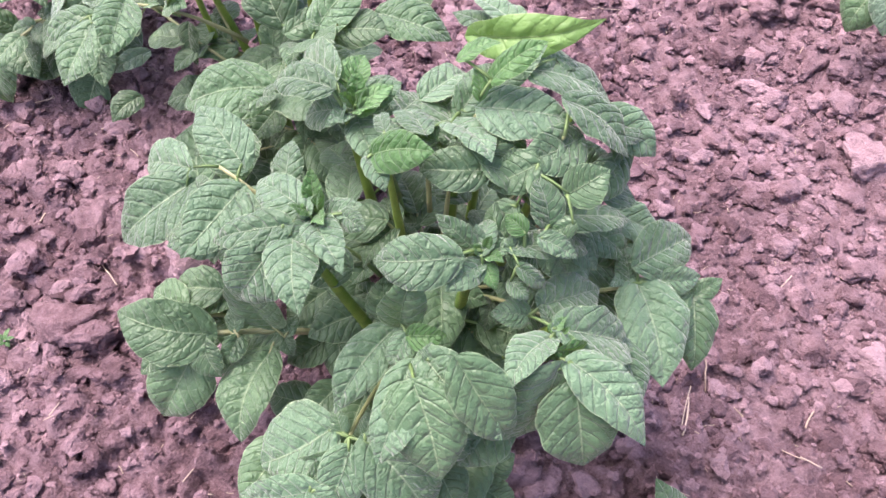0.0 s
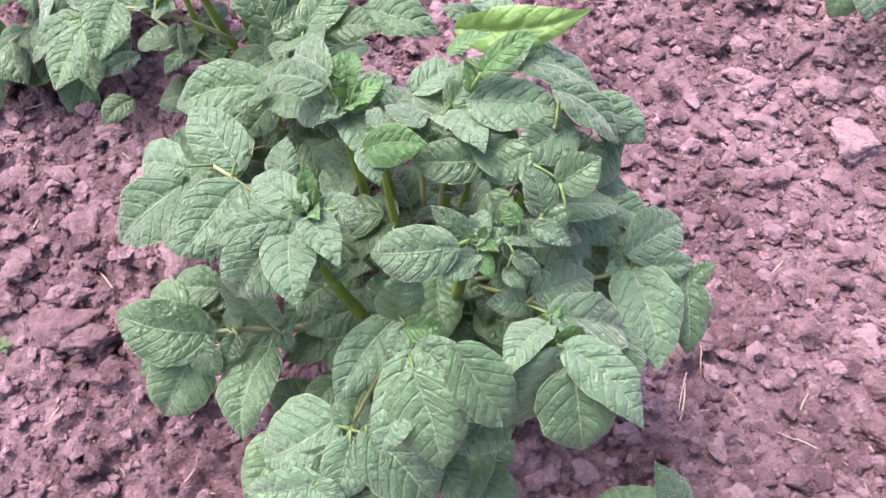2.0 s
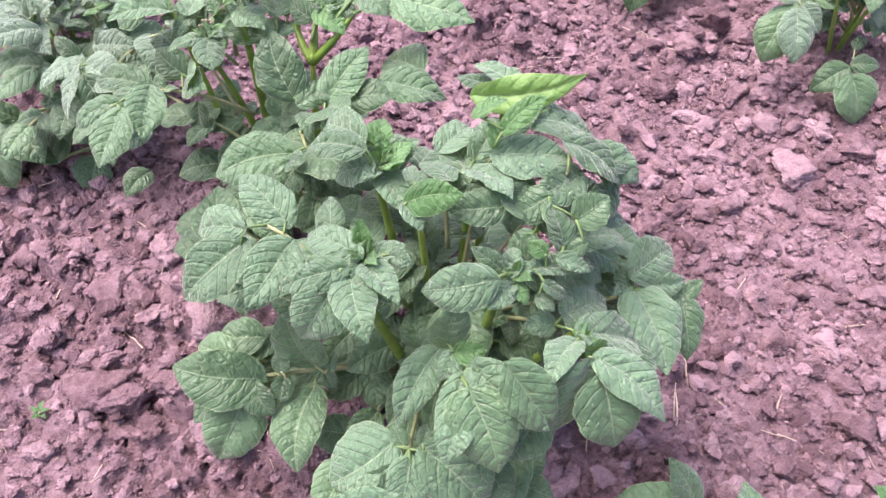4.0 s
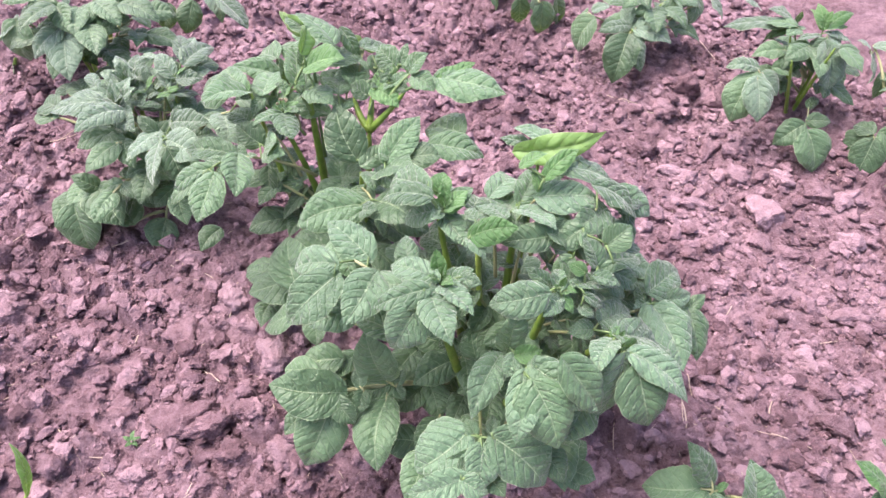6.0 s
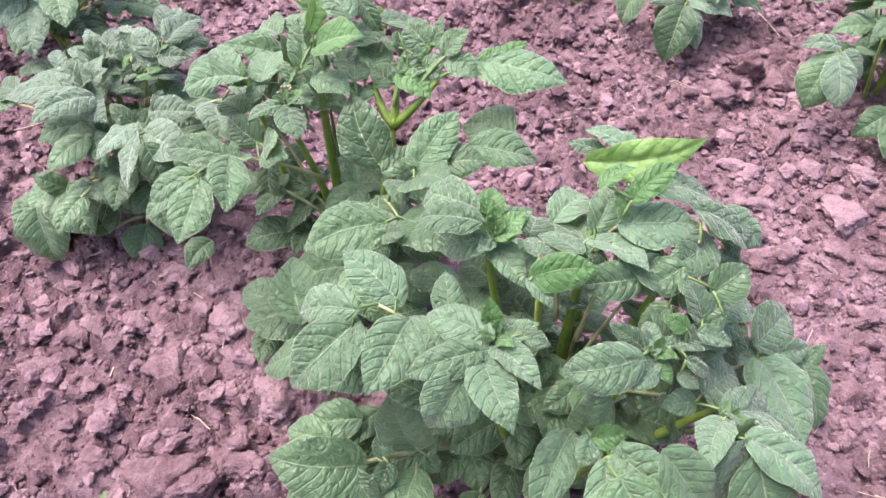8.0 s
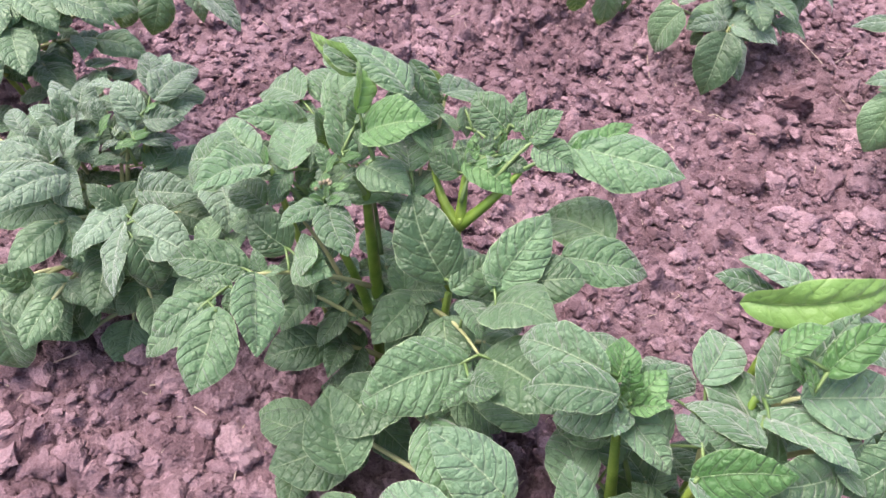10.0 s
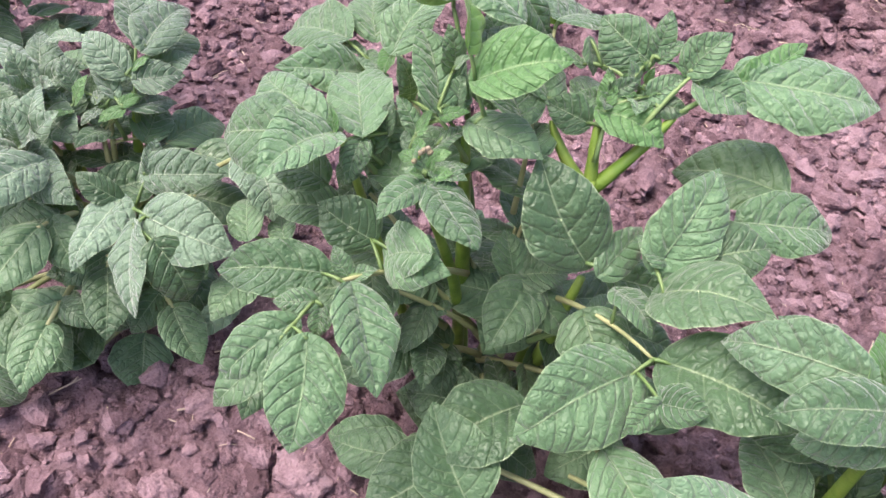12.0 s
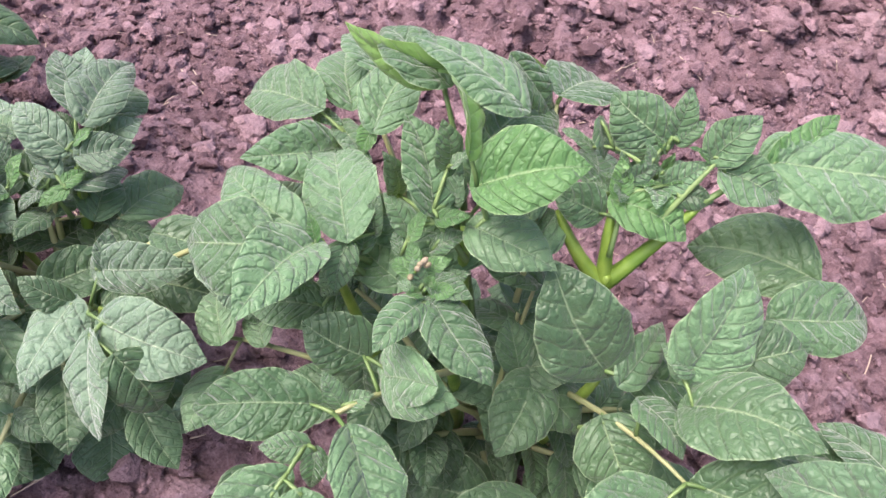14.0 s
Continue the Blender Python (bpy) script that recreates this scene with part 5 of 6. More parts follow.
low_leaf(plant_c, 150, 0.06, 0.1, 0.042, 68)
low_leaf(plant_c, 240, 0.1, 0.07, 0.036, 69)
low_leaf(plant_c, 285, 0.09, 0.06, 0.036, 70)
lf = leaf(plant_c, (-0.320, 0.640, 0.090), (-0.309, 0.639, 0.096))
leaflet(lf, (-0.304, 0.638, 0.101), (-0.279, 0.580, 0.093), w=0.73, up=(0.21, -0.04, 0.98), mat=LEAF_LOW_SHADED)
leaflet(lf, (-0.349, 0.612, 0.100), (-0.318, 0.587, 0.092), w=0.73, mat=LEAF_LOW_SHADED)
leaflet(lf, (-0.343, 0.631, 0.100), (-0.370, 0.632, 0.092), w=0.75, mat=LEAF_LOW_SHADED)
leaflet(lf, (-0.252, 0.528, 0.100), (-0.274, 0.501, 0.092), w=0.75, mat=LEAF_LOW_SHADED)
leaflet(lf, (-0.258, 0.591, 0.100), (-0.294, 0.566, 0.092), w=0.45)
lf = leaf(plant_c, (-0.330, 0.620, 0.050), (-0.363, 0.587, 0.061))
leaflet(lf, (-0.362, 0.586, 0.065), (-0.400, 0.659, 0.057), w=0.57, mat=LEAF_LOW_SHADED)
leaflet(lf, (-0.385, 0.632, 0.065), (-0.420, 0.596, 0.057), w=0.8, mat=LEAF_LOW_SHADED)

# the plant at the end of the row
plant_d = plant("plant_d", (-0.440, 0.930), "leafy green potato plant partly in view at the row's end")
LEAF_OF[plant_d] = LEAF_GREYER
stem(plant_d, (-0.450, 0.860, 0.160), 0.0038)
stem(plant_d, (-0.400, 0.940, 0.180), 0.0038)
stem(plant_d, (-0.470, 0.950, 0.170), 0.0038)
lf = leaf(plant_d, (-0.448, 0.901, 0.119), (-0.454, 0.877, 0.170))
leaflet(lf, (-0.458, 0.869, 0.166), (-0.454, 0.812, 0.128), w=0.75)
leaflet(lf, (-0.464, 0.875, 0.171), (-0.503, 0.850, 0.140), w=0.6)
leaflet(lf, (-0.439, 0.896, 0.171), (-0.405, 0.857, 0.150), w=0.72)
leaflet(lf, (-0.458, 0.885, 0.170), (-0.484, 0.876, 0.180), w=0.7)
leaflet(lf, (-0.447, 0.891, 0.175), (-0.469, 0.912, 0.190), w=0.67)
lf = leaf(plant_d, (-0.491, 0.929, 0.112), (-0.532, 0.929, 0.160))
leaflet(lf, (-0.529, 0.913, 0.162), (-0.530, 0.906, 0.100), mat=LEAF_LOW_SHADED, w=0.9)
leaflet(lf, (-0.529, 0.920, 0.161), (-0.568, 0.937, 0.120), w=0.56)
leaflet(lf, (-0.527, 0.937, 0.159), (-0.484, 0.923, 0.180), w=0.56)
leaflet(lf, (-0.561, 0.939, 0.081), (-0.563, 0.955, 0.030), w=0.59, mat=LEAF_LOW_SHADED)
lf = leaf(plant_d, (-0.405, 0.916, 0.126), (-0.377, 0.904, 0.180))
leaflet(lf, (-0.384, 0.896, 0.180), (-0.379, 0.891, 0.165), w=0.9)
leaflet(lf, (-0.384, 0.913, 0.180), (-0.410, 0.897, 0.180), w=0.8)
leaflet(lf, (-0.293, 0.965, 0.161), (-0.307, 0.943, 0.120), mat=LEAF_LOW_SHADED, w=0.8)
leaflet(lf, (-0.331, 0.994, 0.141), (-0.346, 0.988, 0.100), mat=LEAF_LOW_SHADED, w=0.8)
leaflet(lf, (-0.250, 0.935, 0.181), (-0.211, 0.904, 0.150), w=0.7)
leaflet(lf, (-0.266, 0.953, 0.181), (-0.248, 0.922, 0.150), w=0.7)
low_leaf(plant_d, 200, 0.06, 0.1, 0.045, 81)
low_leaf(plant_d, 250, 0.06, 0.09, 0.045, 82)
low_leaf(plant_d, 300, 0.07, 0.09, 0.045, 83)
low_leaf(plant_d, 340, 0.09, 0.1, 0.045, 84)
low_leaf(plant_d, 20, 0.08, 0.1, 0.045, 85)
low_leaf(plant_d, 150, 0.06, 0.1, 0.045, 86)
low_leaf(plant_d, 270, 0.03, 0.14, 0.045, 87)
low_leaf(plant_d, 310, 0.04, 0.15, 0.045, 88)
low_leaf(plant_d, 230, 0.05, 0.15, 0.05, 89)
low_leaf(plant_d, 285, 0.06, 0.13, 0.05, 90)
low_leaf(plant_d, 330, 0.07, 0.15, 0.05, 91)
low_leaf(plant_d, 10, 0.05, 0.16, 0.05, 92)
low_leaf(plant_d, 180, 0.05, 0.15, 0.05, 93)

# the next row, across the furrow
plant_e = plant("plant_e", (0.490, 1.030), "small green potato plant in the next hilled row")
LEAF_OF[plant_e] = LEAF_GREYER
stem(plant_e, (0.440, 0.965, 0.100), 0.0038)
stem(plant_e, (0.500, 1.000, 0.130), 0.0038)
stem(plant_e, (0.530, 1.040, 0.120), 0.0038)
lf = leaf(plant_e, (0.464, 0.997, 0.066), (0.442, 0.970, 0.095))
leaflet(lf, (0.430, 0.955, 0.092), (0.406, 0.919, 0.021), w=0.75, mat=LEAF_LOW_SHADED)
leaflet(lf, (0.442, 0.960, 0.091), (0.454, 0.916, 0.045), w=0.6)
leaflet(lf, (0.450, 0.976, 0.095), (0.509, 0.939, 0.089), w=0.6)
leaflet(lf, (0.440, 0.980, 0.100), (0.384, 0.980, 0.090), w=0.5)
leaflet(lf, (0.440, 0.969, 0.090), (0.430, 0.977, 0.080), w=0.7)
leaflet(lf, (0.456, 0.980, 0.100), (0.515, 0.979, 0.105), w=0.6)
leaflet(lf, (0.440, 0.989, 0.099), (0.452, 1.024, 0.120), w=0.63)
leaflet(lf, (0.423, 0.994, 0.071), (0.413, 0.999, 0.050), w=0.9, mat=LEAF_LOW_SHADED)
lf = leaf(plant_e, (0.431, 1.020, 0.070), (0.383, 1.012, 0.100))
leaflet(lf, (0.380, 1.002, 0.102), (0.363, 1.004, 0.034), w=0.8, mat=LEAF_LOW_SHADED)
leaflet(lf, (0.379, 1.031, 0.101), (0.373, 1.053, 0.060), w=0.44, mat=LEAF_LOW_SHADED)
leaflet(lf, (0.380, 1.013, 0.110), (0.411, 1.014, 0.120), w=0.7)
lf = leaf(plant_e, (0.536, 1.019, 0.084), (0.573, 1.011, 0.120))
leaflet(lf, (0.589, 1.032, 0.121), (0.576, 1.011, 0.080), w=0.8)
leaflet(lf, (0.615, 1.031, 0.121), (0.642, 1.012, 0.090), w=0.8)
leaflet(lf, (0.572, 1.032, 0.121), (0.543, 1.028, 0.100), w=0.7)
low_leaf(plant_e, 200, 0.05, 0.07, 0.045, 101)
low_leaf(plant_e, 240, 0.06, 0.06, 0.045, 102)
low_leaf(plant_e, 20, 0.05, 0.07, 0.045, 103)
low_leaf(plant_e, 330, 0.06, 0.06, 0.045, 104)
low_leaf(plant_e, 120, 0.05, 0.07, 0.045, 105)
low_leaf(plant_e, 260, 0.04, 0.1, 0.045, 106)
low_leaf(plant_e, 300, 0.04, 0.1, 0.045, 107)
low_leaf(plant_e, 210, 0.03, 0.12, 0.04, 108)
low_leaf(plant_e, 350, 0.05, 0.11, 0.045, 109)
plant_f = plant("plant_f", (0.690, 0.800), "sturdy green potato plant in the next hilled row")
LEAF_OF[plant_f] = LEAF_GREYER
stem(plant_f, (0.600, 0.745, 0.170), 0.0038)
stem(plant_f, (0.665, 0.745, 0.190), 0.0038)
stem(plant_f, (0.690, 0.790, 0.170), 0.0038)
stem(plant_f, (0.645, 0.830, 0.170), 0.0038)
lf = leaf(plant_f, (0.628, 0.786, 0.091), (0.578, 0.774, 0.130))
leaflet(lf, (0.573, 0.770, 0.127), (0.537, 0.746, 0.059), w=0.75, mat=LEAF_LOW_SHADED)
leaflet(lf, (0.571, 0.767, 0.126), (0.568, 0.718, 0.077), w=0.72)
leaflet(lf, (0.582, 0.774, 0.131), (0.610, 0.753, 0.100), w=0.7)
leaflet(lf, (0.576, 0.782, 0.135), (0.529, 0.796, 0.130), w=0.5)
leaflet(lf, (0.609, 0.788, 0.131), (0.673, 0.792, 0.110), w=0.45, mat=LEAF_LOW_SHADED)
lf = leaf(plant_f, (0.685, 0.795, 0.126), (0.681, 0.791, 0.180))
leaflet(lf, (0.682, 0.784, 0.177), (0.685, 0.739, 0.118), w=0.8)
leaflet(lf, (0.676, 0.784, 0.181), (0.663, 0.790, 0.140), w=0.75)
leaflet(lf, (0.688, 0.791, 0.181), (0.726, 0.784, 0.140), w=0.41)
leaflet(lf, (0.683, 0.796, 0.186), (0.747, 0.793, 0.160), w=0.23)
leaflet(lf, (0.676, 0.801, 0.180), (0.642, 0.806, 0.170), w=0.5)
lf = leaf(plant_f, (0.689, 0.807, 0.133), (0.687, 0.813, 0.190))
leaflet(lf, (0.681, 0.804, 0.189), (0.672, 0.830, 0.220), w=0.5, mat=LEAF_YOUNG)
leaflet(lf, (0.688, 0.807, 0.189), (0.735, 0.820, 0.210), w=0.45, mat=LEAF_YOUNG)
leaflet(lf, (0.681, 0.800, 0.190), (0.740, 0.824, 0.180), w=0.25, mat=LEAF_YOUNG)
leaflet(lf, (0.678, 0.804, 0.189), (0.663, 0.831, 0.210), w=0.4, mat=LEAF_YOUNG)
leaflet(lf, (0.682, 0.805, 0.189), (0.681, 0.803, 0.220), w=0.48, mat=LEAF_YOUNG)
lf = leaf(plant_f, (0.674, 0.827, 0.119), (0.661, 0.849, 0.170))
leaflet(lf, (0.662, 0.853, 0.171), (0.569, 0.901, 0.142), w=0.5)
leaflet(lf, (0.660, 0.858, 0.175), (0.617, 0.869, 0.190), w=0.57)
leaflet(lf, (0.664, 0.850, 0.174), (0.658, 0.841, 0.200), w=0.44)
leaflet(lf, (0.665, 0.849, 0.166), (0.622, 0.858, 0.140), w=0.5, mat=LEAF_LOW_SHADED)
leaflet(lf, (0.630, 0.906, 0.169), (0.585, 0.908, 0.190), w=0.42)
lf = leaf(plant_f, (0.671, 0.750, 0.045), (0.656, 0.710, 0.065))
leaflet(lf, (0.651, 0.699, 0.067), (0.667, 0.662, 0.012), w=0.95, mat=LEAF_LOW_SHADED)
leaflet(lf, (0.649, 0.713, 0.071), (0.607, 0.711, 0.035), w=0.75, mat=LEAF_LOW_SHADED)
leaflet(lf, (0.662, 0.723, 0.070), (0.700, 0.714, 0.074), w=0.7, mat=LEAF_LOW_SHADED)
leaflet(lf, (0.671, 0.746, 0.080), (0.706, 0.769, 0.080), w=0.43, mat=LEAF_LOW_SHADED)
low_leaf(plant_f, 160, 0.05, 0.07, 0.04, 121)
low_leaf(plant_f, 60, 0.06, 0.08, 0.042, 122)
low_leaf(plant_f, 0, 0.05, 0.09, 0.042, 123)
low_leaf(plant_f, 300, 0.04, 0.08, 0.042, 124)
low_leaf(plant_f, 100, 0.05, 0.1, 0.042, 125)
low_leaf(plant_f, 200, 0.04, 0.14, 0.042, 126)
low_leaf(plant_f, 240, 0.03, 0.13, 0.042, 127)
low_leaf(plant_f, 170, 0.06, 0.12, 0.042, 128)
low_leaf(plant_f, 280, 0.04, 0.15, 0.042, 129)
low_leaf(plant_f, 140, 0.05, 0.15, 0.042, 130)
plant_g = plant("plant_g", (0.800, 0.660), "green potato plant reaching in over the next row")
LEAF_OF[plant_g] = LEAF_GREYER
stem(plant_g, (0.760, 0.640, 0.120), 0.0038)
stem(plant_g, (0.800, 0.700, 0.150), 0.0038)
lf = leaf(plant_g, (0.776, 0.666, 0.049), (0.756, 0.671, 0.070))
leaflet(lf, (0.747, 0.665, 0.072), (0.733, 0.646, 0.010), w=0.8, mat=LEAF_LOW_SHADED)
leaflet(lf, (0.751, 0.679, 0.072), (0.729, 0.685, 0.020), w=0.9, mat=LEAF_LOW_SHADED)
leaflet(lf, (0.747, 0.672, 0.080), (0.739, 0.710, 0.070), w=0.71, mat=LEAF_LOW_SHADED)
leaflet(lf, (0.760, 0.673, 0.081), (0.799, 0.642, 0.050), w=0.8, mat=LEAF_LOW_SHADED)
leaflet(lf, (0.763, 0.600, 0.031), (0.751, 0.596, 0.010), w=0.8, mat=LEAF_LOW_SHADED)
lf = leaf(plant_g, (0.791, 0.737, 0.112), (0.784, 0.800, 0.160))
leaflet(lf, (0.777, 0.791, 0.151), (0.795, 0.775, 0.101), w=0.7)
leaflet(lf, (0.774, 0.792, 0.160), (0.753, 0.802, 0.170), w=0.8)
leaflet(lf, (0.782, 0.792, 0.160), (0.825, 0.780, 0.166), w=0.7)
leaflet(lf, (0.808, 0.778, 0.121), (0.804, 0.763, 0.080), w=0.6, mat=LEAF_LOW_SHADED)
low_leaf(plant_g, 0, 0.06, 0.1, 0.045, 141)
low_leaf(plant_g, 90, 0.06, 0.1, 0.045, 142)
low_leaf(plant_g, 300, 0.06, 0.08, 0.045, 143)
low_leaf(plant_g, 45, 0.08, 0.1, 0.045, 144)
low_leaf(plant_g, 200, 0.03, 0.1, 0.04, 145)
plant_h = plant("plant_h", (0.300, 1.270), "low green potato plant further along the next row")
LEAF_OF[plant_h] = LEAF_GREYER
stem(plant_h, (0.300, 1.250, 0.140), 0.0038)
stem(plant_h, (0.280, 1.270, 0.150), 0.0038)
lf = leaf(plant_h, (0.307, 1.178, 0.056), (0.312, 1.102, 0.080))
leaflet(lf, (0.323, 1.115, 0.072), (0.325, 1.104, 0.012), w=0.85, mat=LEAF_LOW_SHADED)
leaflet(lf, (0.304, 1.113, 0.081), (0.306, 1.107, 0.060), w=0.8)
leaflet(lf, (0.283, 1.132, 0.072), (0.289, 1.133, 0.020), w=0.75, mat=LEAF_LOW_SHADED)
leaflet(lf, (0.355, 1.131, 0.072), (0.366, 1.127, 0.015), w=0.68, mat=LEAF_LOW_SHADED)
leaflet(lf, (0.238, 1.174, 0.061), (0.259, 1.187, 0.020), w=0.59, mat=LEAF_LOW_SHADED)
low_leaf(plant_h, 230, 0.05, 0.08, 0.045, 161)
low_leaf(plant_h, 270, 0.05, 0.09, 0.045, 162)
low_leaf(plant_h, 310, 0.05, 0.08, 0.045, 163)
low_leaf(plant_h, 190, 0.06, 0.09, 0.045, 164)
low_leaf(plant_h, 0, 0.06, 0.09, 0.045, 165)
low_leaf(plant_h, 90, 0.06, 0.09, 0.045, 166)

# the young plants at the near end of the row
plant_i = plant("plant_i", (0.230, 0.125), "young green potato plant just coming up beside the big one")
stem(plant_i, (0.205, 0.125, 0.100), 0.0038)
lf = leaf(plant_i, (0.213, 0.123, 0.081), (0.199, 0.121, 0.115))
leaflet(lf, (0.200, 0.127, 0.119), (0.175, 0.151, 0.155), w=0.52)
leaflet(lf, (0.191, 0.125, 0.111), (0.145, 0.146, 0.090), w=0.8, mat=LEAF_LOW_SHADED)
leaflet(lf, (0.206, 0.122, 0.110), (0.221, 0.128, 0.110), w=0.44, mat=LEAF_YOUNG)
leaflet(lf, (0.197, 0.121, 0.110), (0.195, 0.089, 0.100), w=0.7)
leaflet(lf, (0.193, 0.123, 0.111), (0.173, 0.108, 0.090), w=0.7)
leaflet(lf, (0.192, 0.129, 0.110), (0.187, 0.132, 0.120), w=0.37)
lf = leaf(plant_i, (0.228, 0.108, 0.084), (0.226, 0.094, 0.120))
leaflet(lf, (0.227, 0.096, 0.119), (0.232, 0.132, 0.145), w=0.75, fold=0.5)
leaflet(lf, (0.229, 0.097, 0.121), (0.262, 0.085, 0.100), w=0.51)
leaflet(lf, (0.224, 0.095, 0.121), (0.213, 0.092, 0.100), w=0.67)
low_leaf(plant_i, 200, 0.03, 0.05, 0.03, 181)
low_leaf(plant_i, 320, 0.04, 0.05, 0.03, 182)
plant_j = plant("plant_j", (0.360, 0.060), "young green potato shoot at the near edge")
stem(plant_j, (0.345, 0.065, 0.090), 0.0038)
lf = leaf(plant_j, (0.372, 0.081, 0.070), (0.382, 0.099, 0.100))
leaflet(lf, (0.376, 0.097, 0.109), (0.344, 0.124, 0.130), w=0.71, mat=LEAF_YOUNG)
leaflet(lf, (0.384, 0.096, 0.100), (0.351, 0.077, 0.090), w=0.68)
leaflet(lf, (0.391, 0.100, 0.100), (0.429, 0.107, 0.100), w=0.56)
leaflet(lf, (0.393, 0.106, 0.099), (0.399, 0.119, 0.120), w=0.6)
leaflet(lf, (0.456, 0.169, 0.050), (0.455, 0.180, 0.050), w=0.9, mat=LEAF_LOW_SHADED)
low_leaf(plant_j, 0, 0.03, 0.05, 0.03, 201)
low_leaf(plant_j, 300, 0.03, 0.05, 0.03, 202)

# inner leaves below the crowns
lf = leaf(plant_a, (0.021, 0.312, 0.221), (0.014, 0.328, 0.279))
leaflet(lf, (0.012, 0.341, 0.298), (0.041, 0.369, 0.298), w=0.68)
leaflet(lf, (-0.002, 0.344, 0.280), (0.015, 0.380, 0.264), w=0.74)
leaflet(lf, (0.037, 0.315, 0.300), (0.070, 0.338, 0.286), w=0.77)
leaflet(lf, (0.032, 0.312, 0.290), (0.022, 0.359, 0.289), w=0.75)
leaflet(lf, (-0.009, 0.326, 0.255), (-0.011, 0.375, 0.247), w=0.76)
lf = leaf(plant_a, (0.004, 0.334, 0.185), (-0.015, 0.366, 0.232))
leaflet(lf, (-0.011, 0.374, 0.263), (-0.020, 0.408, 0.254), w=0.69)
leaflet(lf, (-0.014, 0.375, 0.244), (-0.022, 0.412, 0.234), w=0.69)
leaflet(lf, (-0.021, 0.348, 0.228), (-0.039, 0.383, 0.212), w=0.78)
leaflet(lf, (-0.015, 0.370, 0.216), (-0.019, 0.406, 0.211), w=0.74)
lf = leaf(plant_a, (0.005, 0.311, 0.154), (-0.023, 0.334, 0.201))
leaflet(lf, (-0.010, 0.341, 0.211), (-0.015, 0.377, 0.200), w=0.76)
leaflet(lf, (-0.037, 0.328, 0.204), (-0.036, 0.373, 0.205), w=0.73)
lf = leaf(plant_a, (0.038, 0.289, 0.158), (0.049, 0.289, 0.217))
leaflet(lf, (0.044, 0.315, 0.230), (0.017, 0.342, 0.223), w=0.73)
leaflet(lf, (0.070, 0.277, 0.249), (0.099, 0.246, 0.232), w=0.73)
leaflet(lf, (0.033, 0.273, 0.190), (-0.006, 0.299, 0.173), w=0.74, mat=LEAF_LOW_SHADED)
lf = leaf(plant_a, (0.030, 0.290, 0.223), (0.030, 0.289, 0.283))
leaflet(lf, (0.030, 0.289, 0.289), (0.015, 0.336, 0.276), w=0.76)
lf = leaf(plant_a, (0.080, 0.290, 0.216), (0.112, 0.291, 0.267))
leaflet(lf, (0.103, 0.306, 0.283), (0.138, 0.315, 0.277), w=0.78)
leaflet(lf, (0.127, 0.288, 0.272), (0.148, 0.316, 0.257), w=0.68)
leaflet(lf, (0.124, 0.302, 0.312), (0.144, 0.333, 0.306), w=0.74)
leaflet(lf, (0.113, 0.289, 0.246), (0.149, 0.269, 0.236), w=0.80)
leaflet(lf, (0.094, 0.269, 0.250), (0.109, 0.227, 0.248), w=0.72)
lf = leaf(plant_a, (0.091, 0.286, 0.171), (0.135, 0.283, 0.212))
leaflet(lf, (0.144, 0.315, 0.226), (0.187, 0.299, 0.214), w=0.72)
leaflet(lf, (0.145, 0.278, 0.224), (0.170, 0.307, 0.214), w=0.77)
leaflet(lf, (0.120, 0.277, 0.219), (0.167, 0.277, 0.206), w=0.74)
leaflet(lf, (0.131, 0.262, 0.205), (0.174, 0.264, 0.188), w=0.81)
lf = leaf(plant_a, (0.122, 0.269, 0.166), (0.172, 0.258, 0.197))
leaflet(lf, (0.172, 0.258, 0.203), (0.217, 0.261, 0.199), w=0.78)
lf = leaf(plant_a, (0.097, 0.240, 0.188), (0.134, 0.212, 0.226))
leaflet(lf, (0.134, 0.212, 0.232), (0.149, 0.177, 0.222), w=0.76)
lf = leaf(plant_a, (0.038, 0.214, 0.168), (0.043, 0.166, 0.203))
leaflet(lf, (0.065, 0.166, 0.224), (0.040, 0.138, 0.210), w=0.82)
leaflet(lf, (0.037, 0.178, 0.220), (0.046, 0.142, 0.220), w=0.70)
leaflet(lf, (0.027, 0.153, 0.183), (0.045, 0.122, 0.168), w=0.75, mat=LEAF_LOW_SHADED)
lf = leaf(plant_a, (0.042, 0.224, 0.123), (0.051, 0.172, 0.150))
leaflet(lf, (0.051, 0.172, 0.156), (0.049, 0.124, 0.150), w=0.77, mat=LEAF_LOW_SHADED)
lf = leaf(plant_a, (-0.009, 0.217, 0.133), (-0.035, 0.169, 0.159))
leaflet(lf, (-0.018, 0.197, 0.166), (-0.028, 0.160, 0.169), w=0.78, mat=LEAF_LOW_SHADED)
leaflet(lf, (-0.035, 0.161, 0.162), (-0.071, 0.133, 0.153), w=0.69, mat=LEAF_LOW_SHADED)
leaflet(lf, (-0.022, 0.152, 0.169), (-0.009, 0.118, 0.168), w=0.73, mat=LEAF_LOW_SHADED)
leaflet(lf, (-0.066, 0.167, 0.165), (-0.089, 0.130, 0.156), w=0.77, mat=LEAF_LOW_SHADED)
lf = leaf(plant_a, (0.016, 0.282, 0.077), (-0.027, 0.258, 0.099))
leaflet(lf, (-0.009, 0.253, 0.117), (-0.031, 0.220, 0.108), w=0.71, mat=LEAF_LOW_SHADED)
leaflet(lf, (-0.000, 0.263, 0.099), (-0.037, 0.288, 0.080), w=0.70, mat=LEAF_LOW_SHADED)
leaflet(lf, (-0.039, 0.234, 0.103), (-0.065, 0.208, 0.093), w=0.69, mat=LEAF_LOW_SHADED)
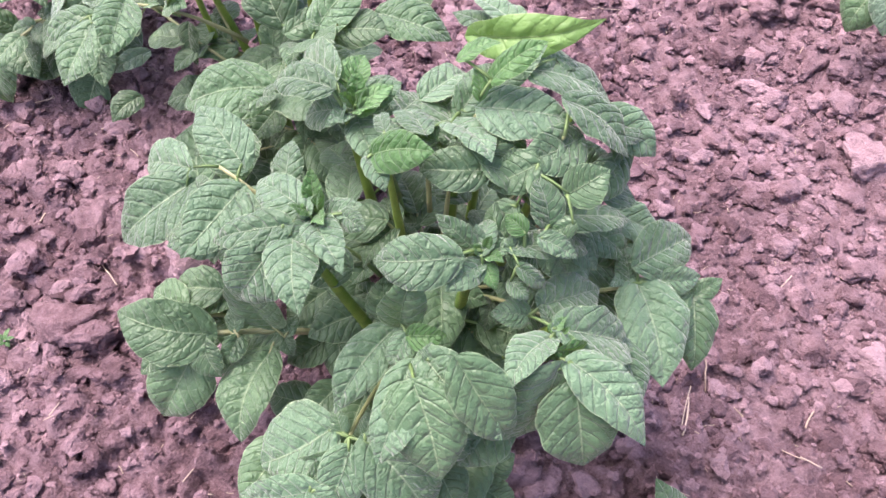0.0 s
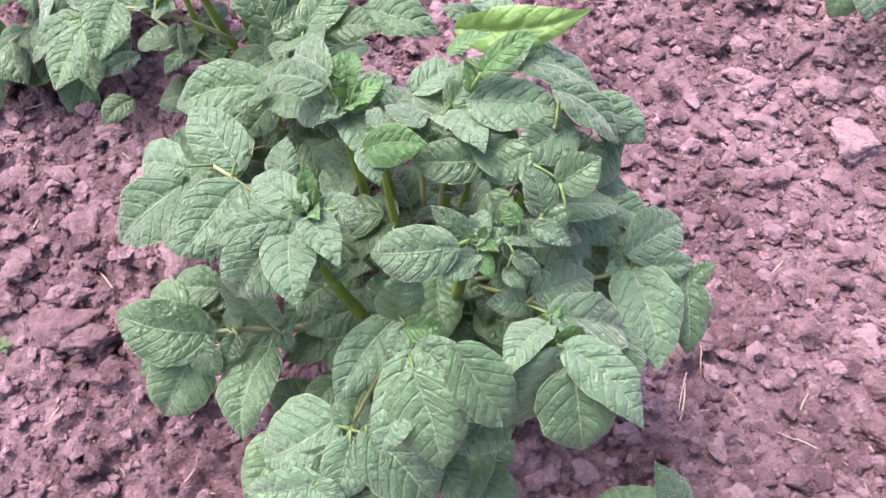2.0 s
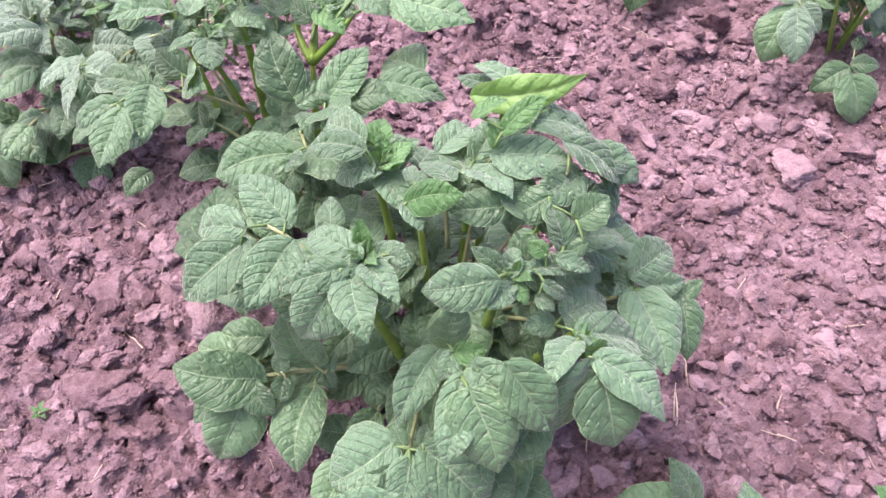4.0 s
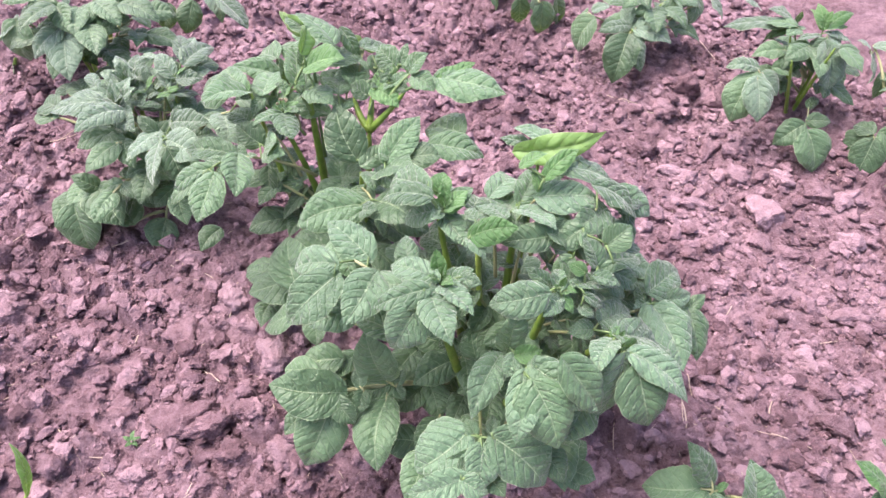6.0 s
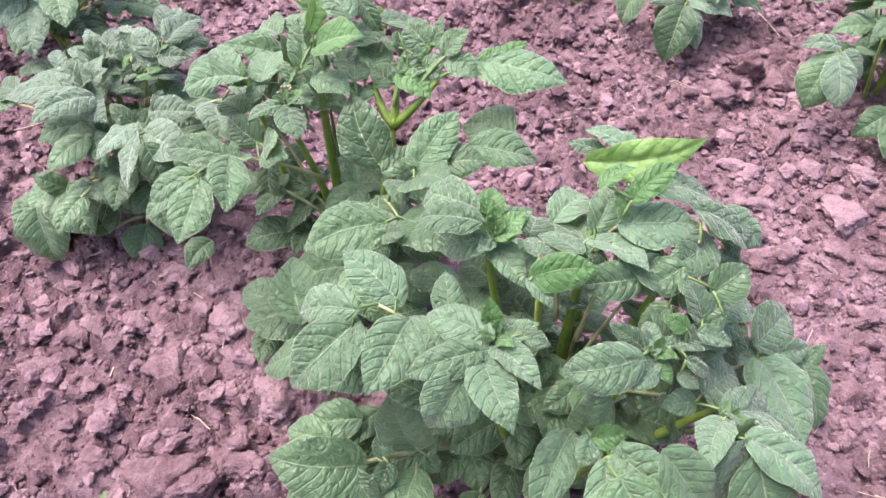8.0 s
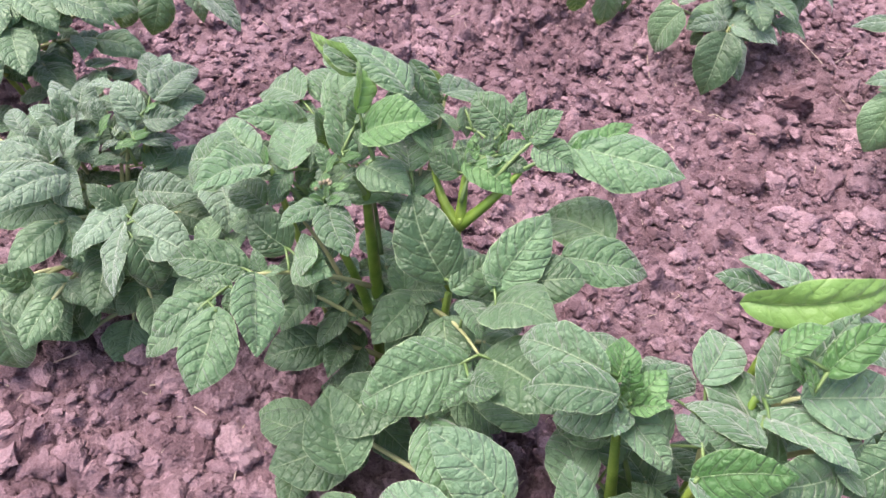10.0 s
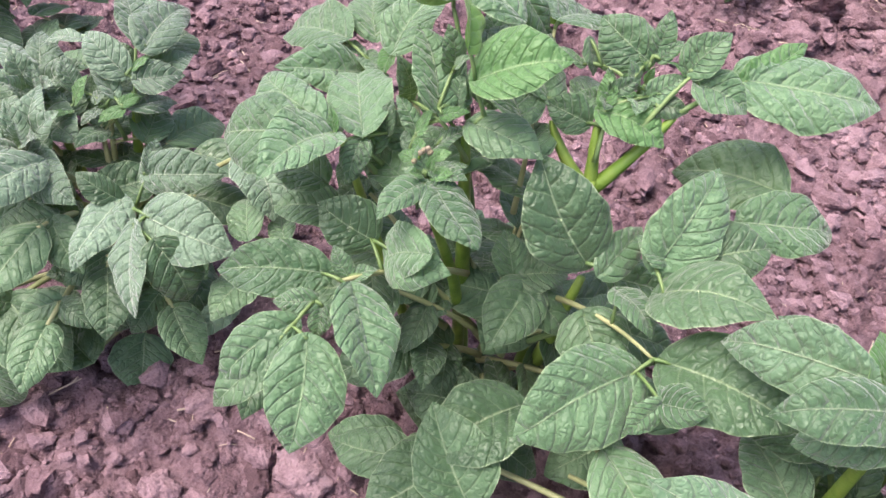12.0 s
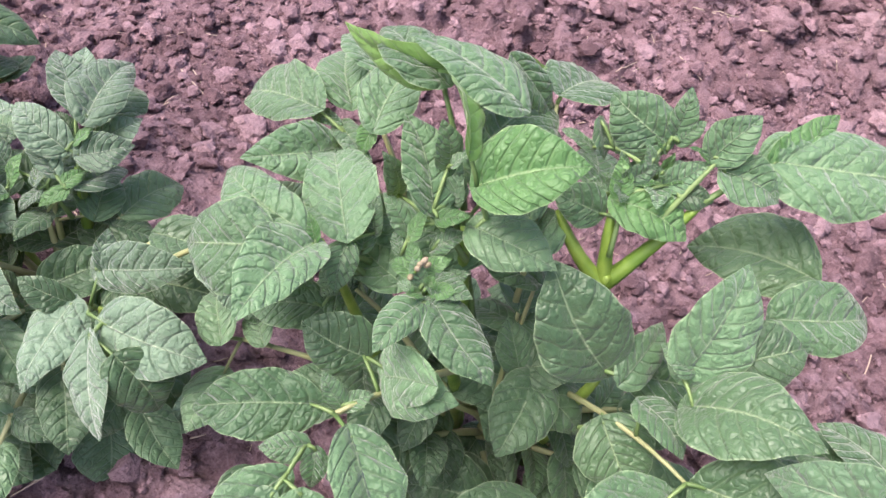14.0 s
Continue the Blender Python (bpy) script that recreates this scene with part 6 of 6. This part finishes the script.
leaflet(lf, (-0.039, 0.268, 0.097), (-0.079, 0.290, 0.090), w=0.70, mat=LEAF_LOW_SHADED)
leaflet(lf, (-0.050, 0.269, 0.111), (-0.081, 0.254, 0.098), w=0.78, mat=LEAF_LOW_SHADED)
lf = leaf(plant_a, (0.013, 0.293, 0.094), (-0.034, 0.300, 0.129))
leaflet(lf, (-0.021, 0.297, 0.138), (-0.058, 0.310, 0.142), w=0.79, mat=LEAF_LOW_SHADED)
leaflet(lf, (-0.047, 0.303, 0.133), (-0.081, 0.273, 0.123), w=0.77, mat=LEAF_LOW_SHADED)
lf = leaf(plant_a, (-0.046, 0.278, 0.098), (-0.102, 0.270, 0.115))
leaflet(lf, (-0.079, 0.263, 0.130), (-0.117, 0.258, 0.116), w=0.78, mat=LEAF_LOW_SHADED)
leaflet(lf, (-0.103, 0.263, 0.116), (-0.142, 0.281, 0.120), w=0.77, mat=LEAF_LOW_SHADED)
leaflet(lf, (-0.094, 0.239, 0.113), (-0.133, 0.252, 0.114), w=0.68, mat=LEAF_LOW_SHADED)
leaflet(lf, (-0.112, 0.297, 0.139), (-0.146, 0.276, 0.131), w=0.68, mat=LEAF_LOW_SHADED)
leaflet(lf, (-0.125, 0.286, 0.106), (-0.151, 0.257, 0.107), w=0.76, mat=LEAF_LOW_SHADED)
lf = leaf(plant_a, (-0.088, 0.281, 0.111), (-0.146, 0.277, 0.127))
leaflet(lf, (-0.128, 0.289, 0.145), (-0.170, 0.296, 0.130), w=0.73, mat=LEAF_LOW_SHADED)
leaflet(lf, (-0.153, 0.277, 0.141), (-0.184, 0.296, 0.129), w=0.79, mat=LEAF_LOW_SHADED)
leaflet(lf, (-0.156, 0.265, 0.112), (-0.187, 0.239, 0.103), w=0.69, mat=LEAF_LOW_SHADED)
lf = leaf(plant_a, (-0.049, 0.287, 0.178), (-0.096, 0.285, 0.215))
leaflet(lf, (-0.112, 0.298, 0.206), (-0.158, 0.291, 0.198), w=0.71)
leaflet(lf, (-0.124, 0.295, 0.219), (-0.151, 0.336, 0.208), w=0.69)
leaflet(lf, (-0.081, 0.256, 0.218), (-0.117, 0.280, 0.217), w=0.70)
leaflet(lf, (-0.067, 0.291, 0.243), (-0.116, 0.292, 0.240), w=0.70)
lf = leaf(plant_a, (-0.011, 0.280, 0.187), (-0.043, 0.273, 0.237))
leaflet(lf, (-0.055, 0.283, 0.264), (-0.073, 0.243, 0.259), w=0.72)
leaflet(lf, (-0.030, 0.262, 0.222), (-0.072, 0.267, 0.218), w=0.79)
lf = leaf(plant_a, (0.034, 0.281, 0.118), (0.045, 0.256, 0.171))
leaflet(lf, (0.019, 0.270, 0.188), (-0.002, 0.233, 0.189), w=0.81, mat=LEAF_LOW_SHADED)
leaflet(lf, (0.059, 0.245, 0.186), (0.101, 0.224, 0.185), w=0.68, mat=LEAF_LOW_SHADED)
leaflet(lf, (0.057, 0.253, 0.158), (0.043, 0.217, 0.160), w=0.78, mat=LEAF_LOW_SHADED)
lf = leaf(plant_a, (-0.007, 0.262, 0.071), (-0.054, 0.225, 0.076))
leaflet(lf, (-0.054, 0.225, 0.082), (-0.098, 0.239, 0.074), w=0.72, mat=LEAF_LOW_SHADED)
lf = leaf(plant_b, (-0.152, 0.533, 0.171), (-0.181, 0.560, 0.217))
leaflet(lf, (-0.206, 0.564, 0.229), (-0.228, 0.595, 0.221), w=0.73)
leaflet(lf, (-0.172, 0.572, 0.202), (-0.209, 0.569, 0.196), w=0.74)
leaflet(lf, (-0.163, 0.544, 0.237), (-0.178, 0.583, 0.237), w=0.71)
lf = leaf(plant_b, (-0.124, 0.532, 0.199), (-0.131, 0.556, 0.253))
leaflet(lf, (-0.145, 0.567, 0.243), (-0.170, 0.598, 0.243), w=0.80)
leaflet(lf, (-0.144, 0.556, 0.271), (-0.130, 0.593, 0.271), w=0.74)
leaflet(lf, (-0.119, 0.543, 0.250), (-0.159, 0.571, 0.247), w=0.75)
leaflet(lf, (-0.115, 0.559, 0.272), (-0.101, 0.594, 0.275), w=0.76)
lf = leaf(plant_b, (-0.105, 0.526, 0.218), (-0.098, 0.544, 0.275))
leaflet(lf, (-0.108, 0.537, 0.279), (-0.102, 0.584, 0.267), w=0.70)
leaflet(lf, (-0.107, 0.522, 0.270), (-0.098, 0.561, 0.257), w=0.76)
leaflet(lf, (-0.090, 0.549, 0.283), (-0.079, 0.594, 0.280), w=0.73)
leaflet(lf, (-0.118, 0.571, 0.297), (-0.074, 0.596, 0.297), w=0.78)
leaflet(lf, (-0.066, 0.542, 0.277), (-0.047, 0.575, 0.269), w=0.75)
lf = leaf(plant_b, (-0.106, 0.513, 0.166), (-0.095, 0.527, 0.224))
leaflet(lf, (-0.095, 0.527, 0.230), (-0.127, 0.563, 0.233), w=0.71)
lf = leaf(plant_b, (-0.101, 0.476, 0.152), (-0.086, 0.449, 0.203))
leaflet(lf, (-0.072, 0.468, 0.222), (-0.037, 0.446, 0.221), w=0.71)
leaflet(lf, (-0.099, 0.430, 0.197), (-0.119, 0.396, 0.190), w=0.75)
lf = leaf(plant_b, (-0.107, 0.493, 0.084), (-0.082, 0.473, 0.114))
leaflet(lf, (-0.063, 0.483, 0.137), (-0.039, 0.446, 0.136), w=0.75, mat=LEAF_LOW_SHADED)
leaflet(lf, (-0.100, 0.462, 0.104), (-0.067, 0.425, 0.105), w=0.77, mat=LEAF_LOW_SHADED)
lf = leaf(plant_b, (-0.112, 0.501, 0.066), (-0.105, 0.505, 0.080))
leaflet(lf, (-0.105, 0.505, 0.086), (-0.135, 0.484, 0.084), w=0.72, mat=LEAF_LOW_SHADED)
lf = leaf(plant_b, (-0.147, 0.475, 0.065), (-0.193, 0.438, 0.060))
leaflet(lf, (-0.193, 0.438, 0.066), (-0.209, 0.401, 0.069), w=0.76, mat=LEAF_LOW_SHADED)
lf = leaf(plant_b, (-0.118, 0.425, 0.175), (-0.120, 0.379, 0.214))
leaflet(lf, (-0.120, 0.379, 0.220), (-0.114, 0.330, 0.214), w=0.75)
lf = leaf(plant_b, (-0.090, 0.552, 0.251), (-0.077, 0.579, 0.303))
leaflet(lf, (-0.077, 0.579, 0.309), (-0.033, 0.594, 0.290), w=0.77)
lf = leaf(plant_b, (-0.129, 0.559, 0.266), (-0.135, 0.587, 0.318))
leaflet(lf, (-0.135, 0.587, 0.324), (-0.148, 0.630, 0.326), w=0.70)
lf = leaf(plant_b, (-0.134, 0.606, 0.216), (-0.143, 0.652, 0.254))
leaflet(lf, (-0.133, 0.654, 0.268), (-0.144, 0.688, 0.271), w=0.69)
leaflet(lf, (-0.152, 0.650, 0.251), (-0.138, 0.695, 0.249), w=0.78)
lf = leaf(plant_c, (-0.338, 0.691, 0.102), (-0.365, 0.729, 0.140))
leaflet(lf, (-0.376, 0.723, 0.155), (-0.394, 0.760, 0.158), w=0.69, mat=LEAF_LOW_SHADED)
leaflet(lf, (-0.354, 0.724, 0.153), (-0.331, 0.767, 0.152), w=0.82, mat=LEAF_LOW_SHADED)
leaflet(lf, (-0.347, 0.747, 0.156), (-0.387, 0.765, 0.136), w=0.80, mat=LEAF_LOW_SHADED)
leaflet(lf, (-0.401, 0.760, 0.140), (-0.423, 0.802, 0.122), w=0.80, mat=LEAF_LOW_SHADED)
leaflet(lf, (-0.348, 0.692, 0.127), (-0.380, 0.721, 0.118), w=0.76, mat=LEAF_LOW_SHADED)
lf = leaf(plant_c, (-0.323, 0.687, 0.109), (-0.317, 0.724, 0.156))
leaflet(lf, (-0.323, 0.712, 0.172), (-0.284, 0.745, 0.167), w=0.73, mat=LEAF_LOW_SHADED)
leaflet(lf, (-0.298, 0.695, 0.151), (-0.284, 0.730, 0.153), w=0.77, mat=LEAF_LOW_SHADED)
leaflet(lf, (-0.328, 0.765, 0.162), (-0.350, 0.797, 0.149), w=0.71, mat=LEAF_LOW_SHADED)
lf = leaf(plant_c, (-0.327, 0.669, 0.094), (-0.335, 0.661, 0.135))
leaflet(lf, (-0.335, 0.661, 0.141), (-0.290, 0.671, 0.138), w=0.71, mat=LEAF_LOW_SHADED)
lf = leaf(plant_c, (-0.305, 0.669, 0.112), (-0.266, 0.664, 0.157))
leaflet(lf, (-0.266, 0.664, 0.163), (-0.231, 0.635, 0.162), w=0.72, mat=LEAF_LOW_SHADED)
lf = leaf(plant_c, (-0.268, 0.639, 0.166), (-0.228, 0.617, 0.205))
leaflet(lf, (-0.238, 0.622, 0.197), (-0.233, 0.577, 0.188), w=0.81)
leaflet(lf, (-0.218, 0.612, 0.224), (-0.177, 0.619, 0.220), w=0.72)
lf = leaf(plant_c, (-0.299, 0.709, 0.138), (-0.273, 0.745, 0.178))
leaflet(lf, (-0.273, 0.745, 0.184), (-0.250, 0.776, 0.174), w=0.75, mat=LEAF_LOW_SHADED)
lf = leaf(plant_c, (-0.347, 0.801, 0.101), (-0.356, 0.859, 0.114))
leaflet(lf, (-0.360, 0.841, 0.119), (-0.370, 0.889, 0.114), w=0.72, mat=LEAF_LOW_SHADED)
leaflet(lf, (-0.369, 0.840, 0.119), (-0.386, 0.881, 0.106), w=0.78, mat=LEAF_LOW_SHADED)
leaflet(lf, (-0.345, 0.866, 0.122), (-0.342, 0.906, 0.107), w=0.78, mat=LEAF_LOW_SHADED)
leaflet(lf, (-0.365, 0.874, 0.131), (-0.341, 0.903, 0.115), w=0.68, mat=LEAF_LOW_SHADED)
leaflet(lf, (-0.342, 0.875, 0.107), (-0.316, 0.901, 0.104), w=0.74, mat=LEAF_LOW_SHADED)
lf = leaf(plant_c, (-0.391, 0.781, 0.093), (-0.422, 0.832, 0.104))
leaflet(lf, (-0.407, 0.854, 0.112), (-0.438, 0.878, 0.095), w=0.69, mat=LEAF_LOW_SHADED)
leaflet(lf, (-0.437, 0.810, 0.107), (-0.458, 0.856, 0.101), w=0.68, mat=LEAF_LOW_SHADED)
lf = leaf(plant_c, (-0.422, 0.777, 0.088), (-0.462, 0.821, 0.097))
leaflet(lf, (-0.462, 0.821, 0.103), (-0.484, 0.849, 0.091), w=0.80, mat=LEAF_LOW_SHADED)
lf = leaf(plant_c, (-0.393, 0.686, 0.122), (-0.446, 0.697, 0.149))
leaflet(lf, (-0.442, 0.703, 0.160), (-0.472, 0.733, 0.141), w=0.74, mat=LEAF_LOW_SHADED)
leaflet(lf, (-0.450, 0.691, 0.150), (-0.474, 0.724, 0.140), w=0.79, mat=LEAF_LOW_SHADED)
lf = leaf(plant_c, (-0.369, 0.663, 0.065), (-0.428, 0.652, 0.063))
leaflet(lf, (-0.419, 0.650, 0.079), (-0.436, 0.610, 0.077), w=0.73, mat=LEAF_LOW_SHADED)
leaflet(lf, (-0.437, 0.653, 0.059), (-0.464, 0.616, 0.047), w=0.82, mat=LEAF_LOW_SHADED)

# ---------------------------------------------------------------- loose things on the soil
straw_rng = random.Random(9)


def straw(a, b, radius, bow):
    """One dry stalk lying on the crumbs from a to b, a little bowed."""
    a, b = Vector((a[0], a[1], 0)), Vector((b[0], b[1], 0))
    radius, side = radius * 0.8, Vector((b.y - a.y, a.x - b.x, 0)) * bow
    pts = bend(a, b, 0.0, 9, side)
    hs = [float(soil_height(q.x, q.y)) for q in pts]
    lo, hi = max(hs[:4]), max(hs[5:])
    for i, q in enumerate(pts):
        q.z = max(lo + (hi - lo) * i / 8, hs[i]) + radius * 0.7
    verts, faces = tube("straw", pts, [radius * straw_rng.uniform(0.8, 1.15) for _ in pts], pts[0], 7, straw_rng)
    ob = tagged(new("straw", mesh_of("straw", verts, faces)), "dry pale straw stalk lying on the soil", "straw", "loose straws on the soil")
    ob.data.materials.append(STRAW)
    ob.matrix_basis = Matrix.Translation(pts[0])
    return ob


straw((0.401, 0.929), (0.447, 0.886), 0.0008, 0.020)
straw((0.374, 1.051), (0.364, 0.992), 0.0007, -0.030)
straw((0.629, 0.962), (0.763, 1.054), 0.0010, 0.040)
straw((0.627, 1.041), (0.617, 0.940), 0.0008, -0.015)
straw((-0.284, 0.399), (-0.259, 0.369), 0.0008, 0.000)
straw((0.154, 0.231), (0.145, 0.202), 0.0007, 0.020)
straw((0.266, 0.272), (0.247, 0.230), 0.0010, -0.030)
straw((-0.496, 0.786), (-0.460, 0.793), 0.0008, 0.040)
straw((-0.408, 0.591), (-0.367, 0.596), 0.0008, -0.015)
straw((0.252, 0.856), (0.297, 0.873), 0.0007, 0.000)
straw((0.453, 0.855), (0.505, 0.839), 0.0010, 0.020)
straw((-0.439, 0.357), (-0.429, 0.339), 0.0008, -0.030)
straw((-0.398, 0.311), (-0.374, 0.308), 0.0008, 0.040)
straw((-0.526, 0.618), (-0.503, 0.656), 0.0007, -0.015)
straw((-0.453, 0.663), (-0.463, 0.687), 0.0010, 0.000)
straw((-0.250, 0.451), (-0.244, 0.470), 0.0008, 0.020)
straw((0.787, 0.956), (0.832, 0.947), 0.0008, -0.030)
straw((0.579, 0.505), (0.589, 0.490), 0.0007, 0.040)
straw((0.516, 0.356), (0.542, 0.357), 0.0010, -0.015)
straw((0.360, 0.223), (0.377, 0.214), 0.0008, 0.000)
straw((0.400, 0.413), (0.424, 0.435), 0.0008, 0.020)
straw((-0.320, 1.165), (-0.299, 1.197), 0.0007, -0.030)
straw((0.086, 1.178), (0.127, 1.193), 0.0010, 0.040)
straw((0.249, 0.238), (0.270, 0.283), 0.0006, -0.015)
straw((0.292, 0.313), (0.290, 0.285), 0.0008, 0.000)
straw((0.345, 0.231), (0.365, 0.221), 0.0007, 0.020)
straw((0.381, 0.256), (0.397, 0.275), 0.0010, -0.030)
straw((0.240, 0.192), (0.248, 0.184), 0.0008, 0.040)
straw((0.348, 0.861), (0.352, 0.820), 0.0008, -0.015)
straw((-0.167, 0.191), (-0.160, 0.202), 0.0007, 0.000)
straw((0.422, 0.343), (0.436, 0.355), 0.0010, 0.020)
straw((0.316, 0.273), (0.324, 0.264), 0.0008, -0.030)
straw((-0.327, 0.329), (-0.323, 0.343), 0.0008, 0.040)
straw((-0.288, 0.261), (-0.294, 0.249), 0.0007, -0.015)
straw((-0.254, 0.278), (-0.243, 0.283), 0.0010, 0.000)
straw((0.204, 0.843), (0.313, 0.870), 0.0008, 0.020)
straw((0.664, 1.033), (0.742, 1.038), 0.0008, -0.030)
straw((-0.322, 0.548), (-0.312, 0.541), 0.0007, 0.040)
straw((-0.363, 0.451), (-0.359, 0.464), 0.0010, -0.015)
straw((-0.484, 0.790), (-0.453, 0.796), 0.0008, 0.000)
straw((0.280, 0.452), (0.301, 0.466), 0.0008, 0.020)
straw((0.592, 0.883), (0.606, 0.856), 0.0007, -0.030)
straw((-0.200, 0.989), (-0.182, 0.941), 0.0010, 0.040)
straw((-0.189, 0.987), (-0.185, 0.957), 0.0008, -0.015)
straw((0.403, 0.921), (0.453, 0.874), 0.0008, 0.000)
straw((-0.361, 0.570), (-0.358, 0.557), 0.0007, 0.020)
straw((-0.315, 0.551), (-0.306, 0.548), 0.0010, -0.030)
straw((-0.387, 0.595), (-0.377, 0.597), 0.0008, 0.040)
straw((-0.278, 0.523), (-0.268, 0.513), 0.0008, -0.015)
straw((0.149, 0.457), (0.142, 0.447), 0.0007, 0.000)
straw((-0.240, 0.933), (-0.222, 0.941), 0.0010, 0.020)


def straw_bits(count, seed):
    """Short broken bits of straw and root, in one mesh."""
    rng = np.random.default_rng(seed)
    vs, fs, n = [], [], 0
    xs, ys = rng.uniform(-0.62, 0.85, count), rng.uniform(0.08, 1.30, count)
    for x, y in zip(xs, ys):
        ln, r, a = rng.uniform(0.003, 0.007) + 0.012 * rng.random() ** 3, rng.uniform(0.00025, 0.0006), rng.uniform(0, 6.3)
        d = np.array([math.cos(a), math.sin(a), rng.uniform(-0.25, 0.25)])
        s = np.array([-d[1], d[0], 0.0]) * r
        c = np.array([x, y, float(soil_height(x, y)) + 0.0018])
        up = np.array([0, 0, r * 0.8])
        ring = [c - d * ln / 2 + s, c - d * ln / 2 + up, c - d * ln / 2 - s, c - d * ln / 2 - up]
        mid = rng.normal(size=3) * ln * 0.06
        vs += [p for p in ring] + [p + d * ln / 2 + mid for p in ring] + [p + d * ln for p in ring]
        for b in (0, 4):
            for k in range(4):
                p, q = n + b + k, n + b + (k + 1) % 4
                fs += [(p, q, q + 4), (p, q + 4, p + 4)]
        fs += [(n, n + 2, n + 1), (n, n + 3, n + 2), (n + 8, n + 9, n + 10), (n + 8, n + 10, n + 11)]
        n += 12
    return np.array(vs), np.array(fs)


bits = tagged(new("straw_bits", quick_mesh("straw_bits", *straw_bits(1500, 4), STRAW)), "short broken bits of pale dry straw scattered over the soil", "straw", kind="stuff")



def weed_sprout(x, y):
    """A seedling: a short stalk and four narrow leaves."""
    z = float(soil_height(x, y))
    ob = tagged(new("weed_sprout"), "tiny green weed seedling in the bare soil", "seedling")
    ob.matrix_basis = Matrix.Translation((x, y, z))
    WORLD_OF[ob] = ob.matrix_basis.copy()
    foot = Vector((x, y, z - 0.002))
    verts, faces = tube("stalk", bend(foot, foot + Vector((0, 0, 0.010)), 0, 4), [0.0007] * 4, foot, 6)
    part("stalk", mesh_of("stalk", verts, faces), STEM, ob, Matrix.Translation(foot))
    for k in range(5):
        m = Matrix.Translation((x, y, z + 0.008 - 0.001 * k)) @ Matrix.Rotation(1.35 * k, 4, "Z") @ Matrix.Rotation(-0.35, 4, "Y")
        part("leaf_blade", leaflet_mesh(0.011, 0.45, 0.05, 0.3, 0.02, 10, 6), LEAF_YOUNG, ob, m)
    return ob


weed_sprout(-0.354, 0.321)



def leaning_blade(foot, tip):
    """One bright broad leaf tip leaning up; its stalk to the soil is added."""
    foot, tip = Vector(foot), Vector(tip)
    base = Vector((foot.x - 0.03, foot.y - 0.02, float(base_height(foot.x - 0.03, foot.y - 0.02))))
    ob = tagged(new("edge_leaf"), "bright yellow-green leaf tip at the edge of the soil", "seedling")
    ob.matrix_basis = Matrix.Translation(base)
    WORLD_OF[ob] = ob.matrix_basis.copy()
    verts, faces = tube("stalk", bend(base, foot, 0.01, 6), [0.0022, 0.002, 0.0018, 0.0016, 0.0014, 0.0012], base, 7)
    part("stalk", mesh_of("stalk", verts, faces), STEM, ob, Matrix.Translation(base))
    axis = (tip - foot).normalized()
    up = Vector((0.3, 0.8, 0.6))
    zz = (up - axis * up.dot(axis)).normalized()
    m = Matrix((axis, zz.cross(axis), zz)).transposed().to_4x4()
    m.translation = foot
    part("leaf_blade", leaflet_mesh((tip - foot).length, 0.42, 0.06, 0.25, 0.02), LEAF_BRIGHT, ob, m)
    return ob


leaning_blade((-0.424, 0.233, 0.060), (-0.437, 0.271, 0.090))


BUD = plain_material("flower_bud", (0.20, 0.17, 0.10), (0.42, 0.32, 0.26), 200, 0.7, 0.0004, 700)


def flower_buds(p, at, seed):
    """A tight cluster of small closed buds on short stalks."""
    rng = random.Random(seed)
    at = Vector(at)
    for k in range(6):
        d = Vector((rng.uniform(-1, 1), rng.uniform(-1, 0.4), rng.uniform(0.5, 1.2))).normalized()
        end = at + d * rng.uniform(0.004, 0.007)
        verts, faces = tube("bud_stalk", bend(at - Vector((0, 0, 0.006)), end, 0, 4), [0.0007] * 4, at, 6)
        part("bud_stalk", mesh_of("bud_stalk", verts, faces), STEM, p, Matrix.Translation(at))
        v = BALL1[0] * np.array([0.0014, 0.0014, 0.0022])
        m = Matrix.Translation(end + d * 0.002) @ d.to_track_quat("Z", "Y").to_matrix().to_4x4()
        part("flower_bud", mesh_of("flower_bud", v, BALL1[1]), BUD, p, m)


flower_buds(plant_b, (-0.168, 0.530, 0.274), 2)
